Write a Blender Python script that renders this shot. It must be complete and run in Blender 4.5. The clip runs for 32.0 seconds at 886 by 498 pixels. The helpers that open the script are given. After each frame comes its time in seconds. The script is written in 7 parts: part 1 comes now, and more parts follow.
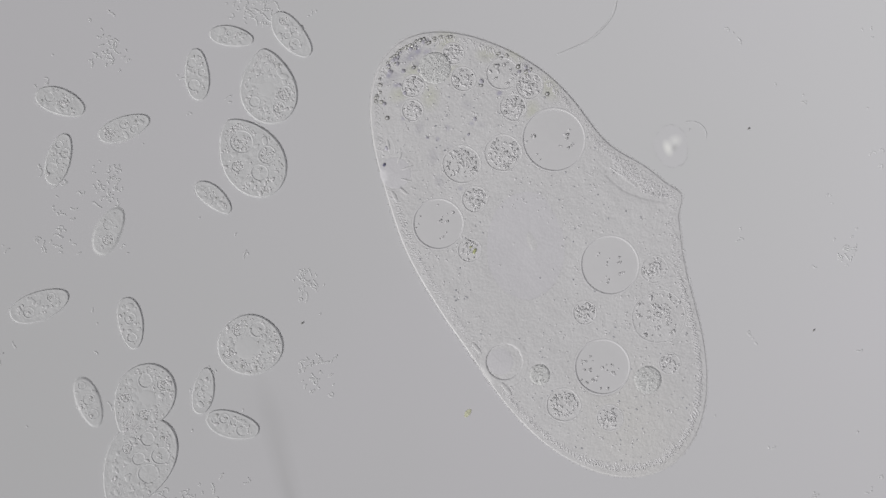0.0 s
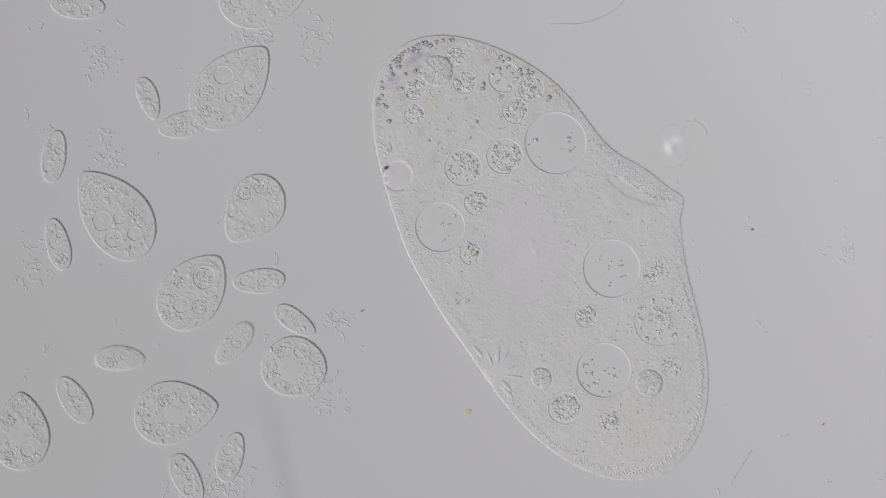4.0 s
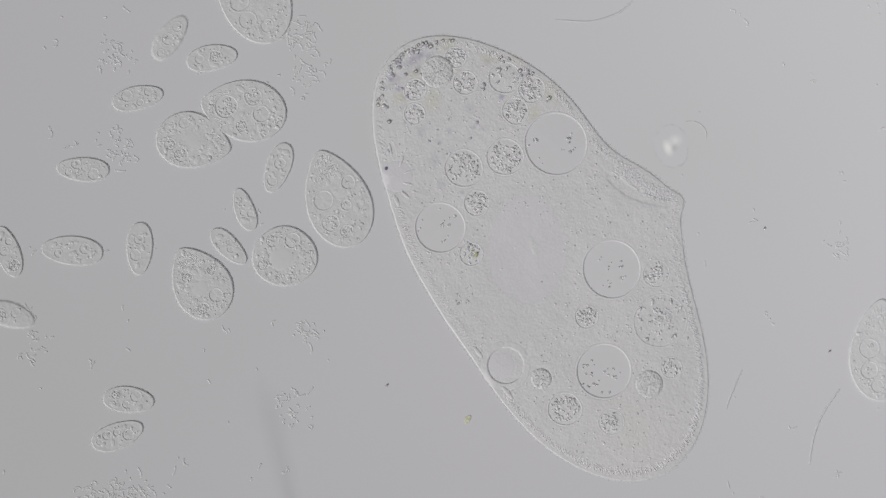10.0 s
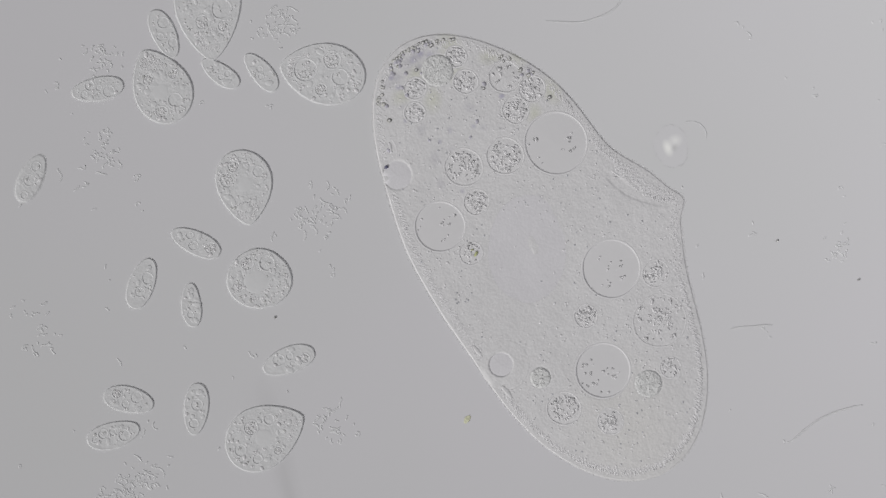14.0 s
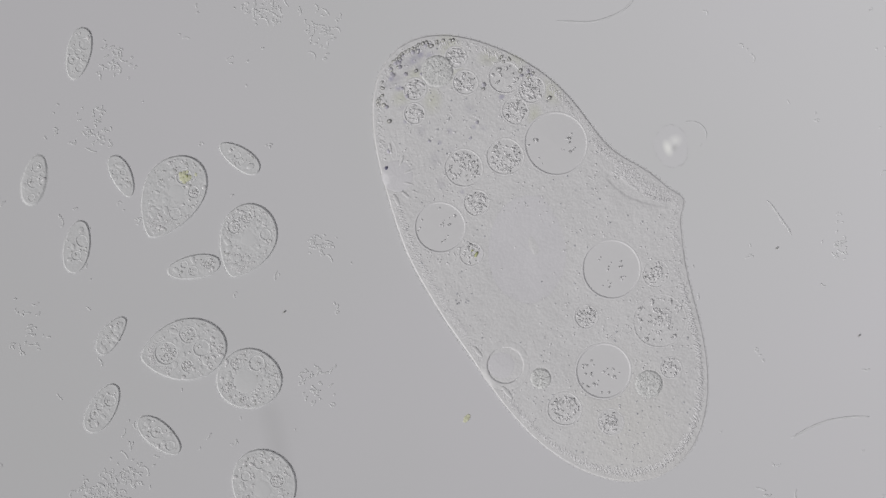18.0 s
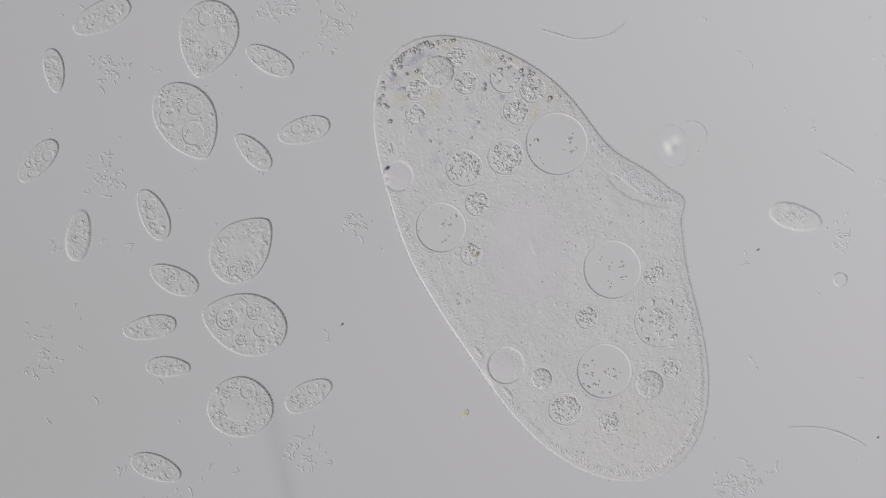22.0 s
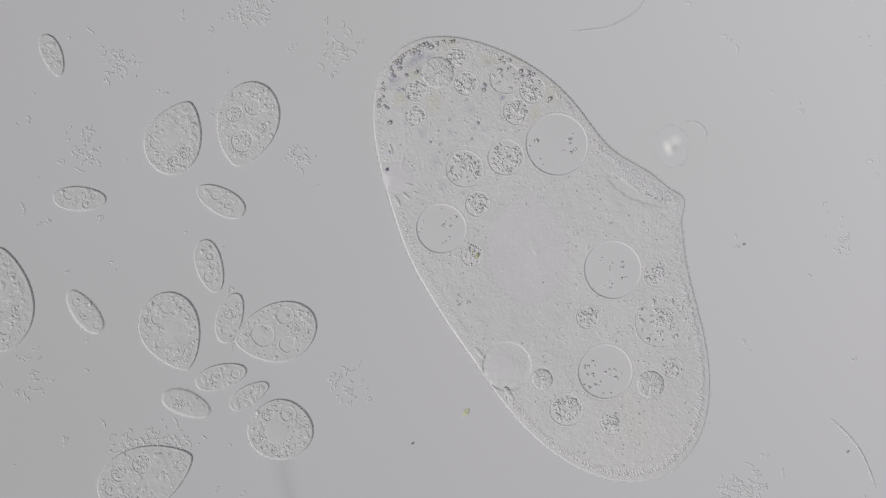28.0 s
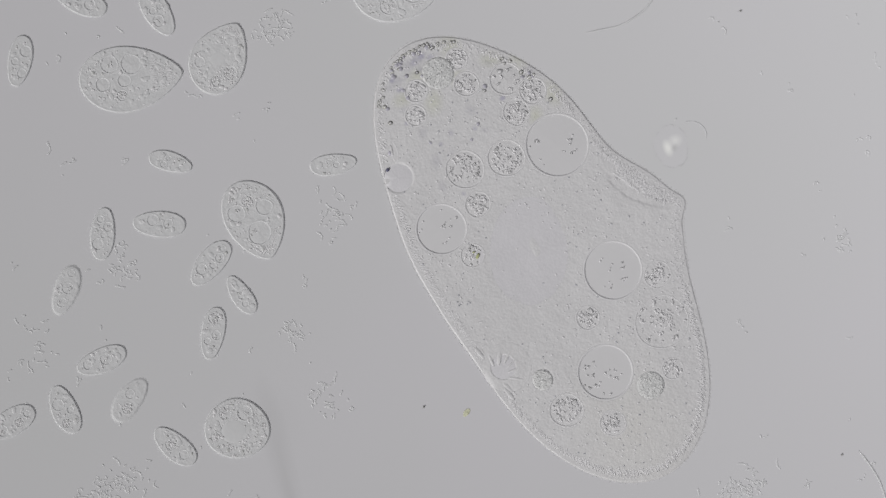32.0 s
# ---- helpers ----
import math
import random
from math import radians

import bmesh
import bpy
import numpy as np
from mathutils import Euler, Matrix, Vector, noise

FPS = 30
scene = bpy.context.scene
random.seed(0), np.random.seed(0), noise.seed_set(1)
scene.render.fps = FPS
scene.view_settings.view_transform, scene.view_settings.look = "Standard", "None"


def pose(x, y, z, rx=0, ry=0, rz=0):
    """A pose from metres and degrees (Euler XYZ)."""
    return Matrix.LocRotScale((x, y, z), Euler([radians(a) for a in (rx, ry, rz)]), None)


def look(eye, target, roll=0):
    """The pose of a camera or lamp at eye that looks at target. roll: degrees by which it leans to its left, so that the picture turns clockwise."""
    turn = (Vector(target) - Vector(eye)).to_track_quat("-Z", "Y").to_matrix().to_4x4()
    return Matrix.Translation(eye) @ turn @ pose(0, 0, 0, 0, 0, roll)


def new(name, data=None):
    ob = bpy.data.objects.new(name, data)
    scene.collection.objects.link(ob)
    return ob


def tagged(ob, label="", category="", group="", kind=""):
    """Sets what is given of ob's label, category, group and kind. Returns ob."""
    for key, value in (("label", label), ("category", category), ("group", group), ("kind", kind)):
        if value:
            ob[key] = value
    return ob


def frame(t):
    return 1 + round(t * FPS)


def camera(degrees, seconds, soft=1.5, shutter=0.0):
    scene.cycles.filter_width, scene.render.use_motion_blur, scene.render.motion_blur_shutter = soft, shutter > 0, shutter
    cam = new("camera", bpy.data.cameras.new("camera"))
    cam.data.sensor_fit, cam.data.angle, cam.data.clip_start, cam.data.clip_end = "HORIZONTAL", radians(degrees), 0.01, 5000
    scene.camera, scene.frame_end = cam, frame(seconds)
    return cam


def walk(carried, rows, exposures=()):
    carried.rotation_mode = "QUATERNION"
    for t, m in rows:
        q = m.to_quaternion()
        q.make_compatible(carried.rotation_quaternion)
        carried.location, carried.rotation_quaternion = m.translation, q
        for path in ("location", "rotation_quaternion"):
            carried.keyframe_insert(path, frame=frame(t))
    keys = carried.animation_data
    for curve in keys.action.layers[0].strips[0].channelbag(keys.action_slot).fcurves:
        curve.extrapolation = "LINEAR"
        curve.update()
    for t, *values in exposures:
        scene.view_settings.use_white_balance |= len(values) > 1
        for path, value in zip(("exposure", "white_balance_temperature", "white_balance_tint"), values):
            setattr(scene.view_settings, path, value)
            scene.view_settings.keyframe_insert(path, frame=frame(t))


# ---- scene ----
cam = camera(22, 32.0, soft=1.55)
walk(cam, [(0.0, pose(0, 0, 8.067)), (32.0, pose(0, 0, 8.067))])

# ---- light: even world light, a sun standing in for relief contrast, an added fill ----
world = bpy.data.worlds.new("lamp_field")
scene.world = world
world.use_nodes = True
world.node_tree.nodes["Background"].inputs["Color"].default_value = (1.0, 0.985, 1.0, 1)
world.node_tree.nodes["Background"].inputs["Strength"].default_value = 0.076
# added sun from the lower left: imitates the optical relief contrast by shading
lamp = new("relief_sun", bpy.data.lights.new("relief_sun", "SUN"))
lamp.data.energy, lamp.data.angle = 3.02, radians(3)
lamp.data.color = (1.0, 0.99, 0.97)
lamp.matrix_world = look((-3.95, -2.97, 2.8), (0, 0, 0))
# added fill, no real source: brightens the slide towards the upper right
field = new("upper_right_fill", bpy.data.lights.new("upper_right_fill", "AREA"))
field.data.shape, field.data.size, field.data.energy = "DISK", 1.2, 136
field.data.color = (1.0, 0.99, 1.0)
field.matrix_world = look((5.0, 2.4, 4.5), (1.7, 0.6, 0))


# ---- materials ----
def surface(name, colour, vary=0.06, grain=60.0, relief=0.15, rough=0.55, spots=12.0, sheer=0.0, gloss=0.25, tint=None):
    """Matt, slightly moist matter: two scales of colour change, fine relief; sheer lets part of the light through."""
    m = bpy.data.materials.new(name)
    m.use_nodes = True
    nt = m.node_tree
    b = nt.nodes["Principled BSDF"]
    b.inputs["Roughness"].default_value = rough
    b.inputs["Specular IOR Level"].default_value = gloss
    co = nt.nodes.new("ShaderNodeTexCoord")

    def cloud(scale, detail):
        n = nt.nodes.new("ShaderNodeTexNoise")
        n.inputs["Scale"].default_value, n.inputs["Detail"].default_value = scale, detail
        nt.links.new(co.outputs["Object"], n.inputs["Vector"])
        return n.outputs["Fac"]
    fine, broad = cloud(grain, 3.0), cloud(spots, 2.0)
    mix = nt.nodes.new("ShaderNodeMath")
    mix.operation = "ADD"
    nt.links.new(fine, mix.inputs[0])
    nt.links.new(broad, mix.inputs[1])
    ramp = nt.nodes.new("ShaderNodeMapRange")
    ramp.inputs["From Min"].default_value, ramp.inputs["From Max"].default_value = 0.7, 1.3
    nt.links.new(mix.outputs[0], ramp.inputs["Value"])
    mc = nt.nodes.new("ShaderNodeMix")
    mc.data_type = "RGBA"
    nt.links.new(ramp.outputs["Result"], mc.inputs["Factor"])
    other = tint or colour
    mc.inputs["A"].default_value = (*[c * (1 - vary) for c in colour], 1)
    mc.inputs["B"].default_value = (*[min(c * (1 + vary), 1) for c in other], 1)
    nt.links.new(mc.outputs["Result"], b.inputs["Base Color"])
    if relief:
        bump = nt.nodes.new("ShaderNodeBump")
        bump.inputs["Strength"].default_value, bump.inputs["Distance"].default_value = relief, 0.01
        lump = nt.nodes.new("ShaderNodeMath")
        lump.operation = "MULTIPLY_ADD"
        lump.inputs[1].default_value = 1.5
        nt.links.new(cloud(grain * 0.34, 2.0), lump.inputs[0])
        nt.links.new(fine, lump.inputs[2])
        nt.links.new(lump.outputs[0], bump.inputs["Height"])
        nt.links.new(bump.outputs["Normal"], b.inputs["Normal"])
    if sheer:
        clear = nt.nodes.new("ShaderNodeBsdfTransparent")
        both = nt.nodes.new("ShaderNodeMixShader")
        both.inputs["Fac"].default_value = sheer
        nt.links.new(b.outputs["BSDF"], both.inputs[1])
        nt.links.new(clear.outputs["BSDF"], both.inputs[2])
        nt.links.new(both.outputs["Shader"], nt.nodes["Material Output"].inputs["Surface"])
    return m


GREY = (0.60, 0.602, 0.617)


def shade(f, warm=0.0):
    return GREY[0] * f, GREY[1] * f, GREY[2] * f * (1 - warm)


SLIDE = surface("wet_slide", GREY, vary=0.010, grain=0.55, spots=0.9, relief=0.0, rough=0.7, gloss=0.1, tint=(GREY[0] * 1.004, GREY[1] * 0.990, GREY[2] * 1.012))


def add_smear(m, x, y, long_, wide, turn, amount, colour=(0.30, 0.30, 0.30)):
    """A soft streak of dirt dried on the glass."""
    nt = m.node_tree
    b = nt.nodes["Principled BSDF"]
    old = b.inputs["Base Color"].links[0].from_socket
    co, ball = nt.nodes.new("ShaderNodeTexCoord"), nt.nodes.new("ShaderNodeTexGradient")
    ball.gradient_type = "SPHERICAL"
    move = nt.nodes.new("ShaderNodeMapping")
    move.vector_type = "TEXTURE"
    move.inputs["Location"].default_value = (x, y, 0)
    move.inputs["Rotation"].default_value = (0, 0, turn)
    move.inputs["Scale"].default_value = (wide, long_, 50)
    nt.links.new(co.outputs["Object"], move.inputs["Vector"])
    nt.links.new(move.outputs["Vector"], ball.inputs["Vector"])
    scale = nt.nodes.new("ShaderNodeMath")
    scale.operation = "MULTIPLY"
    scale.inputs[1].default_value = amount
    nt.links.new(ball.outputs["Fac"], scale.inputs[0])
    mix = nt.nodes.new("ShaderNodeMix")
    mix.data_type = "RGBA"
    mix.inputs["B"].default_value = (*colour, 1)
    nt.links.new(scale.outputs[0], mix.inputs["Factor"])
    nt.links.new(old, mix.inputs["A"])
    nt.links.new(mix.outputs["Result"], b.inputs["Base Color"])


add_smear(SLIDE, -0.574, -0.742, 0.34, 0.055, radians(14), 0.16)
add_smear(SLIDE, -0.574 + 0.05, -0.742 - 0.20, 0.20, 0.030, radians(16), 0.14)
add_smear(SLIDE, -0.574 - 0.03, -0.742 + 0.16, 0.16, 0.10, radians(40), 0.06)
CYTO = surface("cytoplasm", (GREY[0] * 1.03, GREY[1] * 1.018, GREY[2] * 1.018), vary=0.035, grain=105.0, spots=9.0, relief=0.18, gloss=0.1)
SMOOTH = surface("nucleus_surface", (GREY[0] * 1.025, GREY[1] * 1.008, GREY[2] * 1.03), vary=0.03, grain=110.0, spots=9.0, relief=0.10, gloss=0.1)
CELL = surface("small_cell_cytoplasm", shade(1.02), vary=0.03, grain=90.0, spots=20.0, relief=0.16, gloss=0.1)
CLEAN = surface("small_cell_nucleus", shade(1.03), vary=0.015, grain=70.0, spots=14.0, relief=0.04, gloss=0.1)
COARSE = surface("granular_cytoplasm", shade(1.02), vary=0.04, grain=110.0, spots=22.0, relief=0.18, gloss=0.1)
CLEAR = surface("vacuole_fluid", (GREY[0] * 1.03, GREY[1] * 1.018, GREY[2] * 1.022), vary=0.01, grain=30.0, spots=8.0, relief=0.03, rough=0.5, gloss=0.1)
FOOD = surface("digesting_food", shade(0.99, 0.02), vary=0.06, grain=110.0, spots=30.0, relief=0.5)
DENSE = surface("packed_food", shade(1.0, 0.015), vary=0.04, grain=120.0, spots=30.0, relief=0.5)
GRAIN = surface("granule", shade(0.50, 0.0), vary=0.25, grain=90.0, relief=0.1, rough=0.3, gloss=0.5)
SPECKLE = surface("small_cell_granule", shade(0.85, 0.02), vary=0.15, grain=90.0, relief=0.1, rough=0.4, gloss=0.4)
DOT = surface("blue_grey_granule", (0.42, 0.425, 0.455), vary=0.2, grain=90.0, relief=0.1, rough=0.5)
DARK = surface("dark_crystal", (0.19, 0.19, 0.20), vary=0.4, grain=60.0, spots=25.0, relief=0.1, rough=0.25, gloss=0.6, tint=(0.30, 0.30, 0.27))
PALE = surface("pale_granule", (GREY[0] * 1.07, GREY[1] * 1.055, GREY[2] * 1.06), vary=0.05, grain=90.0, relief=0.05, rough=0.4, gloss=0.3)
INK = surface("blue_black_granule", (0.13, 0.13, 0.20), vary=0.2, grain=60.0, relief=0.1)
VIOLET = surface("violet_granule", (0.43, 0.42, 0.475), vary=0.2, grain=60.0, relief=0.1)
GREEN = surface("green_alga", (0.40, 0.42, 0.22), vary=0.25, grain=90.0, spots=40.0, relief=0.3, rough=0.35)
YELLOW = surface("yellow_green_speck", (0.60, 0.605, 0.45), vary=0.1, grain=80.0, spots=40.0, relief=0.3)
GERM = surface("bacteria", shade(1.03), vary=0.05, grain=60.0, relief=0.1, rough=0.4)
THREAD = surface("bacterial_thread", shade(0.98), vary=0.05, grain=80.0, relief=0.1, rough=0.4)
FUZZ = surface("white_fluff", (GREY[0] * 1.002, GREY[1] * 0.995, GREY[2] * 1.006), vary=0.004, grain=60.0, relief=0.0, rough=0.7, gloss=0.1)
add_smear(FUZZ, -0.012, -0.006, 0.036, 0.020, 0.35, 1.3, (0.82, 0.82, 0.81))
add_smear(FUZZ, 0.014, 0.020, 0.026, 0.030, 0.2, 0.9, (0.78, 0.78, 0.78))
add_smear(FUZZ, 0.012, -0.006, 0.018, 0.014, -0.5, 0.6, (0.48, 0.48, 0.48))

for x_, y_, r_ in ((-0.41, 0.714, 0.05), (-0.44, 0.685, 0.045), (-0.49, 0.625, 0.035), (-0.467, 0.525, 0.022), (-0.36, 0.69, 0.04), (-0.52, 0.60, 0.03), (-0.14, 0.61, 0.03), (-0.02, 0.655, 0.03), (-0.21, 0.33, 0.03), (-0.29, 0.36, 0.035),
                   (-0.33, 0.25, 0.03), (-0.18, 0.45, 0.022), (-0.35, 0.34, 0.04), (-0.12, 0.30, 0.03), (-0.40, 0.44, 0.03), (0.02, 0.20, 0.02), (-0.23, 0.52, 0.03)):
    # dull violet stains of pigment in the front half of the large cell
    add_smear(CYTO, x_, y_, r_, r_ * 0.7, 9 * x_, 0.46 if y_ > 0.6 else 0.32, (0.38, 0.37, 0.43))
for x_, y_, r_, k_ in ((-0.408, 0.662, 0.020, 1.0), (-0.480, 0.592, 0.017, 1.1), (-0.404, 0.712, 0.018, 1.4), (-0.428, 0.690, 0.017, 1.0), (-0.372, 0.706, 0.020, 0.8), (-0.116, 0.562, 0.014, 1.5), (-0.040, 0.606, 0.016, 1.3), (-0.455, 0.475, 0.013, 1.0),
                       (-0.235, 0.575, 0.010, 1.0), (-0.165, 0.690, 0.018, 0.6), (0.005, 0.555, 0.014, 0.6), (-0.508, 0.625, 0.013, 1.3), (-0.215, 0.455, 0.013, 0.8), (-0.300, 0.440, 0.016, 0.6), (-0.255, 0.225, 0.012, 0.7), (-0.335, 0.400, 0.012, 0.8)):
    add_smear(CYTO, x_, y_, r_, r_ * 0.85, 9 * x_, k_, (0.43, 0.42, 0.50))
for x_, y_, r_ in ((-0.30, 0.74, 0.07), (-0.05, 0.72, 0.07), (0.06, 0.58, 0.06), (-0.36, 0.55, 0.06), (-0.47, 0.56, 0.05), (-0.27, 0.63, 0.06), (-0.16, 0.70, 0.05), (-0.42, 0.64, 0.05), (0.0, 0.50, 0.05)):
    add_smear(CYTO, x_, y_, r_, r_ * 0.7, 9 * x_, 0.60, (0.54, 0.55, 0.45))
add_smear(CYTO, 0.34, -0.60, 0.34, 0.26, 0.4, 0.55, (0.625, 0.615, 0.60))
HAIR = surface("cilia", shade(0.95), vary=0.05, grain=60.0, relief=0.0, sheer=0.91)


# ---- mesh helpers ----
def part(name, mesh, material, parent, label="", at=(0, 0, 0), turn=0.0, kind=""):
    """One mesh object under a thing or a part."""
    ob = new(name, mesh)
    if not mesh.materials:
        mesh.materials.append(material)
    ob.parent = parent
    ob.matrix_basis = Matrix.Translation(at) @ Matrix.Rotation(turn, 4, "Z")
    return tagged(ob, label, kind=kind)


def solid(name, verts, faces, smooth=True):
    me = bpy.data.meshes.new(name)
    me.from_pydata([tuple(v) for v in verts], [], faces)
    if smooth:
        me.polygons.foreach_set("use_smooth", [True] * len(me.polygons))
    me.update()
    return me


def mound(name, edge, top, rings, segs, wobble=0.0, seed=0, dents=(), fringe_ridge=1.0, grooves=()):
    """A flat-bottomed body. edge(angles) gives its outline, top(share of the radius, radius there) its upper side;
    dents: x, y, radius and depth of the hollows in which its vacuoles lie; grooves: a line of points, half width and depth."""
    a = np.arange(segs) * (2 * math.pi / segs)
    ex, ey = edge(a)
    reach_ = np.hypot(ex, ey)
    s = np.array(rings)[:, None]
    x, y = s * ex, s * ey
    z = top(s, reach_[None, :] + 0 * s, a[None, :] + 0 * s)
    if wobble:
        k = 9.0 + seed % 5
        z = z + wobble * (1 - s ** 6) * (np.sin(x * k * 4.1 + seed) * np.sin(y * k * 3.7 + 2 * seed) + 0.5 * np.sin(x * k * 9 + y * k * 7 + seed))
    for px, py, r, d in dents:
        u = np.clip((r + 0.0045 - np.hypot(x - px, y - py)) / 0.0055, 0, 1)
        z = z - 1.7 * d * u * u * (3 - 2 * u)
    for line, half, deep in grooves:
        d = x * 0 + 9
        for (px, py), (qx, qy) in zip(line, line[1:]):
            u = np.clip(((x - px) * (qx - px) + (y - py) * (qy - py)) / ((qx - px) ** 2 + (qy - py) ** 2), 0, 1)
            d = np.minimum(d, np.hypot(x - px - u * (qx - px), y - py - u * (qy - py)))
        u = np.clip((half - d) / 0.007, 0, 1)
        z = z - deep * u * u * (3 - 2 * u)
    z = np.maximum(z, 0.0004)
    n = len(rings)
    zc = float(z[0].mean())
    verts = np.concatenate([[(0, 0, zc)], np.stack([x.ravel(), y.ravel(), z.ravel()], 1)])
    faces = []
    for p in range(segs):
        faces.append((0, 1 + p, 1 + (p + 1) % segs))
    for q in range(n - 1):
        lo, hi = 1 + q * segs, 1 + (q + 1) * segs
        for p in range(segs):
            k = (p + 1) % segs
            faces.append((lo + p, hi + p, hi + k, lo + k))
    # an added low ridge round the foot, shaped to shade like the optical fringe
    prev = 1 + (n - 1) * segs
    for grow, up in ((0.0008, 0.0002), (0.0024, 0.0009), (0.0036, 0.0011), (0.0055, 0.0009), (0.0085, 0.0003), (0.0110, 0.0), (0.0112, -0.0002)):
        base = len(verts)
        g = 1 + grow * fringe_ridge / reach_
        verts = np.concatenate([verts, np.stack([ex * g, ey * g, 0 * ex + up * fringe_ridge], 1)])
        for p in range(segs):
            k = (p + 1) % segs
            faces.append((prev + p, base + p, base + k, prev + k))
        prev = base
    faces.append(tuple(prev + p for p in reversed(range(segs))))
    return solid(name, verts.tolist(), faces)


def turned(name, profile, segs, squash=1.0, wobble=0.0, seed=0):
    """A round form from (radius, height) pairs, the first one on the axis."""
    r = random.Random(seed)
    ph = [r.uniform(0, 6.28) for _ in range(3)]
    verts, faces = [(0, 0, profile[0][1])], []
    for rad, z in profile[1:]:
        for j in range(segs):
            a = 2 * math.pi * j / segs
            q = rad * (1 + wobble * (math.sin(2 * a + ph[0]) + 0.6 * math.sin(3 * a + ph[1]) + 0.4 * math.sin(5 * a + ph[2])))
            verts.append((q * math.cos(a), q * math.sin(a) * squash, z))
    for j in range(segs):
        k = (j + 1) % segs
        faces.append((0, 1 + j, 1 + k))
        for i in range(len(profile) - 2):
            a, b = 1 + i * segs, 1 + (i + 1) * segs
            faces.append((a + j, b + j, b + k, a + k))
    last = 1 + (len(profile) - 2) * segs
    faces.append(tuple(last + j for j in reversed(range(segs))))
    return solid(name, verts, faces)


def hoop(name, r0, r1, shift=0.0, segs=64):
    """A flat ring with a sloping inner wall; its hole may lie off its middle."""
    prof = [(r0 - 0.0010, -0.005), (r0 - 0.0005, -0.0022), (r0 + 0.0030, 0.0001), (r0 + 0.0060, 0.0001), (r1, 0.0002), (r1 + 0.0045, 0.0001), (r1 + 0.0065, -0.0004), (r1 + 0.0067, -0.005)]
    n = len(prof)
    verts = [((shift if i < 4 else 0) + r * math.cos(2 * math.pi * j / segs), r * math.sin(2 * math.pi * j / segs), z) for i, (r, z) in enumerate(prof) for j in range(segs)]
    faces = [(i * segs + j, (i + 1) % n * segs + j, (i + 1) % n * segs + (j + 1) % segs, i * segs + (j + 1) % segs) for i in range(n) for j in range(segs)]
    return solid(name, verts, faces)


def bowl(name, radius, depth, segs=48, wobble=0.006, seed=0, dome=0.0):
    """A vacuole: a round hollow with a membrane that lies flush in the cell, its floor below."""
    w = min(depth * 1.25, radius * 0.22)
    return turned(name, [(0, dome - depth), (radius * 0.4, dome * 0.8 - depth), (radius * 0.7, dome * 0.3 - depth), (radius - w * 1.7, -depth), (radius - w * 1.25, -depth), (radius - w * 0.9, -depth * 0.88), (radius - w * 0.45, -depth * 0.45),
                         (radius - w * 0.1, 0.0), (radius, 0.0003), (radius + 0.0014, 0.0003), (radius + 0.0046, 0.0001), (radius + 0.0060, -0.0004), (radius + 0.0064, -depth - 0.003)], segs, 1.0, wobble, seed)


def drape(me, top, x, y):
    """Lay a flat form on the curved surface top(), about the point x, y."""
    z0 = top(x, y)
    for v in me.vertices:
        v.co.z += top(x + v.co.x, y + v.co.y) - z0
    me.update()
    return me


def unit_ball():
    bm = bmesh.new()
    bmesh.ops.create_icosphere(bm, subdivisions=2, radius=1.0)
    v = np.array([w.co[:] for w in bm.verts])
    f = np.array([[w.index for w in g.verts] for g in bm.faces])
    bm.free()
    return v, f


BALL_V, BALL_F = unit_ball()


def beads(name, items):
    """Many small rounded grains in one mesh; items: x, y, z, half length, half width, half height, turn."""
    vs, fs = [], []
    for i, (x, y, z, a, b, c, t) in enumerate(items):
        v = BALL_V * (a, b, c)
        ca, sa = math.cos(t), math.sin(t)
        vs.append(np.stack([v[:, 0] * ca - v[:, 1] * sa + x, v[:, 0] * sa + v[:, 1] * ca + y, v[:, 2] + z], 1))
        fs.append(BALL_F + i * len(BALL_V))
    return solid(name, np.concatenate(vs).tolist(), np.concatenate(fs).tolist())


def rope(name, lines, radius, sides=8, taper=0.0, flat=0.34):
    """Round threads in one mesh, each along a line of points, lying flat."""
    vs, fs = [], []
    for pts in lines:
        n, first = len(pts), len(vs)
        for i, p in enumerate(pts):
            p = Vector(p)
            d = (Vector(pts[min(i + 1, n - 1)]) - Vector(pts[max(i - 1, 0)])).normalized()
            side = Vector((-d.y, d.x, 0)).normalized()
            u = i / (n - 1)
            r = radius * (1 - taper * u) * min(1.0, 0.35 + 6 * min(u, 1 - u))
            for k in range(sides):
                a = 2 * math.pi * k / sides
                vs.append(p + side * r * math.cos(a) + Vector((0, 0, flat)) * r * math.sin(a))
        for i in range(n - 1):
            for k in range(sides):
                m, q = (k + 1) % sides, first + i * sides
                fs.append((q + k, q + m, q + sides + m, q + sides + k))
        fs.append(tuple(first + k for k in reversed(range(sides))))
        fs.append(tuple(first + (n - 1) * sides + k for k in range(sides)))
    return solid(name, vs, fs)


# ---- the slide ----
def build_slide():
    me = bpy.data.meshes.new("microscope_slide")
    bm = bmesh.new()
    bmesh.ops.create_cube(bm, size=1.0, matrix=Matrix.Translation((0, 0, -0.1)) @ Matrix.Diagonal((30, 20, 0.2, 1)))
    bmesh.ops.bevel(bm, geom=bm.edges[:], offset=0.02, segments=2, affect="EDGES")
    bm.to_mesh(me)
    bm.free()
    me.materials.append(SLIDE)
    tagged(new("ground", me), "pale grey wet glass microscope slide, evenly lit", "slide", kind="structure")


build_slide()


# ---- the large ciliate ----
AXIS = radians(118)
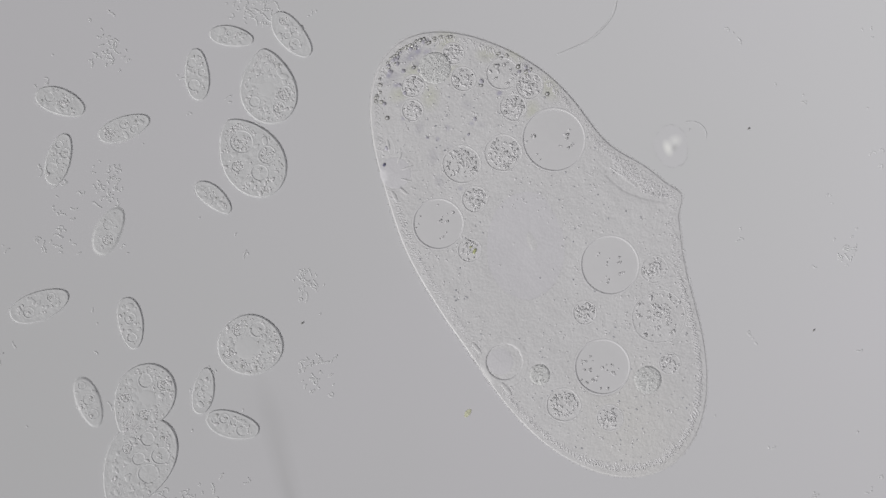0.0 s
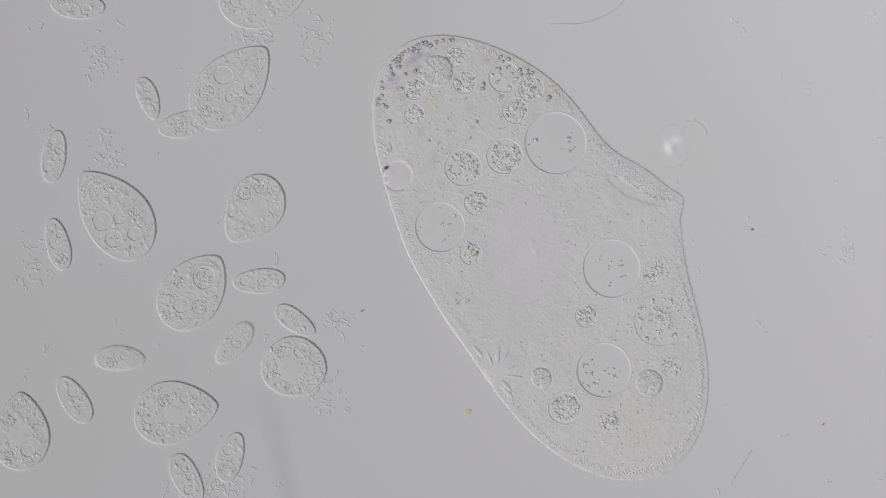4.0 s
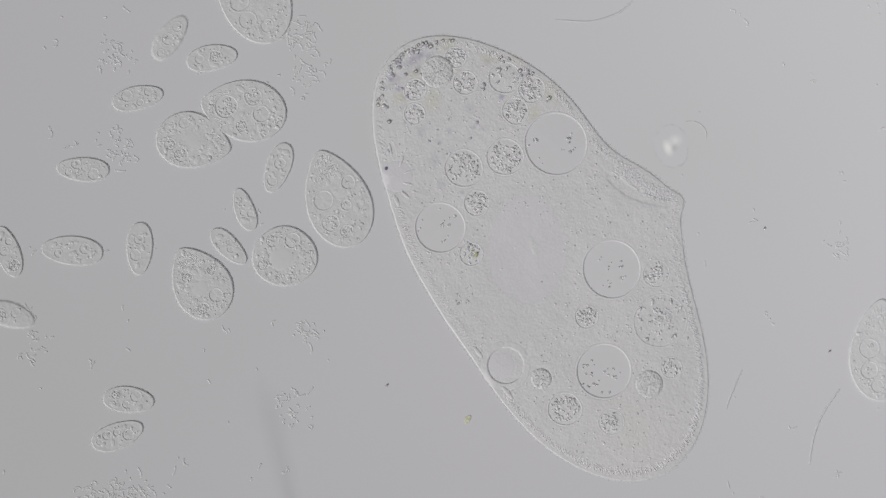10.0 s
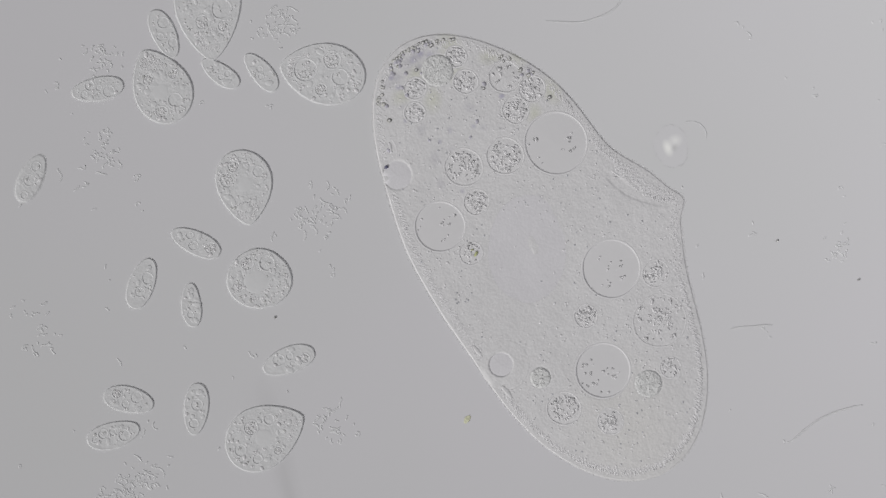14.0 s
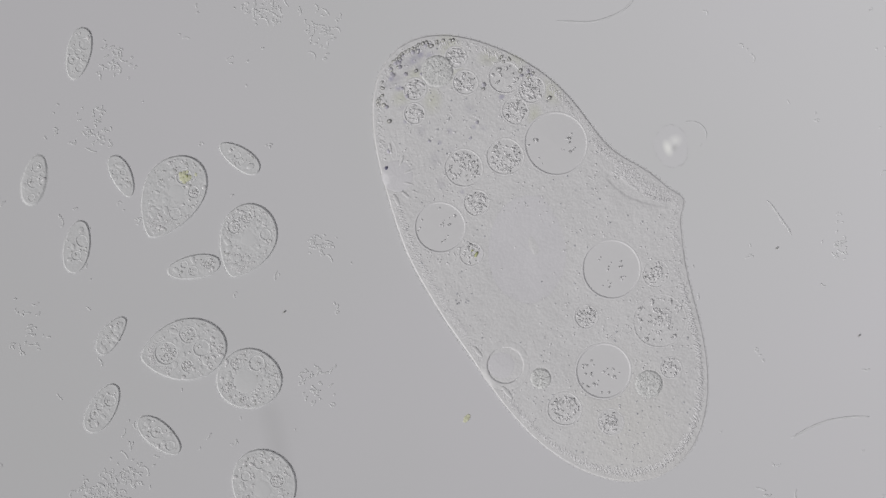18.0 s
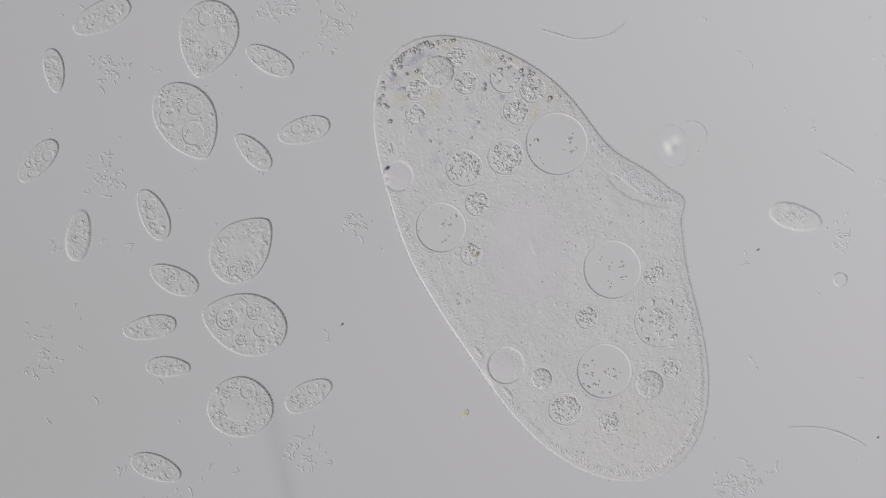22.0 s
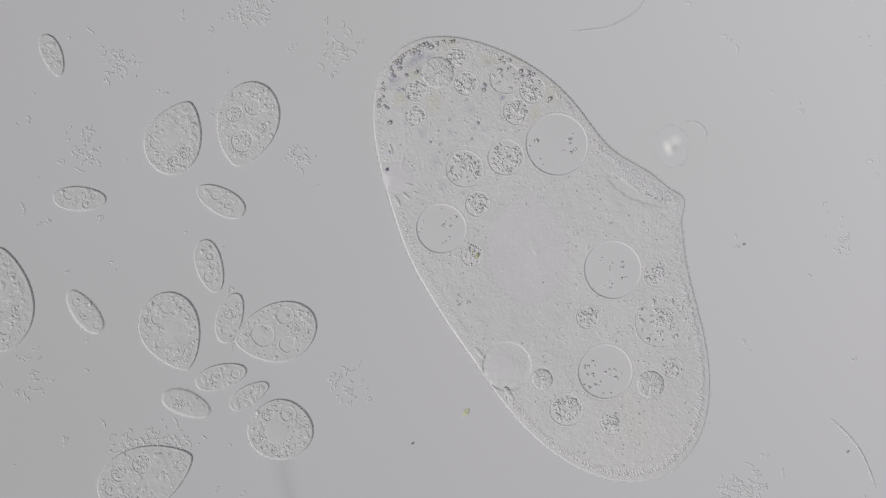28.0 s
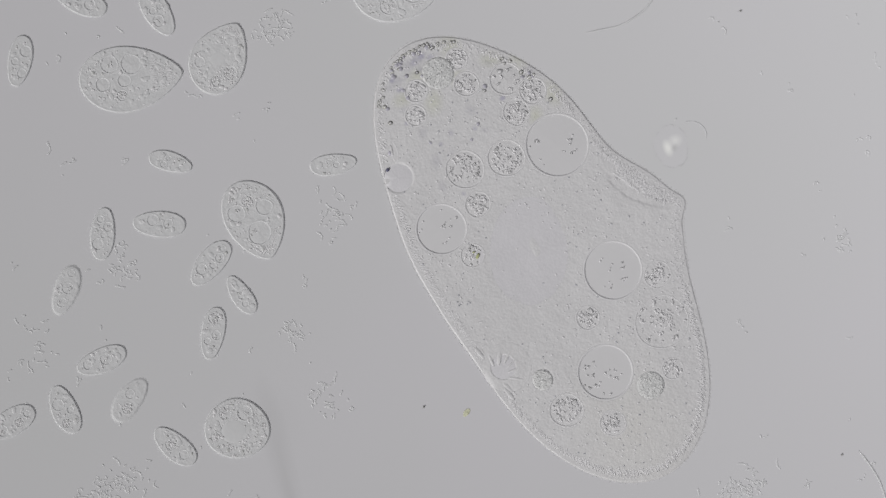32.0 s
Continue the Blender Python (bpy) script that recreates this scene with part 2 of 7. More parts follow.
COS_SIN = ((-0.0195, -0.1078), (0.3407, 0.0442), (0.0085, 0.0254), (0.0799, 0.0002), (-0.0039, -0.0098), (-0.0033, 0.0118), (0.0032, 0.0115), (0.0041, 0.0049))


def reach(a):
    """Radius of the large cell in the direction a: harmonics of its outline and the small beak at its mouth."""
    t = a - AXIS
    s = -0.551 + sum(c * math.cos((k + 1) * t) + d * math.sin((k + 1) * t) for k, (c, d) in enumerate(COS_SIN))
    off = (t + 1.6961 + math.pi) % (2 * math.pi) - math.pi
    flank = (a - radians(172) + math.pi) % (2 * math.pi) - math.pi
    return math.exp(s + 0.060 * math.exp(-(off / 0.085) ** 2)) + 0.002 + 0.0105 * math.exp(-(flank / 0.75) ** 2)


BIG_H = 0.005


def big_edge(a):
    r = np.array([reach(t) for t in a])
    return r * np.cos(a), r * np.sin(a)


def rim(d, width, lift):
    """A rounded shoulder that rises by lift within width of the edge."""
    u = np.clip(d / width, 0, 1)
    return lift * (1 - (1 - u) ** 1.45)


def big_rise(s, r, a):
    # the shoulder is broadest along the long smooth flank
    flank = np.clip(1.3 * np.cos(a - radians(193)), 0, 1)
    d = (1 - s) * r
    steep, slow = rim(d, 0.0052, 0.0032), rim(d, 0.34, 0.0050)
    front = np.clip(np.cos(a + radians(20)), 0, 1)
    return rim(d, 0.0040, 0.0027 - 0.0010 * front) + flank * steep + (1 - flank) * slow + BIG_H * np.clip(1 - s ** 5, 0, 1)


def big_top(x, y):
    a = math.atan2(y, x)
    r = reach(a)
    return float(big_rise(min(math.hypot(x, y) / r, 1.0), r, a))


def inside(x, y, margin=0.0):
    return math.hypot(x, y) < reach(math.atan2(y, x)) - margin


# place and radius of the food vacuoles, their filling, and the share of grains in them
VACUOLES = (
    (0.076, 0.396, 0.11, "clear"),
    (-0.334, 0.1, 0.088, "clear"),
    (0.272, -0.048, 0.102, "clear"),
    (0.244, -0.408, 0.096, "clear"),
    (-0.25, 0.31, 0.066, "food"),
    (-0.104, 0.35, 0.064, "food"),
    (-0.344, 0.652, 0.054, "dense"),
    (-0.244, 0.612, 0.042, "food"),
    (-0.278, 0.702, 0.036, "food"),
    (-0.422, 0.588, 0.038, "food"),
    (-0.424, 0.502, 0.036, "food"),
    (-0.104, 0.630, 0.056, "open"),
    (-0.01, 0.588, 0.046, "food"),
    (-0.068, 0.512, 0.046, "food"),
    (-0.205, 0.187, 0.044, "food"),
    (-0.224, 0.006, 0.04, "alga"),
    (0.43, -0.064, 0.046, "loose"),
    (0.444, -0.231, 0.092, "loose"),
    (0.182, -0.216, 0.04, "food"),
    (0.022, -0.434, 0.034, "dense"),
    (0.106, -0.542, 0.058, "food"),
    (0.27, -0.588, 0.044, "loose"),
    (0.404, -0.454, 0.046, "dense"),
    (0.482, -0.396, 0.036, "loose"),
)


DEPTH = {"clear": 0.0022, "food": 0.0012, "dense": 0.0012, "loose": 0.0003, "alga": 0.0010, "open": 0.0014}

# where the grains lie in the clear vacuoles: x, y, spread and number, by the vacuole's order
KNOTS = (((0.053, -0.030, 0.010, 6), (0.044, 0.022, 0.010, 3), (-0.100, -0.004, 0.003, 1), (-0.05, -0.08, 0.012, 2)),
         ((0.020, 0.018, 0.009, 7), (0.050, 0.044, 0.006, 2), (0.014, -0.044, 0.006, 4), (-0.010, 0.074, 0.004, 1), (-0.076, -0.008, 0.004, 2), (-0.068, 0.026, 0.004, 1)),
         ((0.030, 0.010, 0.008, 4), (0.040, -0.028, 0.008, 4), (-0.018, 0.012, 0.007, 3), (-0.016, -0.050, 0.008, 4), (-0.040, 0.038, 0.006, 2)),
         ((-0.054, 0.016, 0.009, 7), (-0.048, -0.010, 0.008, 4), (-0.032, -0.044, 0.008, 6), (-0.070, -0.050, 0.007, 3), (0.0, 0.0, 0.008, 3), (0.034, 0.008, 0.007, 4), (0.034, -0.014, 0.006, 4), (0.004, -0.07, 0.012, 3)))


def vacuole(parent, x, y, r, look_, seed):
    rnd = random.Random(seed)
    z = big_top(x, y)
    mat = {"clear": CLEAR, "food": CYTO, "dense": DENSE, "loose": CYTO, "alga": CYTO, "open": CYTO}[look_]
    label = {"clear": "large clear vacuole with a few grains", "food": "food vacuole full of dark grains", "dense": "yellowish densely packed food vacuole",
             "loose": "fading food vacuole with loose grains", "alga": "food vacuole with a green alga", "open": "food vacuole with a few large bright crystals"}[look_]
    if look_ == "dense":
        # swollen: it stands a little proud of the cell
        up = 0.0024
        me = turned("food_vacuole", [(0, up * 1.2), (r * 0.5, up * 1.15), (r * 0.85, up * 1.05), (r - 0.002, up), (r - 0.0008, up * 0.8), (r + 0.0008, up * 0.2), (r + 0.002, -0.0002), (r + 0.0064, -0.0006), (r + 0.0066, -0.004)], 48, 1.0, 0.008, seed)
    else:
        me = bowl("food_vacuole", r, DEPTH[look_], wobble=0.006 if look_ == "clear" else 0.018, seed=seed, dome=0.0 if look_ == "clear" else 0.0008)
    v = part("food_vacuole", drape(me, big_top, x, y), mat, parent, label, (x, y, z))

    def floor(p, q):
        lift = {"clear": -DEPTH["clear"], "dense": 0.0025}.get(look_, 0.0004 - DEPTH[look_])
        return big_top(x + p, y + q) - z + lift
    spots = []
    if look_ == "clear":
        near = min(range(4), key=lambda k: math.hypot(VACUOLES[k][0] - x, VACUOLES[k][1] - y))
        for kx, ky, spread, n in KNOTS[near]:
            for _ in range(n):
                spots.append((kx + rnd.gauss(0, spread * 1.35), ky + rnd.gauss(0, spread * 1.35), rnd.uniform(0.0022, 0.0038)))
    else:
        n = {"food": int(14 + r * 900), "dense": int(r * 650), "loose": int(14 + r * 1000), "alga": 24, "open": 16}[look_]
        for _ in range(n):
            a, q = rnd.uniform(0, 6.283), 0.84 * math.sqrt(rnd.random())
            if look_ == "loose":
                q = q * 0.62 if rnd.random() < 0.62 else rnd.uniform(0.70, 0.98)
            g = rnd.uniform(0.0015, 0.0024) if look_ == "dense" else rnd.uniform(0.0020, 0.0036) * (1.4 if rnd.random() < 0.08 else 1.0)
            spots.append((r * q * math.cos(a), r * q * math.sin(a), g))
    pale, dark = [], []
    share = {"clear": 0.40, "dense": 0.10, "open": 0.15, "loose": 0.24}.get(look_, 0.16 if y > 0.4 else 0.26)
    lean = rnd.uniform(0, 3.14)
    for p, w, g in spots:
        if math.hypot(p, w) > r - 0.004:
            continue
        row = (p, w, floor(p, w), g * rnd.uniform(1.0, 1.5 if look_ == "clear" else 2.8), g, g * rnd.uniform(0.65, 0.95), lean + rnd.gauss(0, 0.8))
        if rnd.random() < share:
            dark.append(row)
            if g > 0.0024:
                # pale bead on the dark one: the grain's optical bright middle put into colour
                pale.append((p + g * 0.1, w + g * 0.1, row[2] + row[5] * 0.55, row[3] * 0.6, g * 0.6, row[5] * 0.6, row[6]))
        else:
            pale.append((*row[:5], row[5] * 1.1, row[6]))
    if look_ == "clear" and near == 0:
        # one bright rod between two dark ends
        pale.append((-0.072, 0.013, floor(-0.072, 0.013), 0.0042, 0.0080, 0.0030, 0.12))
        dark.append((-0.0785, 0.013, floor(-0.0785, 0.013), 0.0022, 0.0062, 0.0022, 0.12))
        dark.append((-0.0655, 0.012, floor(-0.0655, 0.012), 0.0022, 0.0062, 0.0022, 0.12))
    if look_ == "open":
        # large balls beside the wall, bright middle and dark crescent painted with two beads
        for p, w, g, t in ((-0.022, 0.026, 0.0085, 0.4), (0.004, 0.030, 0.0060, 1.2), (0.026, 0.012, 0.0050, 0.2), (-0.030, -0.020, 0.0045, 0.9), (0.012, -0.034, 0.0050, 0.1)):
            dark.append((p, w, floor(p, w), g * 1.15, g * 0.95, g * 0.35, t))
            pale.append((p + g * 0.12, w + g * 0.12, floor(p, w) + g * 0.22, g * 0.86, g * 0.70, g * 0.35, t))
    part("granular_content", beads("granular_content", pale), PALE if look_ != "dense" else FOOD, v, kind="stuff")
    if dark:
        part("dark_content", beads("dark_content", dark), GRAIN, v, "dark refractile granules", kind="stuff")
    if look_ == "alga":
        part("alga", beads("alga", [(0.018, -0.002, 0.001, 0.011, 0.005, 0.003, 1.2), (0.004, 0.012, 0.001, 0.005, 0.003, 0.003, 0.3)]), GREEN, v, "yellow-green alga being digested")
    return v


PUMPS = ((-0.103, -0.388, 0.083, "clear round contractile vacuole close to the cell edge"), (-0.485, 0.281, 0.050, "clear round contractile vacuole close to the cell edge"))
POUCH = ((0.276, 0.276), (0.304, 0.248), (0.342, 0.222), (0.392, 0.204), (0.47, 0.188))   # middle line of the mouth pouch
# canals round the contractile vacuoles: place, half length, half width, turn, and which vacuole they empty into (-1: always full)
CANALS = ((-0.2, -0.34, 0.028, 0.008, -0.89, -1), (-0.096, -0.484, 0.03, 0.009, -0.89, -1), (-0.51, 0.38, 0.02, 0.0055, -1.36, -1), (-0.131, -0.352, 0.032, 0.0085, 1.48, 0), (-0.07, -0.36, 0.052, 0.003, 0.73, 0), (-0.066, -0.43, 0.034, 0.0055, -0.14, 0), (-0.16, -0.363, 0.026, 0.006, 1.95, 0), (-0.1, -0.461, 0.028, 0.009, -0.84, 0), (-0.075, -0.397, 0.03, 0.004, 0.35, 0), (-0.103, -0.354, 0.03, 0.005, 1.1, 0), (-0.488, 0.197, 0.024, 0.008, -1.1, 1), (-0.455, 0.215, 0.02, 0.006, -0.7, 1), (-0.47, 0.335, 0.022, 0.005, 1.2, 1), (-0.44, 0.3, 0.024, 0.004, 0.35, 1), (-0.445, 0.255, 0.022, 0.004, -0.25, 1))


def large_ciliate():
    segs = 900
    rings = np.concatenate([np.linspace(0.01, 0.965, 170), np.linspace(0.967, 1.0, 22)])
    cell = tagged(new("large_ciliate"), "large pale grey slipper-shaped ciliate full of round food vacuoles", "ciliate")
    cell.location = (0.322, -0.022, 0)
    part("body", mound("body", big_edge, big_rise, rings, segs, 0.0, 4, [(x, y, r, DEPTH[k]) for x, y, r, k in VACUOLES] + [(x, y, w, 0.0020) for x, y, w, _ in PUMPS], fringe_ridge=0.30,
                       grooves=[(POUCH, 0.022, 0.0015)]), CYTO, cell, "grey granular cell body with a striped rim")
    for i, (x, y, r, kind_) in enumerate(VACUOLES):
        vacuole(cell, x, y, r, kind_, 40 + i)
    rnd = random.Random(7)
    # rim of short rods and grains, deepest at the hind end and beside the mouth
    rods = []
    for i in range(1500):
        a = 2 * math.pi * (i + rnd.uniform(-0.5, 0.5)) / 1500
        face = max(math.cos(a - radians(-64)), 0)
        gullet = math.exp(-((a - radians(33)) / 0.22) ** 2)
        band = 0.026 + 0.018 * face + 0.030 * gullet
        q = reach(a) - 0.012 - band * rnd.random()
        blunt = math.exp(-((a - radians(80)) / 0.62) ** 2)
        tail = (face > 0.6 and i % 3 != 0) or rnd.random() < 0.55 * blunt or (i % 4 == 0 and math.cos(a - radians(170)) > 0.5)
        deep = rnd.uniform(0.010, 0.017) if tail else rnd.uniform(0.003, 0.0075)
        if tail:
            q = reach(a) - 0.016 - deep - 0.012 * rnd.random()
        x, y = q * math.cos(a), q * math.sin(a)
        if any(math.hypot(x - px, y - py) < pw + deep + 0.004 for px, py, pw, _ in PUMPS) or any(math.hypot(x - px, y - py) < pw + deep for px, py, pw, _ in VACUOLES):
            continue
        rods.append((x, y, big_top(x, y) - 0.0001, deep, rnd.uniform(0.0016, 0.0023) if tail else rnd.uniform(0.0014, 0.0026), rnd.uniform(0.0008, 0.0014) if tail else rnd.uniform(0.0005, 0.0010), a + rnd.uniform(-0.5, 0.5) * (0.25 if tail else 1)))
    part("trichocyst_band", beads("trichocyst_band", rods), PALE, cell, "band of fine rods under the cell rim", kind="stuff")
    # fine grains all over, fewer in the nucleus
    fine, darker = [], []
    while len(fine) < 700:
        x, y = rnd.uniform(-0.62, 0.62), rnd.uniform(-0.8, 0.8)
        if not inside(x, y, 0.03):
            continue
        if any(math.hypot(x - vx, y - vy) < vr + 0.004 for vx, vy, vr, _ in VACUOLES + PUMPS):
            continue
        if math.hypot((x + 0.05) / 0.17, (y + 0.08) / 0.22) < 1 and rnd.random() < 0.85:
            continue
        if math.hypot((x - 0.37) / 0.14, (y - 0.20) / 0.06) < 1:
            continue
        g = rnd.uniform(0.0018, 0.0036)
        row = (x, y, big_top(x, y), g * rnd.uniform(1, 1.5), g, g * 0.44, rnd.uniform(0, 3.14))
        (darker if rnd.random() < 0.17 else fine).append(row)
    part("cytoplasm_grain", beads("cytoplasm_grain", fine), PALE, cell, kind="stuff")
    part("fine_dark_grain", beads("fine_dark_grain", darker), DOT, cell, "scattered fine dark granules", kind="stuff")
    # dark crystals crowded at the blunt end: centre, spread, number and share of violet ones of each heap
    heap, violet = [], []
    for hx, hy, sx, sy, n, share in ((-0.378, 0.752, 0.026, 0.009, 24, 0.1), (-0.322, 0.760, 0.022, 0.004, 6, 0.0), (-0.430, 0.724, 0.016, 0.008, 6, 0.3), (-0.486, 0.682, 0.015, 0.013, 13, 0.7), (-0.512, 0.648, 0.008, 0.008, 6, 0.8),
                                     (-0.540, 0.552, 0.003, 0.012, 2, 0.5), (-0.105, 0.700, 0.020, 0.008, 7, 0.1), (-0.016, 0.640, 0.014, 0.013, 9, 0.6), (0.06, 0.60, 0.03, 0.02, 3, 0.5), (-0.180, 0.600, 0.004, 0.02, 2, 0.5),
                                     (-0.520, 0.420, 0.004, 0.08, 3, 0.6), (-0.44, 0.62, 0.04, 0.05, 7, 0.9), (-0.30, 0.40, 0.10, 0.10, 9, 0.8)):
        for _ in range(n):
            x, y = hx + rnd.gauss(0, sx), hy + rnd.gauss(0, sy)
            g = rnd.uniform(0.0046, 0.0078)
            if rnd.random() < 0.25 or not inside(x, y, 0.018) or any(math.hypot(x - vx, y - vy) < vr for vx, vy, vr, _ in VACUOLES + PUMPS):
                continue
            (violet if rnd.random() < share else heap).append((x, y, big_top(x, y), g * rnd.uniform(1, 1.35), g, g * 0.5, rnd.uniform(0, 3.14)))
    for _ in range(22):
        a = radians(rnd.uniform(119, 137))
        q = reach(a) - 0.021 - abs(rnd.gauss(0, 0.005))
        g, x, y = rnd.uniform(0.0036, 0.0062), q * math.cos(a), q * math.sin(a)
        heap.append((x, y, big_top(x, y), g * 1.3, g, g * 0.5, a + 1.57))
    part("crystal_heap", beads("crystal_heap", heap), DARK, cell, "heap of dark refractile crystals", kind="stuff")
    # pale beads paint the bright middle that light gives the refractile crystals
    part("crystal_glint", beads("crystal_glint", [(x, y, z + h * 0.62, g * 0.56, f * 0.56, h * 0.52, t) for x, y, z, g, f, h, t in heap]), PALE, cell, kind="stuff")
    part("pigment_heap", beads("pigment_heap", violet), VIOLET, cell, "dull violet pigment granules", kind="stuff")
    # mouth: a curved pouch behind the beak
    def bent(x0, y0, x1, y1, sag, rad, name, label):
        pts = []
        for i in range(22):
            u = i / 21
            nx, ny = (y1 - y0), -(x1 - x0)
            k = sag * 4 * u * (1 - u)
            x, y = x0 + (x1 - x0) * u + nx * k, y0 + (y1 - y0) * u + ny * k
            pts.append((x, y, big_top(x, y) - rad * 0.2))
        part(name, rope(name, [pts], rad), PALE, cell, label)
    bent(0.266, 0.306, 0.326, 0.266, 0.05, 0.0026, "mouth_fold", "fine fold beside the mouth")
    bent(0.19, 0.282, 0.218, 0.266, 0.1, 0.004, "mouth_fold", "fine fold beside the mouth")
    bent(0.108, 0.578, 0.116, 0.504, 0.03, 0.0024, "surface_fold", "short fold below the rim")
    bent(-0.51, 0.414, -0.49, 0.334, -0.15, 0.0026, "surface_fold", "lens-shaped fold near the edge")
    bent(-0.51, 0.414, -0.49, 0.334, 0.15, 0.0022, "surface_fold", "lens-shaped fold near the edge")
    blades = []
    for i in range(330):
        u, w = rnd.random(), rnd.uniform(-1, 1)
        x, y = 0.295 + 0.185 * u + 0.016 * w, 0.318 - 0.116 * u + 0.015 * w - 0.02 * math.sin(3.14 * u)
        if inside(x, y, 0.008):
            blades.append((x, y, big_top(x, y), rnd.uniform(0.003, 0.008), rnd.uniform(0.0014, 0.0024), rnd.uniform(0.0006, 0.0012), rnd.gauss(1.1, 0.35)))
    part("membranelle_band", beads("membranelle_band", blades), PALE, cell, "granular band of fused oral cilia", kind="stuff")
    # nucleus: a faint, smoother swelling
    nx, ny = -0.026, 0.02
    part("nucleus", drape(turned("nucleus", [(0, 0.0004), (0.05, 0.0004), (0.09, 0.00025), (0.12, 0.0001), (0.15, -0.0001), (0.17, -0.0004), (0.172, -0.0008), (0.1725, -0.003)], 60, 1.45, 0.02, 3), big_top, nx, ny), SMOOTH, cell, "faint oval nucleus", (nx, ny, big_top(nx, ny)))
    # short hairs all round
    hairs = []
    for i in range(620):
        a = 2 * math.pi * i / 620 + rnd.uniform(-0.012, 0.012)
        q = reach(a) + rnd.uniform(0.002, 0.006)
        hairs.append((q * math.cos(a), q * math.sin(a), 0.0006, rnd.uniform(0.003, 0.007), 0.0006, 0.0004, a + rnd.uniform(-0.5, 0.5)))
    part("cilia", beads("cilia", hairs), HAIR, cell, "fringe of short fine cilia", kind="stuff")
    # contractile vacuoles: a round hollow opens as its floor sinks, and closes as it wells up
    pulse, widen = [], []
    for x, y, w, name_ in PUMPS:
        if w > 0.06:
            # the larger one widens in two steps
            for r0, r1, shift in ((0.042, 0.063, -0.014), (0.063, w, 0.0)):
                widen.append(part("vacuole_margin", drape(hoop("vacuole_margin", r0, r1, shift), big_top, x, y), CYTO, cell, "yielding margin of the contractile vacuole", (x, y, big_top(x, y))))
            x, w = x - 0.014, 0.042
        prof = [(0, 0.0002), (0.5 * w, 0.0002), (w, 0.0002), (w + 0.0045, 0.0001), (w + 0.0065, -0.0004), (w + 0.0067, -0.005)]
        pulse.append(part("contractile_vacuole", drape(turned("contractile_vacuole", prof, 64), big_top, x, y), SMOOTH, cell, name_, (x, y, big_top(x, y))))
    canals = []
    for x, y, l, w, turn, which in CANALS:
        c = part("collecting_canal", beads("collecting_canal", [(0, 0, 0, l, w, min(0.0020, 0.34 * w), turn)]), CYTO, cell, "lens-shaped canal beside the contractile vacuole", (x, y, big_top(x, y)))
        if which >= 0:
            canals.append((c, which))
    px, py = -0.524, 0.31
    part("pore_granule", beads("pore_granule", [(0, 0, 0, 0.0072, 0.006, 0.003, 1.0)]), INK, cell, "blue-black granule at the pore of the contractile vacuole", (px, py, big_top(px, py)))
    return cell, pulse, canals, widen


BIG, PULSES, RAYS, MARGINS = large_ciliate()


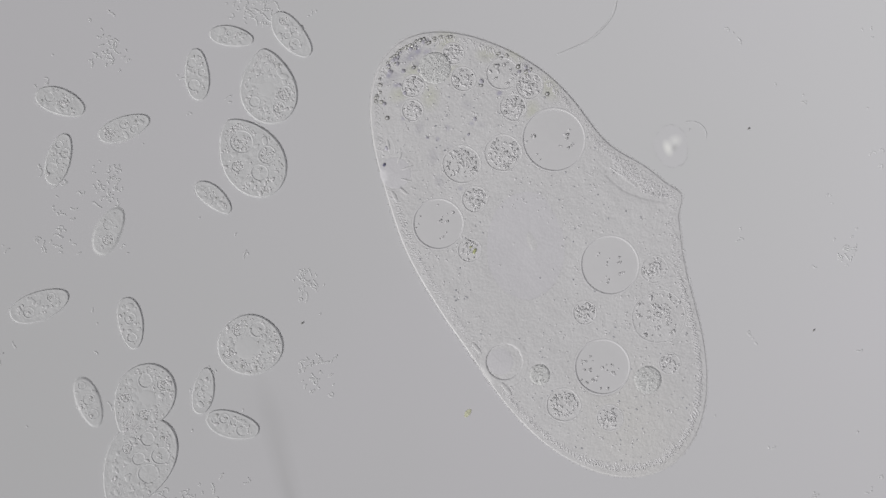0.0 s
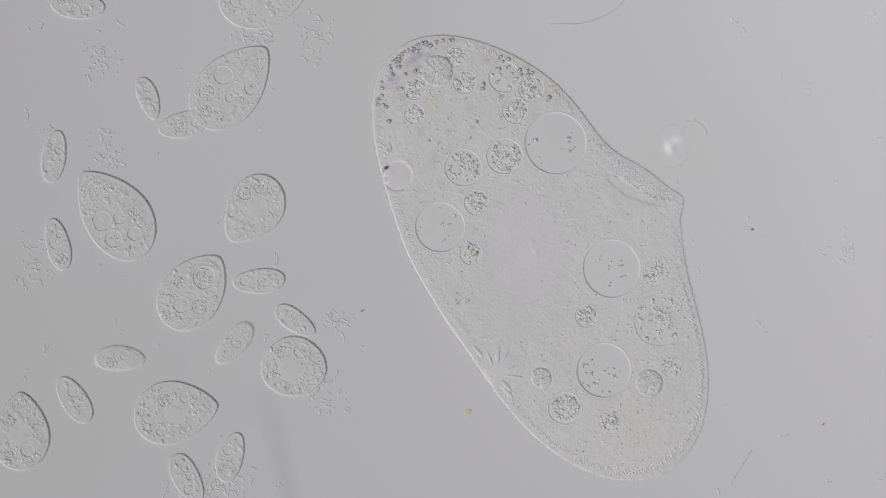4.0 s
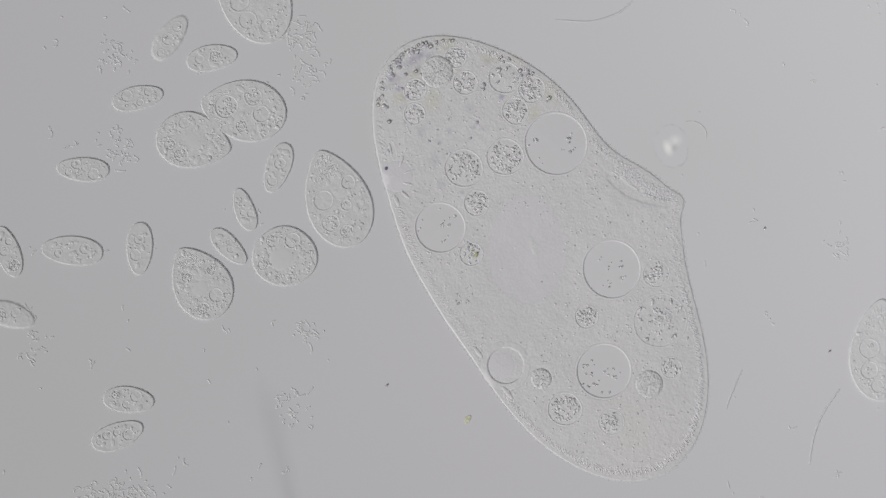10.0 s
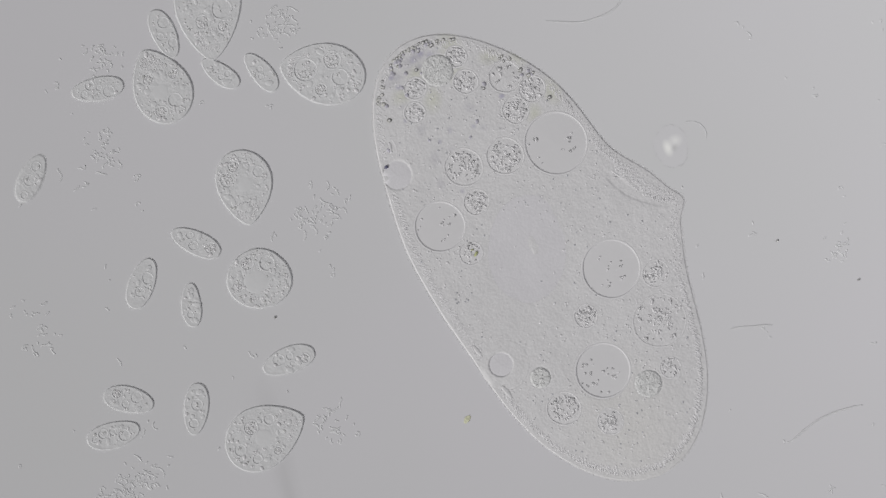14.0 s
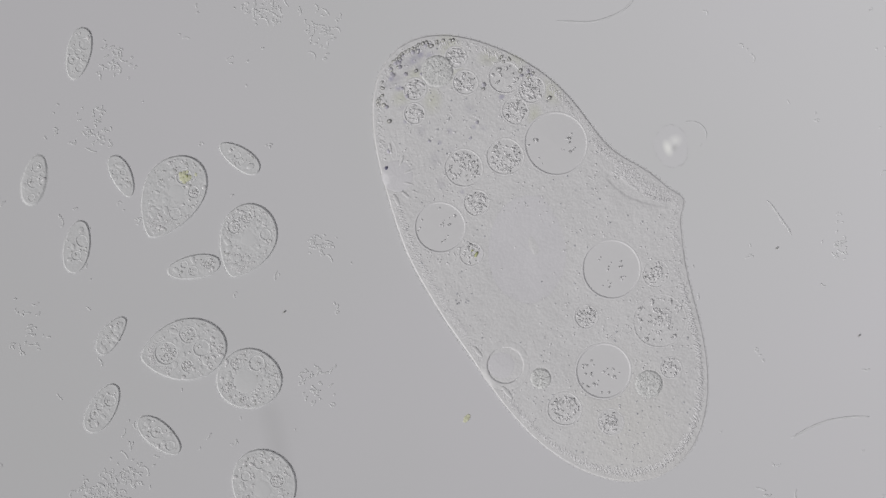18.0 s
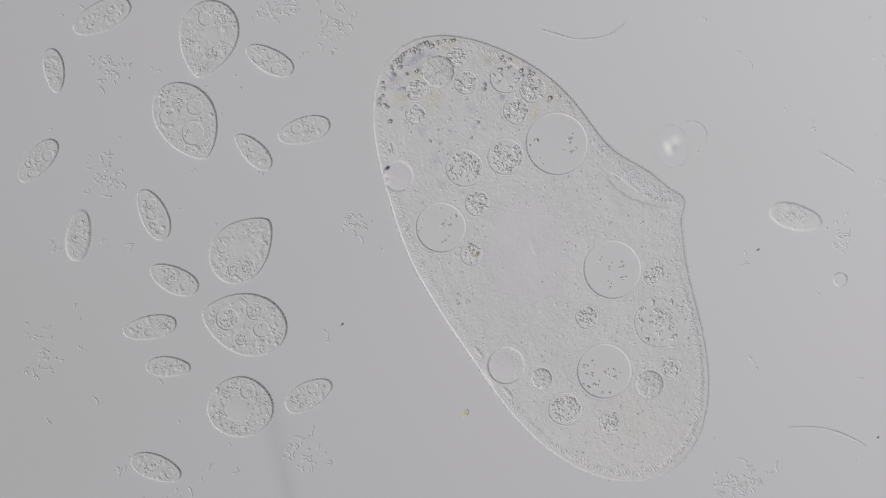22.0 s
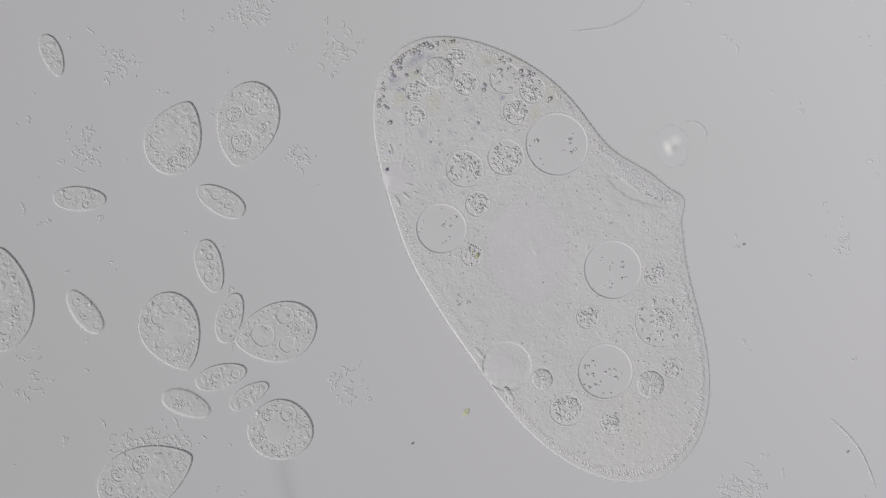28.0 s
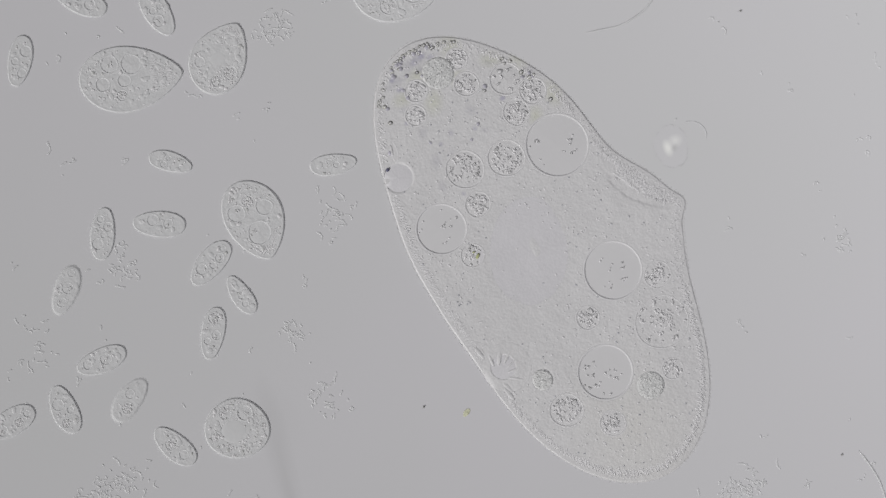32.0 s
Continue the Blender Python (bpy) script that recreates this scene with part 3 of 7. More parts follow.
# ---- small ciliates ----
def small_ciliate(seed, length, width, taper, height, pits, grains, kind_, spot=False, faint=False):
    """A swimming cell: body drawn out to a blunt tip at +x, vacuoles, grains and a fringe of cilia."""
    rnd = random.Random(seed)
    a_, b_ = length / 2, width / 2
    bend = rnd.uniform(-0.05, 0.05)
    full = 0.97 if width > 0.15 else 0.84
    sharp = 0.0 if kind_ == "round" else 0.24 if width > 0.15 else 0.0

    def edge(t):
        c, s = np.cos(t), np.sin(t)
        x = a_ * (c + 0.02 * np.cos(3 * t))
        k = 1 - taper * c - taper * 0.25 * c * c
        y = b_ * np.sign(s) * np.abs(s) ** (full + sharp * np.maximum(c, 0) ** 1.5) * k + bend * width * (c * c - 0.5)
        return x, y

    def rise(s, r, a=0.0):
        d = (1 - s) * r
        lip = 0.0008 * np.clip(d / 0.0036, 0, 1) * np.exp(-np.maximum(d - 0.0036, 0) / 0.005)
        if faint:
            return rim(d, 0.0085, 0.0030) + height * np.clip(1 - s ** 2.6, 0, 1)
        return rim(d, 0.0036, 0.0037 if width > 0.15 else 0.0030) + lip + height * np.clip(1 - s ** 2.6, 0, 1)

    def top(x, y):
        # the outline's own angle is not the ray's: search it near the ray
        t = math.atan2(y / b_, x / a_)
        for _ in range(6):
            ex, ey = edge(t)
            t -= 0.8 * ((math.atan2(ey, ex) - math.atan2(y, x) + math.pi) % (2 * math.pi) - math.pi)
        ex, ey = edge(t)
        q = math.hypot(ex, ey)
        return float(rise(min(math.hypot(x, y) / q, 1), q))

    labels = {"slim": "slim grey spindle-shaped ciliate swimming over the slide", "oval": "small grey oval ciliate swimming over the slide",
              "long": "long grey oval ciliate swimming over the slide", "drop": "grey drop-shaped ciliate with granular cytoplasm, swimming",
              "stout": "large grey drop-shaped ciliate full of vacuoles, swimming", "round": "round grey granular ciliate, slowly turning",
              "twin": "stout grey drop-shaped ciliate with four round vacuoles, swimming", "green": "grey drop-shaped ciliate with a yellow-green alga inside, swimming"}
    cell = tagged(new("ciliate"), "pale flat grey oval ciliate with a soft outline, swimming" if faint else labels[kind_], "ciliate", "swimming ciliates")
    big_ = kind_ in ("drop", "stout", "round", "twin", "green")
    placed = []
    fixed = {"twin": ((0.40, 0.0), (0.18, 0.56), (0.15, -0.56), (-0.52, 0.05)), "stout": ((0.02, 0.42), (-0.42, 0.48), (-0.24, 0.10), (-0.68, 0.12), (0.30, 0.36))}.get(kind_)
    if big_:
        # smooth nucleus in the middle, free of grains
        core = (0.40 if kind_ == "round" else 0.30) * b_
        nx, ny = a_ * rnd.uniform(-0.16, 0.02), b_ * rnd.uniform(-0.10, 0.10)
        if kind_ in ("round", "green", "drop"):
            placed.append((nx, ny, core, -0.0001))
    for i_, r in enumerate(pits):
        for try_ in range(200):
            x = rnd.uniform(-a_ * 0.72, a_ * (0.28 if big_ else 0.6))
            y = rnd.uniform(-1, 1) * b_ * (0.62 if big_ else 0.40)
            if fixed and try_ < 20:
                x, y = a_ * (fixed[i_][0] + rnd.gauss(0, 0.03)), b_ * (fixed[i_][1] + rnd.gauss(0, 0.04))
            ex, ey = edge(math.atan2(y / b_, x / a_))
            if math.hypot(x, y) + r > (0.85 if big_ else 0.82) * math.hypot(ex, ey) or any(math.hypot(x - p, y - q) < r + w + 0.006 for p, q, w, _ in placed):
                continue
            deep = (0.0006 + r * 0.017) * rnd.uniform(0.6, 1.25) * (0.45 if faint else 1.0)
            placed.append((x, y, r, deep))
            v = part("vacuole", drape(bowl("vacuole", r, deep, 32, rnd.uniform(0.01, 0.04), seed + len(placed), 0.0005), top, x, y), CELL, cell, "round vacuole", (x, y, top(x, y)))
            fill = rnd.random()
            if r > 0.012 and fill < 0.72:
                # some are packed with food, some hold a small knot of it
                bits, packed = [], fill < 0.38
                ox, oy = (0, 0) if packed else (rnd.gauss(0, r * 0.22), rnd.gauss(0, r * 0.22))
                for _b in range(int(6 + r * 900) if packed else int(2 + r * 170)):
                    t, q = rnd.uniform(0, 6.28), r * (0.80 if packed else 0.34) * math.sqrt(rnd.random())
                    g = rnd.uniform(0.0016, 0.0034)
                    bits.append((ox + q * math.cos(t), oy + q * math.sin(t), 0.0004 - deep, g * rnd.uniform(1, 2.2), g, g * 0.55, rnd.uniform(0, 3)))
                cut = max(1, len(bits) // (4 if packed else 2))
                part("granular_content", beads("granular_content", bits[cut:]), PALE, v, kind="stuff")
                part("dark_content", beads("dark_content", bits[:cut]), SPECKLE, v, "dark refractile granules", kind="stuff")
            break
    rings = np.concatenate([np.linspace(0.02, 0.88, 56 if big_ else 26), np.linspace(0.895, 1.0, 12)])
    part("body", mound("body", edge, rise, rings, 220 if big_ else 130, height * 0.25, seed, [p for p in placed if p[3] > 0], fringe_ridge=0.24), COARSE if big_ else CELL, cell, "grey cell body")
    if big_ and placed and placed[0][3] < 0:
        part("nucleus", drape(turned("nucleus", [(0, 0.0003), (core * 0.6, 0.0003), (core * 0.85, 0.00015), (core, -0.0002), (core * 1.03, -0.0006), (core * 1.04, -0.003)], 40, 1.0, 0.03, seed), top, nx, ny), CLEAN, cell, "smooth pale nucleus", (nx, ny, top(nx, ny)))
    # soft, uneven lumps in the cytoplasm
    lumps = []
    for i in range(26 if big_ else 9):
        t, q = rnd.uniform(0, 6.283), math.sqrt(rnd.random()) * 0.74
        ex, ey = edge(t)
        x, y, g = ex * q, ey * q, rnd.uniform(0.005, 0.011)
        if any(math.hypot(x - p, y - w) < z + g for p, w, z, _ in placed):
            continue
        lumps.append((x, y, top(x, y) - 0.0002, g * rnd.uniform(1, 1.9), g, rnd.uniform(0.0008, 0.0013) * (0.6 if faint else 1), rnd.uniform(0, 3.14)))
    if lumps:
        part("cytoplasm_lump", beads("cytoplasm_lump", lumps), CELL, cell, kind="stuff")
    items, dark = [], []
    for i in range(grains):
        t, q = rnd.uniform(0, 6.283), rnd.random() ** (0.28 if big_ else 0.5) * (0.92 if big_ else 0.82)
        if big_ and kind_ != "round" and rnd.random() < 0.45:
            t = 3.14 + rnd.gauss(0, 0.75)
        ex, ey = edge(t)
        x, y = ex * q, ey * q
        if any(math.hypot(x - p, y - w) < z for p, w, z, _ in placed):
            continue
        g = rnd.uniform(0.0018, 0.0042) * (1.6 if rnd.random() < 0.12 else 1)
        (dark if rnd.random() < 0.20 else items).append((x, y, top(x, y), g * rnd.uniform(1, 1.7), g, g * 0.35, rnd.uniform(0, 3.14)))
    if items:
        part("granular_content", beads("granular_content", items), PALE, cell, kind="stuff")
    if dark:
        part("dark_content", beads("dark_content", dark), SPECKLE, cell, "dark refractile granules", kind="stuff")
    # faint rows of cilia near the tip
    if kind_ in ("drop", "stout", "green", "twin"):
        rows_ = []
        for i in range(17):
            y = b_ * (-0.62 + 1.24 * i / 16) * (1 - taper)
            for k in range(3):
                x, w = a_ * (0.46 + 0.15 * k + rnd.uniform(-0.03, 0.03)), y * (1 - 0.22 * k) + rnd.uniform(-0.002, 0.002)
                if any(math.hypot(x - p, w - q) < z + 0.008 for p, q, z, _ in placed):
                    continue
                rows_.append((x, w, top(x, w), rnd.uniform(0.008, 0.015), 0.0015, 0.0007, -w * 3.2))
        part("oral_cilia", beads("oral_cilia", rows_), PALE, cell, "rows of oral cilia", kind="stuff")
    if spot:
        ax, ay = -a_ * 0.60, b_ * 0.10
        part("alga", beads("alga", [(ax, ay, top(ax, ay), 0.0062, 0.0046, 0.0024, 0.6), (ax + 0.010, ay - 0.008, top(ax, ay), 0.0030, 0.0024, 0.0014, 0.2)]), GREEN, cell, "yellow-green alga inside the cell")
        stain = []
        for _ in range(11):
            x, y = ax + rnd.gauss(0.004, 0.014), ay + rnd.gauss(-0.004, 0.013)
            g = rnd.uniform(0.005, 0.010)
            stain.append((x, y, top(x, y) - 0.0002, g * 1.5, g, 0.0009, rnd.uniform(0, 3.14)))
        part("digested_alga", beads("digested_alga", stain), YELLOW, cell, "pale yellow remains of algae", kind="stuff")
    return cell


HS, HL = 0.0006, 0.0009   # heights of the small and the large swimmers


def swimmers(kind_, count, seed):
    made = []
    for i in range(count):
        rnd = random.Random(seed + i)
        j = rnd.uniform(0.96, 1.04)
        if kind_ == "slim":
            made.append(small_ciliate(seed + i, 0.160 * j, 0.074 * j, 0.14, HS * 0.85, [0.011, 0.009], 16, kind_))
        elif kind_ == "oval":
            made.append(small_ciliate(seed + i, 0.184 * j, 0.090 * rnd.uniform(0.92, 1.08), 0.09, HS, [0.0195, 0.016, 0.012, 0.010][:2 + (i % 3)], 8 if i % 4 == 3 else 20, kind_, faint=i % 4 == 3))
        elif kind_ == "long":
            made.append(small_ciliate(seed + i, 0.210 * j, 0.102 * j, 0.08, HS, [0.018, 0.014], 24, kind_))
        elif kind_ == "drop":
            j *= 1.12 if i == 2 else 1.0
            made.append(small_ciliate(seed + i, 0.272 * j, 0.202 * j, 0.22, HL, [0.024, 0.020, 0.018, 0.016, 0.014][:3 + i % 3], 110, kind_))
        elif kind_ == "stout":
            made.append(small_ciliate(seed + i, 0.354 * j, 0.226 * j, 0.22, HL * 1.1, [0.034, 0.030, 0.024, 0.022, 0.018], 110, kind_))
        elif kind_ == "twin":
            made.append(small_ciliate(seed + i, 0.300 * j, 0.216 * j, 0.15, HL * 1.1, [0.040, 0.030, 0.028, 0.020], 110, kind_))
        elif kind_ == "green":
            made.append(small_ciliate(seed + i, 0.304 * j, 0.202 * j, 0.24, HL, [0.026, 0.02, 0.02], 110, kind_, True))
        else:
            made.append(small_ciliate(seed + i, 0.228, 0.214, 0.02, HL, [0.026, 0.022, 0.018], 165, kind_))
    return made


CELLS = {k: swimmers(k, n, s) for k, n, s in (("drop", 4, 100), ("twin", 2, 120), ("stout", 5, 140), ("round", 1, 160), ("oval", 14, 180), ("slim", 3, 200), ("long", 1, 220), ("green", 1, 240))}


# ---- bacteria, threads, specks ----
def germs(rnd, n, spread_x, spread_y, size=1.0, x0=0.0, y0=0.0):
    """Short, gently curled bacteria lying about the point x0, y0."""
    out = []
    for _ in range(n):
        x, y = x0 + rnd.gauss(0, spread_x), y0 + rnd.gauss(0, spread_y)
        t, bend, turn_back = rnd.uniform(0, 6.28), rnd.gauss(0, 0.28), rnd.random() < 0.4
        steps = rnd.choice((4, 5, 6, 8, 11, 14))
        line = []
        for i in range(steps):
            line.append((x, y, 0.0002))
            x, y = x + 0.0032 * size * math.cos(t), y + 0.0032 * size * math.sin(t)
            t += (-bend if turn_back and i > steps // 2 else bend) + rnd.gauss(0, 0.12)
        out.append(line)
    return out


def clump(seed, n, sx, sy, label="loose clump of curly grey bacteria on the slide"):
    ob = new("bacterial_clump", rope("bacterial_clump", germs(random.Random(seed), int(n * 0.58), sx * 0.9, sy * 0.9, 1.0), 0.0028, 8, 0.0, 0.32))
    ob.data.materials.append(GERM)
    return tagged(ob, label, "bacteria", "bacterial clumps", "stuff")


CLUMPS = [clump(300 + i, n, sx, sy) for i, (n, sx, sy) in enumerate(((60, 0.036, 0.034), (60, 0.032, 0.05), (75, 0.045, 0.036), (62, 0.034, 0.055), (48, 0.04, 0.045), (52, 0.04, 0.05), (190, 0.085, 0.034), (26, 0.035, 0.032), (110, 0.055, 0.034), (46, 0.05, 0.055)))]


def drift_germs(seed, n, x0, x1, y0, y1):
    rnd = random.Random(seed)
    lines = []
    while len(lines) < n // 2:
        lines += germs(rnd, rnd.choice((1, 1, 1, 2, 3)), 0.012, 0.012, 0.9, rnd.uniform(x0, x1), rnd.uniform(y0, y1))
    ob = new("loose_bacteria", rope("loose_bacteria", lines, 0.0028, 8, 0.0, 0.32))
    ob.data.materials.append(GERM)
    return tagged(ob, "single grey bacteria strewn over the slide", "bacteria", kind="stuff")


DRIFT = [drift_germs(501, 70, -1.7, -0.5, -0.95, 0.95), drift_germs(502, 70, -1.6, -0.4, -0.95, 0.95), drift_germs(503, 100, 0.75, 1.6, -0.95, 0.95)]


def thread(name, length, sag, radius, label, wave=0.0):
    pts = []
    for i in range(40):
        u = i / 39
        pts.append((length * (u - 0.5), sag * 4 * u * (1 - u) - sag * 0.66 + wave * math.sin(u * 9), radius * 0.15))
    ob = new(name, rope(name, [pts], radius))
    ob.data.materials.append(THREAD)
    return tagged(ob, label, "thread")


LONG_THREAD = thread("bacterial_thread", 0.285, -0.024, 0.0032, "long thin curved grey bacterial thread", 0.001)


def hair():
    """A fine filament, nearly straight at its free end and curling up towards the other."""
    pts, x, y = [], 0.0, 0.0
    for i in range(60):
        u = i / 59
        pts.append((x, y, 0.0004))
        way = radians(-8 + 74 * u ** 1.7 + 3 * math.sin(u * 17))
        x, y = x + 0.0056 * math.cos(way), y + 0.0056 * math.sin(way)
    ob = new("hair_thread", rope("hair_thread", [pts], 0.0032))
    ob.data.materials.append(THREAD)
    return tagged(ob, "long thin wavy grey hair swaying over the slide", "thread")


HAIR_THREAD = hair()
SHORT_THREAD = thread("bacterial_rod", 0.150, 0.004, 0.0030, "short straight grey bacterial rod", 0.001)


def fixed_bits():
    # a small arc beside the fluff
    pts = []
    for i in range(30):
        a = radians(118 - 130 * i / 29)
        pts.append((0.877 + 0.055 * math.cos(a), 0.402 + 0.050 * math.sin(a), 0.0003))
    h = new("curved_thread", rope("curved_thread", [pts], 0.0022))
    h.data.materials.append(THREAD)
    tagged(h, "small hooked pale thread beside white fluff", "thread")
    f = new("white_fluff", turned("white_fluff", [(0, 0.0003), (0.012, 0.0003), (0.024, 0.00026), (0.034, 0.0002), (0.044, 0.0001), (0.052, 0.00003), (0.070, -0.00002), (0.080, -0.00006), (0.090, -0.003)], 40, 1.15, 0.06, 5))
    f.data.materials.append(FUZZ)
    f.location = (0.808, 0.364, 0)
    tagged(f, "tiny soft white lump of fluff on the slide", "fluff")


fixed_bits()


def speck():
    ob = new("yellow_speck", beads("yellow_speck", [(0, 0, 0.0003, 0.015, 0.010, 0.0010, 0.9), (0.006, 0.008, 0.0003, 0.007, 0.006, 0.0010, 0), (-0.006, -0.010, 0.0003, 0.007, 0.006, 0.0008, 0)]))
    ob.data.materials.append(YELLOW)
    return tagged(ob, "tiny yellow-green speck on the slide", "speck")


SPECK = speck()


def bubble():
    ob = new("round_cyst", turned("round_cyst", [(0, 0.0016), (0.012, 0.0016), (0.018, 0.0016), (0.0205, 0.0022), (0.0228, 0.0018), (0.0248, 0.0)], 36))
    ob.data.materials.append(CLEAR)
    return tagged(ob, "small round clear cyst drifting by", "cyst")


CYST = bubble()


def dark_grains(seed):
    rnd = random.Random(seed)
    ob = new("dark_grain", beads("dark_grain", [(0, 0, 0.002, rnd.uniform(0.0035, 0.0045), 0.003, 0.0022, rnd.uniform(0, 3))]))
    ob.data.materials.append(DARK)
    return tagged(ob, "tiny dark grain drifting over the slide", "grain")


GRAINS = [dark_grains(70 + i) for i in range(3)]


# ---- everything that moves ----
def at(x, y, turn=0.0, z=0.0):
    return pose(x, y, z, 0, 0, turn)


def motions():
    walk(CELLS["drop"][0], [(0, at(-0.618, 0.576, 100)), (0.25, at(-0.633, 0.65, 60)), (0.5, at(-0.648, 0.724, 20)), (1, at(-0.718, 0.612, -38)), (1.5, at(-0.678, 0.378, -50)), (2, at(-0.632, 0.302, -35)), (2.5, at(-0.604, 0.258, -75)), (3, at(-0.58, 0.216, -115)), (3.5, at(-0.626, 0.13, -110)), (4.5, at(-0.713, 0.153, -155)), (5.5, at(-0.8, 0.176, -200)), (6, at(-0.842, 0.19, -200)), (6.5, at(-0.854, 0.204, -210)), (7, at(-0.858, 0.238, -265)), (7.5, at(-0.866, 0.276, -265)), (8, at(-0.876, 0.312, -275)), (8.5, at(-0.89, 0.336, -290)), (9, at(-0.906, 0.348, -312)), (9.5, at(-0.902, 0.372, -350)), (10, at(-0.882, 0.38, -370)), (10.5, at(-0.866, 0.38, -350)), (11, at(-0.818, 0.332, -330)), (11.5, at(-0.822, 0.318, -350)), (12, at(-0.78, 0.322, -375)), (12.5, at(-0.756, 0.318, -420)), (13, at(-0.738, 0.282, -420)), (13.5, at(-0.72, 0.258, -420)), (14, at(-0.704, 0.218, -440)), (14.5, at(-0.7, 0.178, -435)), (16.5, at(-0.742, 0.058, -430)), (17, at(-0.728, 0.05, -435)), (17.5, at(-0.714, 0.046, -480)), (18, at(-0.698, 0.028, -470)), (18.5, at(-0.684, 0.034, -480)), (19, at(-0.692, 0.002, -495)), (19.5, at(-0.702, -0.014, -510)), (20, at(-0.728, -0.038, -530)), (20.5, at(-0.678, -0.058, -580)), (20.75, at(-0.695, -0.055, -620)), (21, at(-0.712, -0.052, -660)), (21.5, at(-0.72, -0.014, -660)), (22, at(-0.708, 0.002, -670)), (22.5, at(-0.708, 0.01, -710)), (22.75, at(-0.781, 0.076, -782)), (23, at(-0.854, 0.142, -855)), (23.5, at(-0.944, 0.124, -880)), (24, at(-0.982, 0.118, -895)), (24.5, at(-0.98, 0.154, -910)), (25, at(-1, 0.212, -950)), (25.83, at(-1.012, 0.273, -987)), (26.16, at(-1.016, 0.294, -999)), (26.49, at(-1.016, 0.304, -1005)), (26.82, at(-1.013, 0.33, -1022)), (27.15, at(-1.008, 0.355, -1040)), (27.5, at(-1.002, 0.366, -1050)), (28, at(-0.948, 0.396, -1010)), (28.5, at(-0.914, 0.446, -1020)), (29, at(-0.878, 0.482, -1018)), (29.5, at(-0.846, 0.518, -1010)), (30, at(-0.838, 0.558, -1005)), (30.5, at(-0.84, 0.604, -1030)), (31, at(-0.818, 0.628, -1025)), (31.5, at(-0.798, 0.658, -1010)), (32, at(-0.788, 0.678, -1015))])
    walk(CELLS["drop"][1], [(0, at(-1.064, -0.538, 240)), (0.5, at(-1.066, -0.438, 262)), (1, at(-1.044, -0.438, 272)), (1.5, at(-1.016, -0.814, 324)), (1.86, at(-1.016, -1.142, 362)), (2.45, at(-1.848, -1.162, 424)), (2.7, at(-1.828, -0.818, 450)), (3, at(-1.564, -0.818, 450)), (3.5, at(-1.512, -0.618, 450)), (5.5, at(-1.424, -0.788, 425)), (6, at(-1.408, -0.778, 400)), (6.5, at(-1.29, -0.706, 380)), (7, at(-1.17, -0.628, 420)), (7.5, at(-1.096, -0.542, 410)), (8, at(-1.004, -0.482, 405)), (8.5, at(-0.944, -0.402, 420)), (9, at(-0.91, -0.332, 425)), (9.5, at(-0.872, -0.234, 460)), (10, at(-0.86, -0.118, 480)), (10.5, at(-0.908, -0.008, 485)), (11, at(-0.964, 0.072, 500)), (11.5, at(-1.01, 0.13, 495)), (12, at(-1.078, 0.208, 510)), (12.5, at(-1.132, 0.27, 460)), (13, at(-1.076, 0.332, 435)), (13.5, at(-0.998, 0.47, 455)), (14, at(-1, 0.578, 475)), (14.5, at(-0.976, 0.608, 410)), (14.96, at(-0.976, 1.142, 410)), (17.83, at(-0.882, 1.142, 485)), (20.7, at(-0.788, 1.142, 560)), (21, at(-0.788, 0.872, 560)), (22, at(-0.834, 0.742, 615)), (22.5, at(-0.858, 0.706, 620)), (23, at(-0.784, 0.606, 660)), (23.5, at(-0.846, 0.7, 640)), (24, at(-0.802, 0.802, 635)), (24.5, at(-0.774, 0.852, 630)), (25, at(-0.748, 0.912, 630)), (25.3, at(-0.748, 1.142, 630)), (32, at(-0.748, 1.142, 630))])
    walk(CELLS["drop"][2], [(0, at(-1.268, -1.142, 180)), (0.7, at(-1.268, -1.142, 180)), (1, at(-1.268, -0.948, 180)), (1.5, at(-1.296, -0.846, 118)), (2, at(-1.208, -0.778, 55)), (2.5, at(-1.138, -0.664, 50)), (3, at(-1.062, -0.624, 18)), (3.5, at(-0.924, -0.578, 20)), (5.5, at(-1.062, -0.602, -40)), (5.75, at(-0.925, -0.71, 10)), (6, at(-0.788, -0.818, 60)), (6.36, at(-0.788, -1.142, 60)), (10.17, at(-0.532, -1.142, 100)), (10.5, at(-0.532, -0.848, 100)), (11, at(-0.554, -0.758, 100)), (11.5, at(-0.562, -0.614, 70)), (12, at(-0.504, -0.608, 40)), (12.5, at(-0.628, -0.802, 50)), (13, at(-0.772, -0.778, 60)), (13.5, at(-0.684, -0.664, 45)), (14, at(-0.628, -0.662, 30)), (14.17, at(-0.708, -0.667, 88)), (14.33, at(-0.788, -0.673, 147)), (14.5, at(-0.868, -0.678, 205)), (14.83, at(-0.855, -0.664, 219)), (15.16, at(-0.828, -0.636, 246)), (15.49, at(-0.814, -0.622, 261)), (15.82, at(-0.802, -0.609, 275)), (16.15, at(-0.771, -0.578, 302)), (16.5, at(-0.734, -0.548, 318)), (17, at(-0.682, -0.728, 305)), (17.5, at(-0.654, -0.784, 290)), (18, at(-0.632, -0.858, 280)), (18.32, at(-0.632, -1.142, 280)), (19.53, at(-1.848, -1.162, 324)), (20.69, at(-1.848, 0, 366)), (21.84, at(-1.848, 1.162, 409)), (22.7, at(-0.988, 1.142, 440)), (23, at(-0.988, 0.932, 440)), (23.3, at(-0.988, 1.142, 440)), (32, at(-0.988, 1.142, 440))])
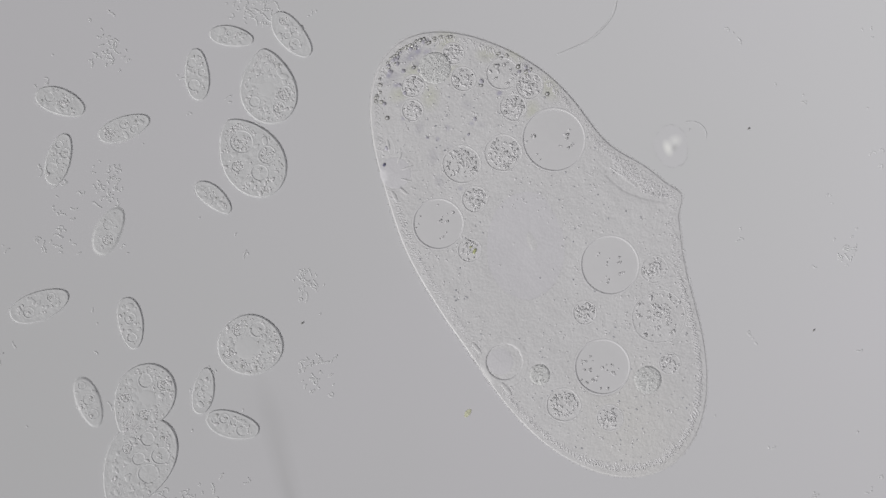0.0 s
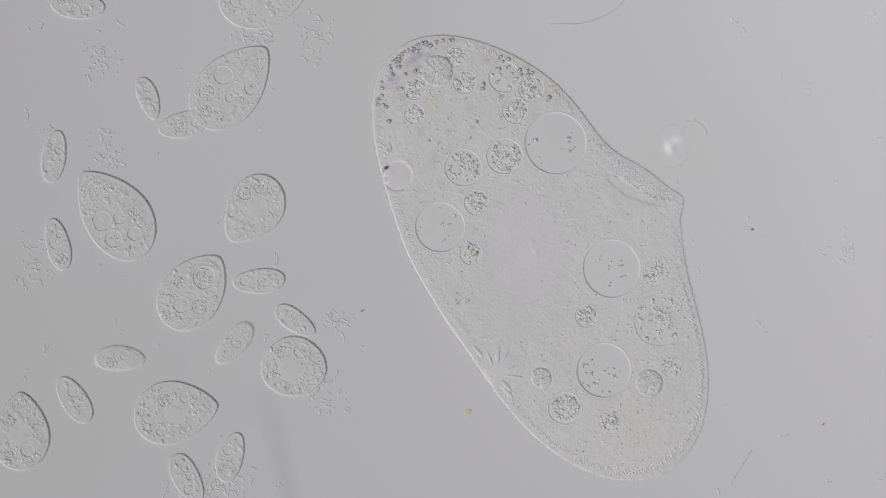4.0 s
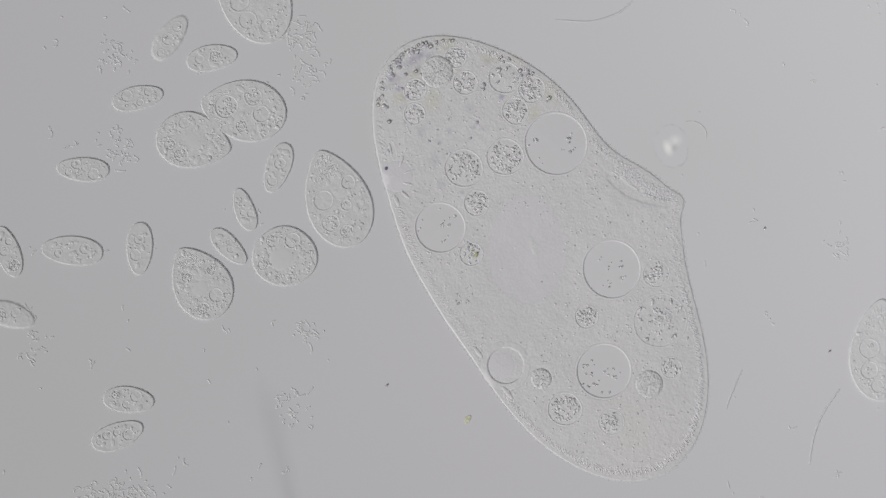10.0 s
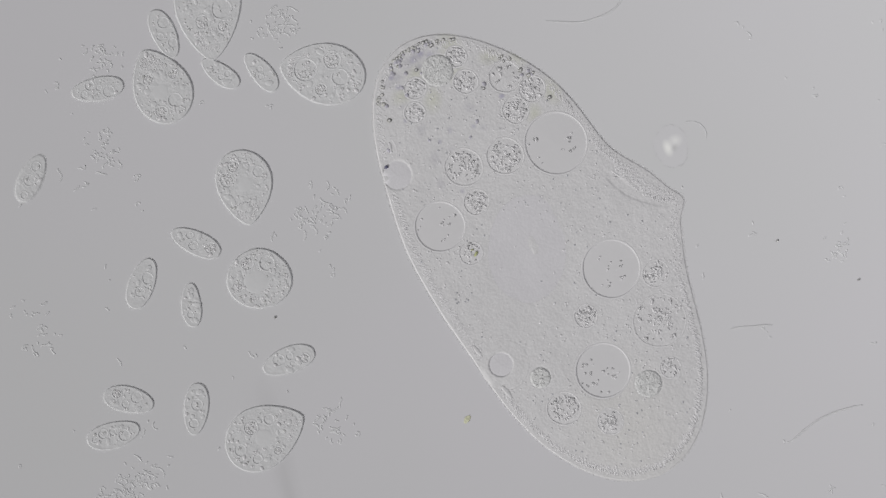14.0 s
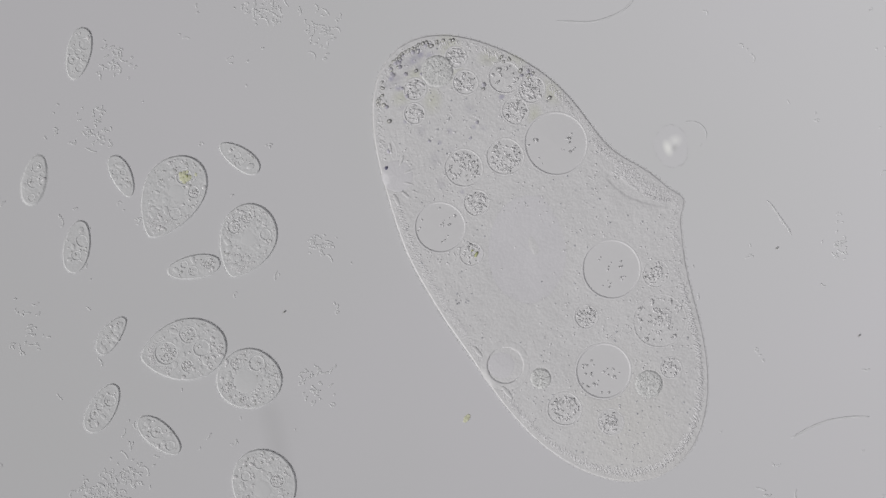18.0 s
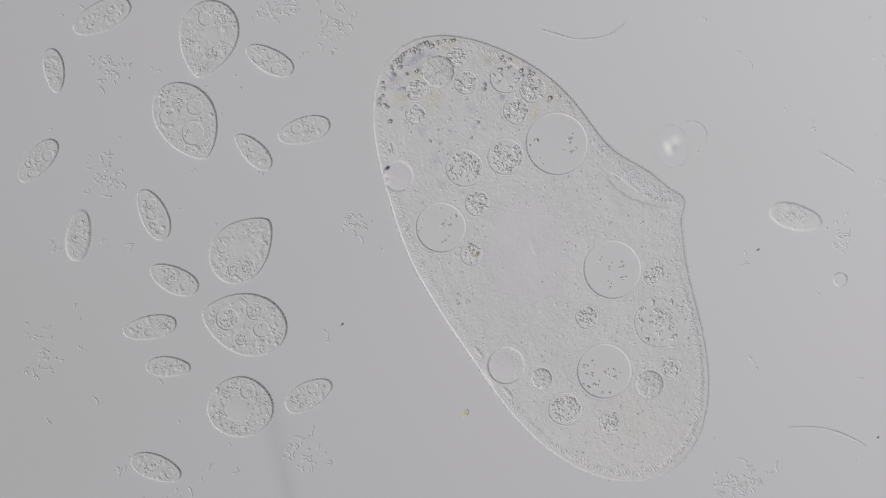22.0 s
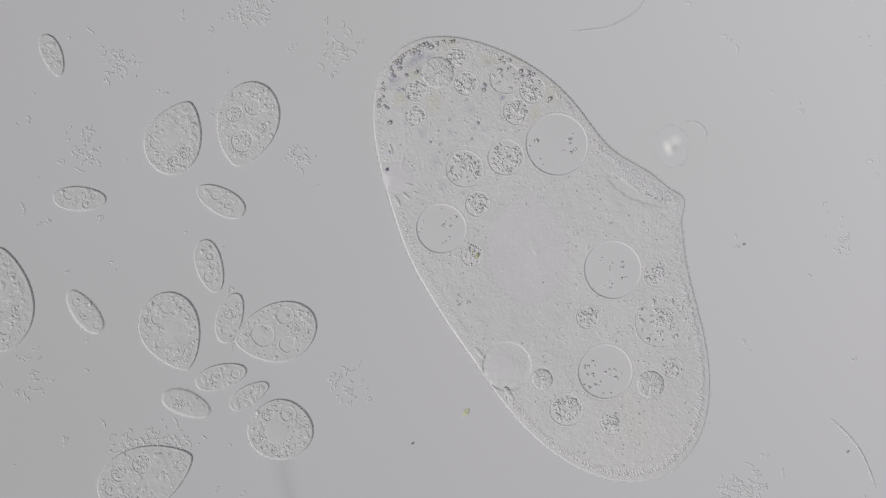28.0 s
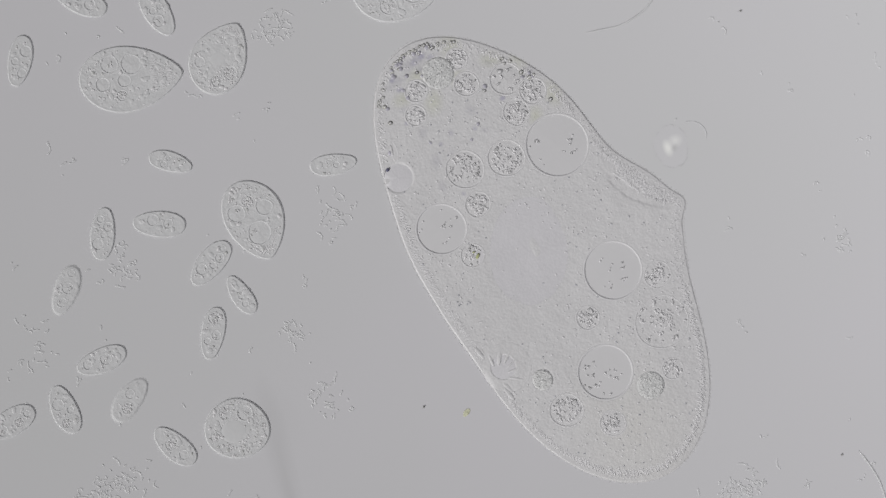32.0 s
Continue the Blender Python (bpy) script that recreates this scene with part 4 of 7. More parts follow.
    walk(CELLS["drop"][3], [(0, at(0.5, 1.142, -100)), (1, at(0.5, 1.142, -100)), (1.2, at(0.504, 0.8, -100)), (1.4, at(0.504, 0.738, -80)), (1.5, at(0.56, 0.722, -10)), (1.6, at(0.48, 0.73, 50)), (1.7, at(0.392, 0.786, 100)), (2, at(0.39, 1.142, 100)), (9, at(-1.9, 1.3, 120)), (18, at(-1.9, -1.3, 140)), (23.17, at(-0.884, -1.142, 140)), (23.5, at(-0.884, -0.846, 140)), (24, at(-0.928, -0.778, 130)), (24.5, at(-0.968, -0.694, 110)), (25, at(-0.986, -0.642, 105)), (25.83, at(-1.013, -0.496, 55)), (26.16, at(-1.034, -0.447, 38)), (26.49, at(-1.044, -0.42, 31)), (26.82, at(-1.041, -0.343, 8)), (27.15, at(-1.03, -0.264, -17)), (27.5, at(-1.016, -0.224, -30)), (28, at(-0.958, -0.294, -70)), (28.5, at(-0.956, -0.396, -130)), (29, at(-1.152, -0.332, -75)), (29.5, at(-1.004, -0.59, -80)), (30, at(-1.044, -0.694, -85)), (30.5, at(-1.046, -0.784, -85)), (30.75, at(-1.032, -0.821, -28)), (31, at(-1.018, -0.858, 30)), (31.32, at(-1.018, -1.142, 30)), (32, at(-1.018, -1.142, 30))])
    walk(CELLS["twin"][0], [(0, at(-0.68, 0.326, 122)), (0.5, at(-0.786, 0.44, 170)), (1, at(-0.792, 0.398, 225)), (1.5, at(-0.822, 0.156, 250)), (2, at(-0.846, 0.002, 255)), (2.5, at(-0.884, -0.166, 245)), (3, at(-0.938, -0.332, 240)), (3.25, at(-0.905, -0.272, 315)), (3.5, at(-0.872, -0.212, 390)), (3.83, at(-0.88, -0.177, 402)), (4.16, at(-0.888, -0.119, 425)), (4.49, at(-0.895, -0.083, 437)), (4.82, at(-0.894, -0.056, 449)), (5.15, at(-0.888, -0.016, 472)), (5.5, at(-0.88, 0.002, 485)), (5.75, at(-0.902, -0.013, 525)), (6, at(-0.924, -0.028, 565)), (6.25, at(-0.822, -0.118, 612)), (6.5, at(-0.72, -0.208, 660)), (6.75, at(-0.681, -0.23, 702)), (7, at(-0.642, -0.252, 745)), (7.5, at(-0.622, -0.008, 780)), (8, at(-0.514, 0.142, 780)), (8.5, at(-0.678, 0.234, 845)), (9, at(-0.694, 0.322, 845)), (9.5, at(-0.708, 0.452, 840)), (10, at(-0.706, 0.492, 890)), (10.5, at(-0.768, 0.578, 940)), (11, at(-0.836, 0.522, 970)), (11.5, at(-0.866, 0.53, 965)), (12, at(-0.948, 0.512, 955)), (12.25, at(-0.894, 0.521, 1008)), (12.5, at(-0.84, 0.53, 1060)), (13, at(-0.62, 0.52, 1080)), (13.25, at(-0.591, 0.598, 1125)), (13.5, at(-0.562, 0.676, 1170)), (13.75, at(-0.494, 0.649, 1210)), (14, at(-0.426, 0.622, 1250)), (14.25, at(-0.395, 0.479, 1325)), (14.5, at(-0.364, 0.336, 1400)), (15.5, at(-0.443, 0.157, 1358)), (16.5, at(-0.522, -0.022, 1315)), (17, at(-0.62, -0.132, 1275)), (17.5, at(-0.878, -0.3, 1320)), (18, at(-0.918, -0.358, 1270)), (18.5, at(-0.866, -0.16, 1310)), (18.75, at(-0.907, -0.001, 1250)), (19, at(-0.948, 0.158, 1190)), (19.25, at(-0.894, 0.153, 1145)), (19.5, at(-0.84, 0.148, 1100)), (20, at(-0.496, 0.262, 1120)), (20.5, at(-0.422, 0.336, 1100)), (20.75, at(-0.465, 0.211, 1032)), (21, at(-0.508, 0.086, 965)), (21.5, at(-0.562, -0.258, 970)), (21.75, at(-0.633, -0.261, 928)), (22, at(-0.704, -0.264, 885)), (22.5, at(-0.95, -0.22, 830)), (23, at(-1.048, -0.062, 795)), (23.5, at(-0.604, -0.026, 735)), (24, at(-0.34, 0.212, 800)), (24.5, at(-0.508, 0.634, 855)), (25, at(-0.788, 0.698, 895)), (26.25, at(-0.792, 0.627, 960)), (27.5, at(-0.796, 0.556, 1025)), (28, at(-0.694, 0.442, 975)), (28.25, at(-0.701, 0.38, 1020)), (28.5, at(-0.708, 0.318, 1065)), (28.75, at(-0.681, 0.358, 1106)), (29, at(-0.654, 0.398, 1148)), (29.25, at(-0.599, 0.519, 1189)), (29.5, at(-0.544, 0.64, 1230)), (30, at(-0.584, 0.622, 1302)), (30.5, at(-0.672, 0.76, 1330)), (31, at(-0.812, 0.912, 1350)), (31.5, at(-0.49, 0.912, 1395)), (32, at(-0.168, 0.912, 1440))])
    walk(CELLS["twin"][1], [(0, at(-1.828, 0.486, 90)), (19.7, at(-1.828, 0.486, 90)), (20, at(-1.558, 0.486, 90)), (20.33, at(-1.398, 0.615, 150)), (20.67, at(-1.238, 0.743, 210)), (21, at(-1.078, 0.872, 270)), (21.5, at(-1.022, 0.664, 300)), (22, at(-0.908, 0.452, 300)), (22.5, at(-0.78, 0.294, 320)), (22.75, at(-0.828, 0.336, 250)), (23, at(-0.876, 0.378, 180)), (23.25, at(-0.916, 0.388, 138)), (23.5, at(-0.956, 0.398, 95)), (23.75, at(-0.916, 0.452, 52)), (24, at(-0.876, 0.506, 10)), (24.5, at(-0.986, 0.44, 50)), (25, at(-1.012, 0.508, 105)), (25.83, at(-0.814, 0.221, 66)), (26.16, at(-0.746, 0.132, 53)), (26.49, at(-0.715, 0.099, 47)), (26.82, at(-0.624, -0.014, 30)), (27.15, at(-0.523, -0.139, 10)), (27.5, at(-0.472, -0.2, 0)), (27.67, at(-0.512, -0.231, -55)), (27.83, at(-0.552, -0.263, -110)), (28, at(-0.592, -0.294, -165)), (28.5, at(-0.902, -0.002, -180)), (29, at(-0.714, -0.144, -250)), (29.5, at(-0.768, 0.192, -245)), (30, at(-0.83, 0.262, -230)), (30.5, at(-0.768, 0.366, -300)), (31, at(-0.732, 0.412, -300)), (31.25, at(-0.75, 0.332, -355)), (31.5, at(-0.768, 0.252, -410)), (32, at(-0.668, 0.102, -425))])
    walk(CELLS["stout"][0], [(0, at(-1.082, -0.768, 240)), (0.5, at(-1.368, -0.774, 220)), (1, at(-1.548, -0.848, 220)), (1.5, at(-1.478, -0.694, 160)), (1.75, at(-1.378, -0.623, 105)), (2, at(-1.278, -0.552, 50)), (2.5, at(-1.12, -0.27, 75)), (3, at(-1.13, 0.002, 105)), (3.5, at(-1.168, 0.172, 105)), (4.5, at(-1.162, 0.03, 170)), (5.5, at(-1.156, -0.112, 235)), (5.75, at(-1.211, -0.13, 188)), (6, at(-1.266, -0.148, 140)), (6.25, at(-1.205, -0.051, 100)), (6.5, at(-1.144, 0.046, 60)), (7, at(-1.08, 0.242, 75)), (7.5, at(-1.034, 0.458, 80)), (8, at(-1.028, 0.662, 97)), (8.5, at(-1.072, 0.902, 80)), (8.8, at(-1.072, 1.142, 80)), (12.23, at(-1.848, 1.162, 82)), (22.49, at(-1.848, -1.162, 89)), (24.7, at(-1.348, -1.142, 90)), (25, at(-1.348, -0.868, 90)), (27.5, at(-1.588, -0.442, 90)), (28, at(-1.568, -0.178, 90)), (28.5, at(-1.568, -0.028, 90)), (29, at(-1.524, 0.066, 80)), (29.5, at(-1.458, 0.198, 85)), (30, at(-1.418, 0.462, 105)), (30.5, at(-1.386, 0.572, 80)), (31, at(-1.272, 0.702, 60)), (31.5, at(-1.234, 0.616, -10)), (32, at(-1.104, 0.606, 5))])
    walk(CELLS["stout"][1], [(0, at(-0.824, 1.142, 265)), (0.2, at(-0.824, 1.142, 265)), (0.5, at(-0.824, 0.902, 265)), (1, at(-0.848, 0.812, 262)), (1.5, at(-0.848, 0.762, 275)), (2, at(-0.788, 0.672, 300)), (2.5, at(-0.744, 0.604, 310)), (3, at(-0.696, 0.542, 318)), (3.25, at(-0.692, 0.542, 359)), (3.5, at(-0.688, 0.542, 400)), (3.83, at(-0.716, 0.566, 404)), (4.16, at(-0.787, 0.586, 414)), (4.49, at(-0.88, 0.596, 427)), (4.82, at(-0.971, 0.58, 440)), (5.15, at(-1.038, 0.549, 451)), (5.5, at(-1.064, 0.518, 455)), (6, at(-1.098, 0.932, 445)), (6.3, at(-1.098, 1.142, 445)), (6.54, at(-1.848, 1.162, 463)), (7.27, at(-1.848, -1.162, 518)), (7.63, at(-0.708, -1.142, 545)), (8, at(-0.708, -0.808, 545)), (8.5, at(-0.695, -0.673, 470)), (9, at(-0.682, -0.538, 395)), (9.5, at(-0.446, -0.222, 420)), (10, at(-0.376, 0.18, 470)), (10.5, at(-0.538, 0.506, 480)), (11, at(-0.688, 0.726, 525)), (11.5, at(-0.944, 0.754, 528)), (12, at(-0.972, 0.842, 460)), (12.33, at(-0.972, 1.142, 460)), (32, at(-0.972, 1.142, 460))])
    walk(CELLS["stout"][2], [(0, at(1.152, 1.142, -12)), (3.04, at(1.152, 1.142, -12)), (3.5, at(1.152, 0.722, -12)), (3.96, at(1.152, 1.142, -12)), (4.21, at(1.848, 1.162, -5)), (5.04, at(1.848, -1.162, 16)), (5.18, at(1.452, -1.142, 20)), (5.5, at(1.452, -0.858, 20)), (5.82, at(1.452, -1.142, 20)), (6.11, at(0.876, -1.151, 70)), (6.4, at(0.3, -1.16, 120)), (6.7, at(0.224, -0.75, 130)), (7, at(0.16, -1.12, 150)), (7.25, at(0.09, -0.77, 165)), (7.5, at(0.116, -0.838, 180)), (7.75, at(-0.17, -0.8, 185)), (8.05, at(-0.42, -1.16, 190)), (9.1, at(1.848, -1.162, 119)), (9.69, at(1.828, -0.358, 90)), (10, at(1.552, -0.358, 90)), (10.31, at(1.828, -0.358, 90)), (32, at(1.828, -0.358, 90))])
    walk(CELLS["stout"][3], [(0, at(-0.628, 1.142, 0)), (3.2, at(-0.628, 1.142, 0)), (3.5, at(-0.628, 0.942, 0)), (3.83, at(-0.619, 0.926, 13)), (4.16, at(-0.614, 0.909, 37)), (4.49, at(-0.613, 0.901, 50)), (4.82, at(-0.612, 0.894, 62)), (5.15, at(-0.609, 0.88, 86)), (5.5, at(-0.608, 0.872, 100)), (6, at(-0.642, 0.952, 90)), (6.25, at(-0.687, 0.937, 135)), (6.5, at(-0.732, 0.922, 180)), (7, at(-0.808, 0.832, 200)), (7.5, at(-0.846, 0.772, 260)), (8, at(-0.792, 0.676, 275)), (8.5, at(-0.774, 0.652, 300)), (8.75, at(-0.743, 0.69, 354)), (9, at(-0.712, 0.728, 408)), (9.5, at(-0.684, 0.792, 460)), (10, at(-0.684, 0.898, 485)), (10.5, at(-0.756, 0.858, 480)), (11, at(-0.824, 0.932, 500)), (11.5, at(-0.792, 0.912, 480)), (11.8, at(-0.792, 1.142, 480)), (12.74, at(-0.81, 1.142, 556)), (13.68, at(-0.828, 1.142, 632)), (14, at(-0.828, 0.852, 632)), (14.5, at(-0.734, 0.558, 640)), (14.96, at(-0.734, 1.142, 640)), (28.68, at(-0.612, 1.142, 645)), (29, at(-0.612, 0.852, 645)), (29.32, at(-0.612, 1.142, 645)), (32, at(-0.612, 1.142, 645))])
    walk(CELLS["stout"][4], [(0, at(-1.266, -1.142, 100)), (8.14, at(-1.266, -1.142, 100)), (8.5, at(-1.266, -0.814, 100)), (8.86, at(-1.266, -1.142, 100)), (23.7, at(-1.078, -1.142, 150)), (24, at(-1.078, -0.928, 150)), (25, at(-1.078, -0.898, 130)), (27.5, at(-1.032, -0.758, 75)), (28, at(-1.052, -0.808, 25)), (28.5, at(-1.192, -0.802, 50)), (29, at(-1.148, -0.958, 50)), (29.5, at(-1.158, -0.943, 100)), (30, at(-1.168, -0.928, 150)), (30.3, at(-1.168, -1.142, 150)), (32, at(-1.168, -1.142, 150))])
    walk(CELLS["round"][0], [(0, at(-0.682, -0.342, 0)), (0.5, at(-0.672, -0.346, 0)), (1, at(-0.646, -0.358, 0)), (1.5, at(-0.628, -0.354, 0)), (2, at(-0.61, -0.364, 0)), (2.5, at(-0.586, -0.366, 0)), (3, at(-0.562, -0.384, 0)), (3.5, at(-0.546, -0.4, 0)), (3.83, at(-0.536, -0.412, 0)), (4.16, at(-0.519, -0.425, 0)), (4.49, at(-0.499, -0.43, 0)), (4.82, at(-0.482, -0.433, 0)), (5.15, at(-0.469, -0.434, 0)), (5.5, at(-0.464, -0.432, 0)), (6, at(-0.434, -0.436, 0)), (6.5, at(-0.41, -0.42, 0)), (7, at(-0.386, -0.428, 0)), (7.5, at(-0.41, -0.408, 0)), (8, at(-0.456, -0.358, 0)), (8.5, at(-0.484, -0.324, 0)), (9, at(-0.496, -0.31, 0)), (9.5, at(-0.496, -0.014, 0)), (10, at(-0.56, -0.028, 0)), (10.5, at(-0.574, -0.034, 0)), (11, at(-0.602, -0.072, 0)), (11.5, at(-0.616, -0.076, 0)), (12, at(-0.63, -0.096, 0)), (12.5, at(-0.64, -0.088, 0)), (13, at(-0.644, -0.102, 0)), (13.5, at(-0.646, -0.094, 0)), (14, at(-0.65, -0.108, 0)), (14.5, at(-0.65, -0.108, 0)), (16.5, at(-0.712, -0.2, 0)), (17, at(-0.742, -0.334, 0)), (17.5, at(-0.69, -0.432, 0)), (18, at(-0.686, -0.462, 0)), (18.5, at(-0.684, -0.464, 0)), (19, at(-0.69, -0.472, 0)), (19.5, at(-0.69, -0.464, 0)), (20, at(-0.698, -0.47, 0)), (20.5, at(-0.702, -0.47, 0)), (21, at(-0.688, -0.492, 0)), (21.5, at(-0.702, -0.506, 0)), (22, at(-0.718, -0.562, 0)), (22.5, at(-0.714, -0.548, 0)), (23, at(-0.712, -0.548, 0)), (23.5, at(-0.702, -0.554, 0)), (24, at(-0.676, -0.572, 0)), (24.5, at(-0.672, -0.554, 0)), (25, at(-0.654, -0.584, 0)), (27.5, at(-0.592, -0.63, 0)), (28, at(-0.576, -0.642, 0)), (28.5, at(-0.55, -0.626, 0)), (29, at(-0.538, -0.634, 0)), (29.5, at(-0.538, -0.602, 0)), (30, at(-0.568, -0.574, 0)), (30.5, at(-0.622, -0.554, 0)), (31, at(-0.654, -0.582, 0)), (31.5, at(-0.702, -0.602, 0)), (32, at(-0.728, -0.638, 0))])
    walk(CELLS["oval"][0], [(0, at(-1.354, 0.52, -20)), (0.5, at(-1.368, 0.518, -15)), (1, at(-1.132, 0.288, -75)), (1.5, at(-1.084, 0.41, -140)), (2, at(-1.086, 0.39, -140)), (2.5, at(-1.09, 0.398, -140)), (3, at(-1.086, 0.39, -138)), (3.5, at(-0.958, 0.458, -165)), (3.83, at(-0.937, 0.442, -166)), (4.16, at(-0.889, 0.441, -168)), (4.49, at(-0.828, 0.459, -170)), (4.82, at(-0.776, 0.505, -172)), (5.15, at(-0.738, 0.551, -174)), (5.5, at(-0.726, 0.584, -175)), (6, at(-0.712, 0.57, -125)), (6.5, at(-0.714, 0.598, -125)), (6.75, at(-0.656, 0.58, -85)), (7, at(-0.598, 0.562, -45)), (7.5, at(-0.592, 0.578, -40)), (8, at(-0.476, 0.456, -65)), (8.5, at(-0.416, 0.792, -15)), (8.75, at(-0.352, 0.764, 28)), (9, at(-0.288, 0.736, 70)), (9.5, at(-0.544, 0.518, 75)), (10, at(-0.818, 0.676, 10)), (10.5, at(-0.866, 0.762, 30)), (10.75, at(-0.915, 0.767, -12)), (11, at(-0.964, 0.772, -55)), (11.3, at(-0.964, 1.032, -55)), (12.04, at(-0.98, 1.032, -100)), (12.15, at(-1.75, 1.15, -113)), (12.26, at(-1.75, 1.15, -127)), (12.37, at(-1.718, 0.196, -140)), (15.16, at(-1.728, 1.042, -157)), (19.04, at(-0.55, 1.032, -180)), (19.18, at(-1.75, 1.15, -218)), (19.32, at(-1.75, 1.15, -257)), (19.46, at(-1.718, 0.05, -295)), (20.03, at(-1.728, -1.042, -258)), (20.54, at(-0.76, -1.032, -225)), (21, at(-0.76, -0.282, -225)), (21.5, at(-0.986, -0.112, -190)), (22, at(-0.952, -0.108, -205)), (22.5, at(-0.763, -0.223, -248)), (23, at(-0.574, -0.338, -290)), (24, at(-0.646, -0.024, -230)), (24.5, at(-0.858, -0.258, -180)), (25, at(-0.876, -0.226, -198)), (26.25, at(-0.863, -0.184, -239)), (27.5, at(-0.85, -0.142, -280)), (28, at(-0.754, -0.244, -285)), (28.5, at(-0.646, -0.312, -235)), (29, at(-0.812, -0.372, -230)), (29.5, at(-0.798, -0.24, -290)), (30, at(-0.772, -0.248, -295)), (30.25, at(-0.767, -0.295, -252)), (30.5, at(-0.762, -0.342, -210)), (31, at(-0.63, -0.21, -275)), (31.25, at(-0.711, -0.337, -235)), (31.5, at(-0.792, -0.464, -195)), (32, at(-0.948, -0.698, -220))])
    walk(CELLS["oval"][1], [(0, at(-1.128, 0.428, 20)), (0.5, at(-1.114, 0.434, 25)), (1, at(-1.158, 0.078, 65)), (1.5, at(-1.174, 0.07, 50)), (2, at(-1.16, 0.06, 40)), (2.5, at(-1.168, 0.052, 40)), (3, at(-1.358, 0.058, 105)), (3.5, at(-1.364, 0.056, 105)), (5.5, at(-1.362, -0.172, 100)), (6, at(-1.428, 0.072, 120)), (6.5, at(-1.428, 0.064, 105)), (7, at(-1.428, 0.062, 105)), (7.5, at(-1.548, 0.306, 80)), (8, at(-1.56, 0.246, 80)), (8.5, at(-1.56, 0.246, 80)), (9, at(-1.484, 0.296, 140)), (9.5, at(-1.548, 0.002, 80)), (10, at(-1.54, -0.008, 110)), (10.5, at(-1.532, -0.008, 110)), (10.75, at(-1.503, 0.085, 154)), (11, at(-1.474, 0.178, 198)), (11.5, at(-1.368, 0.124, 180)), (12, at(-1.272, 0.07, 150)), (12.5, at(-1.204, 0.058, 175)), (13, at(-0.886, 0.092, 168)), (13.5, at(-0.866, 0.046, 150)), (14, at(-0.874, 0.022, 155)), (14.5, at(-0.876, 0.002, 158)), (16.5, at(-0.972, -0.052, 162)), (17, at(-0.956, -0.032, 150)), (17.5, at(-0.956, -0.014, 150)), (18, at(-0.882, -0.064, 190)), (18.5, at(-0.622, -0.24, 240)), (19, at(-0.662, -0.224, 218)), (19.5, at(-0.66, -0.208, 220)), (20, at(-0.662, -0.22, 210)), (20.5, at(-0.634, -0.252, 190)), (21, at(-0.56, -0.278, 162)), (21.5, at(-0.786, -0.258, 185)), (22, at(-1.038, -0.278, 190)), (23, at(-1.538, -0.528, 120)), (23.5, at(-1.478, -0.802, 130)), (23.8, at(-1.478, -1.032, 130)), (25.17, at(-1.728, -1.042, 133)), (28.56, at(-1.718, -0.424, 140)), (28.69, at(-1.75, -1.15, 97)), (28.83, at(-1.75, -1.15, 53)), (28.96, at(-0.834, -1.032, 10)), (29.94, at(-1.728, -1.042, -29)), (30.7, at(-1.718, -0.342, -60)), (31, at(-1.468, -0.342, -60)), (31.5, at(-1.162, -0.312, -60)), (32, at(-0.814, -0.298, -100))])
    walk(CELLS["oval"][2], [(0, at(-1.36, 0.318, 75)), (0.5, at(-1.368, 0.324, 75)), (1, at(-1.374, 0.326, 72)), (1.5, at(-1.374, 0.336, 75)), (2, at(-1.374, 0.326, 78)), (2.5, at(-1.374, 0.336, 78)), (3, at(-1.374, 0.326, 78)), (3.5, at(-1.378, 0.328, 80)), (5.5, at(-1.308, 0.306, 85)), (6, at(-1.174, 0.252, 125)), (6.5, at(-1.186, 0.276, 155)), (7, at(-1.29, 0.284, 170)), (7.5, at(-1.29, 0.276, 175)), (8, at(-1.278, 0.29, 172)), (8.5, at(-1.278, 0.294, 175)), (9, at(-1.268, 0.282, 175)), (9.5, at(-1.278, 0.288, 180)), (10, at(-1.274, 0.282, 177)), (10.5, at(-1.278, 0.3, 175)), (11, at(-1.272, 0.282, 177)), (11.25, at(-1.305, 0.285, 218)), (11.5, at(-1.338, 0.288, 260)), (12, at(-1.382, 0.196, 220)), (12.5, at(-0.98, 0.354, 260)), (13, at(-1.178, 0.588, 200)), (13.5, at(-1.168, 0.592, 195)), (14, at(-1.222, 0.566, 190)), (14.5, at(-1.238, 0.572, 175)), (15.5, at(-1.268, 0.632, 218)), (16.5, at(-1.298, 0.692, 260)), (17, at(-1.3, 0.69, 260)), (17.5, at(-1.296, 0.702, 260)), (18, at(-1.29, 0.692, 258)), (18.5, at(-1.296, 0.7, 258)), (19, at(-1.29, 0.69, 260)), (19.5, at(-1.284, 0.7, 260)), (20, at(-1.318, 0.646, 295)), (21, at(-1.372, 0.612, 275)), (21.5, at(-1.44, 0.324, 210)), (22, at(-1.434, 0.312, 228)), (22.5, at(-1.434, 0.324, 220)), (23, at(-1.428, 0.31, 240)), (24, at(-1.232, 0.034, 262)), (24.5, at(-1.186, 0.36, 300)), (25, at(-1.224, 0.412, 300)), (27.5, at(-1.286, 0.178, 357)), (28, at(-1.286, 0.178, 357)), (28.5, at(-1.278, 0.186, 357)), (29, at(-1.338, 0.202, 355)), (29.25, at(-1.265, 0.133, 398)), (29.5, at(-1.192, 0.064, 440)), (30, at(-1.204, 0.058, 445)), (30.5, at(-1.204, 0.07, 445)), (31, at(-1.204, 0.052, 445)), (31.5, at(-1.198, 0.07, 445)), (32, at(-1.204, 0.054, 445))])
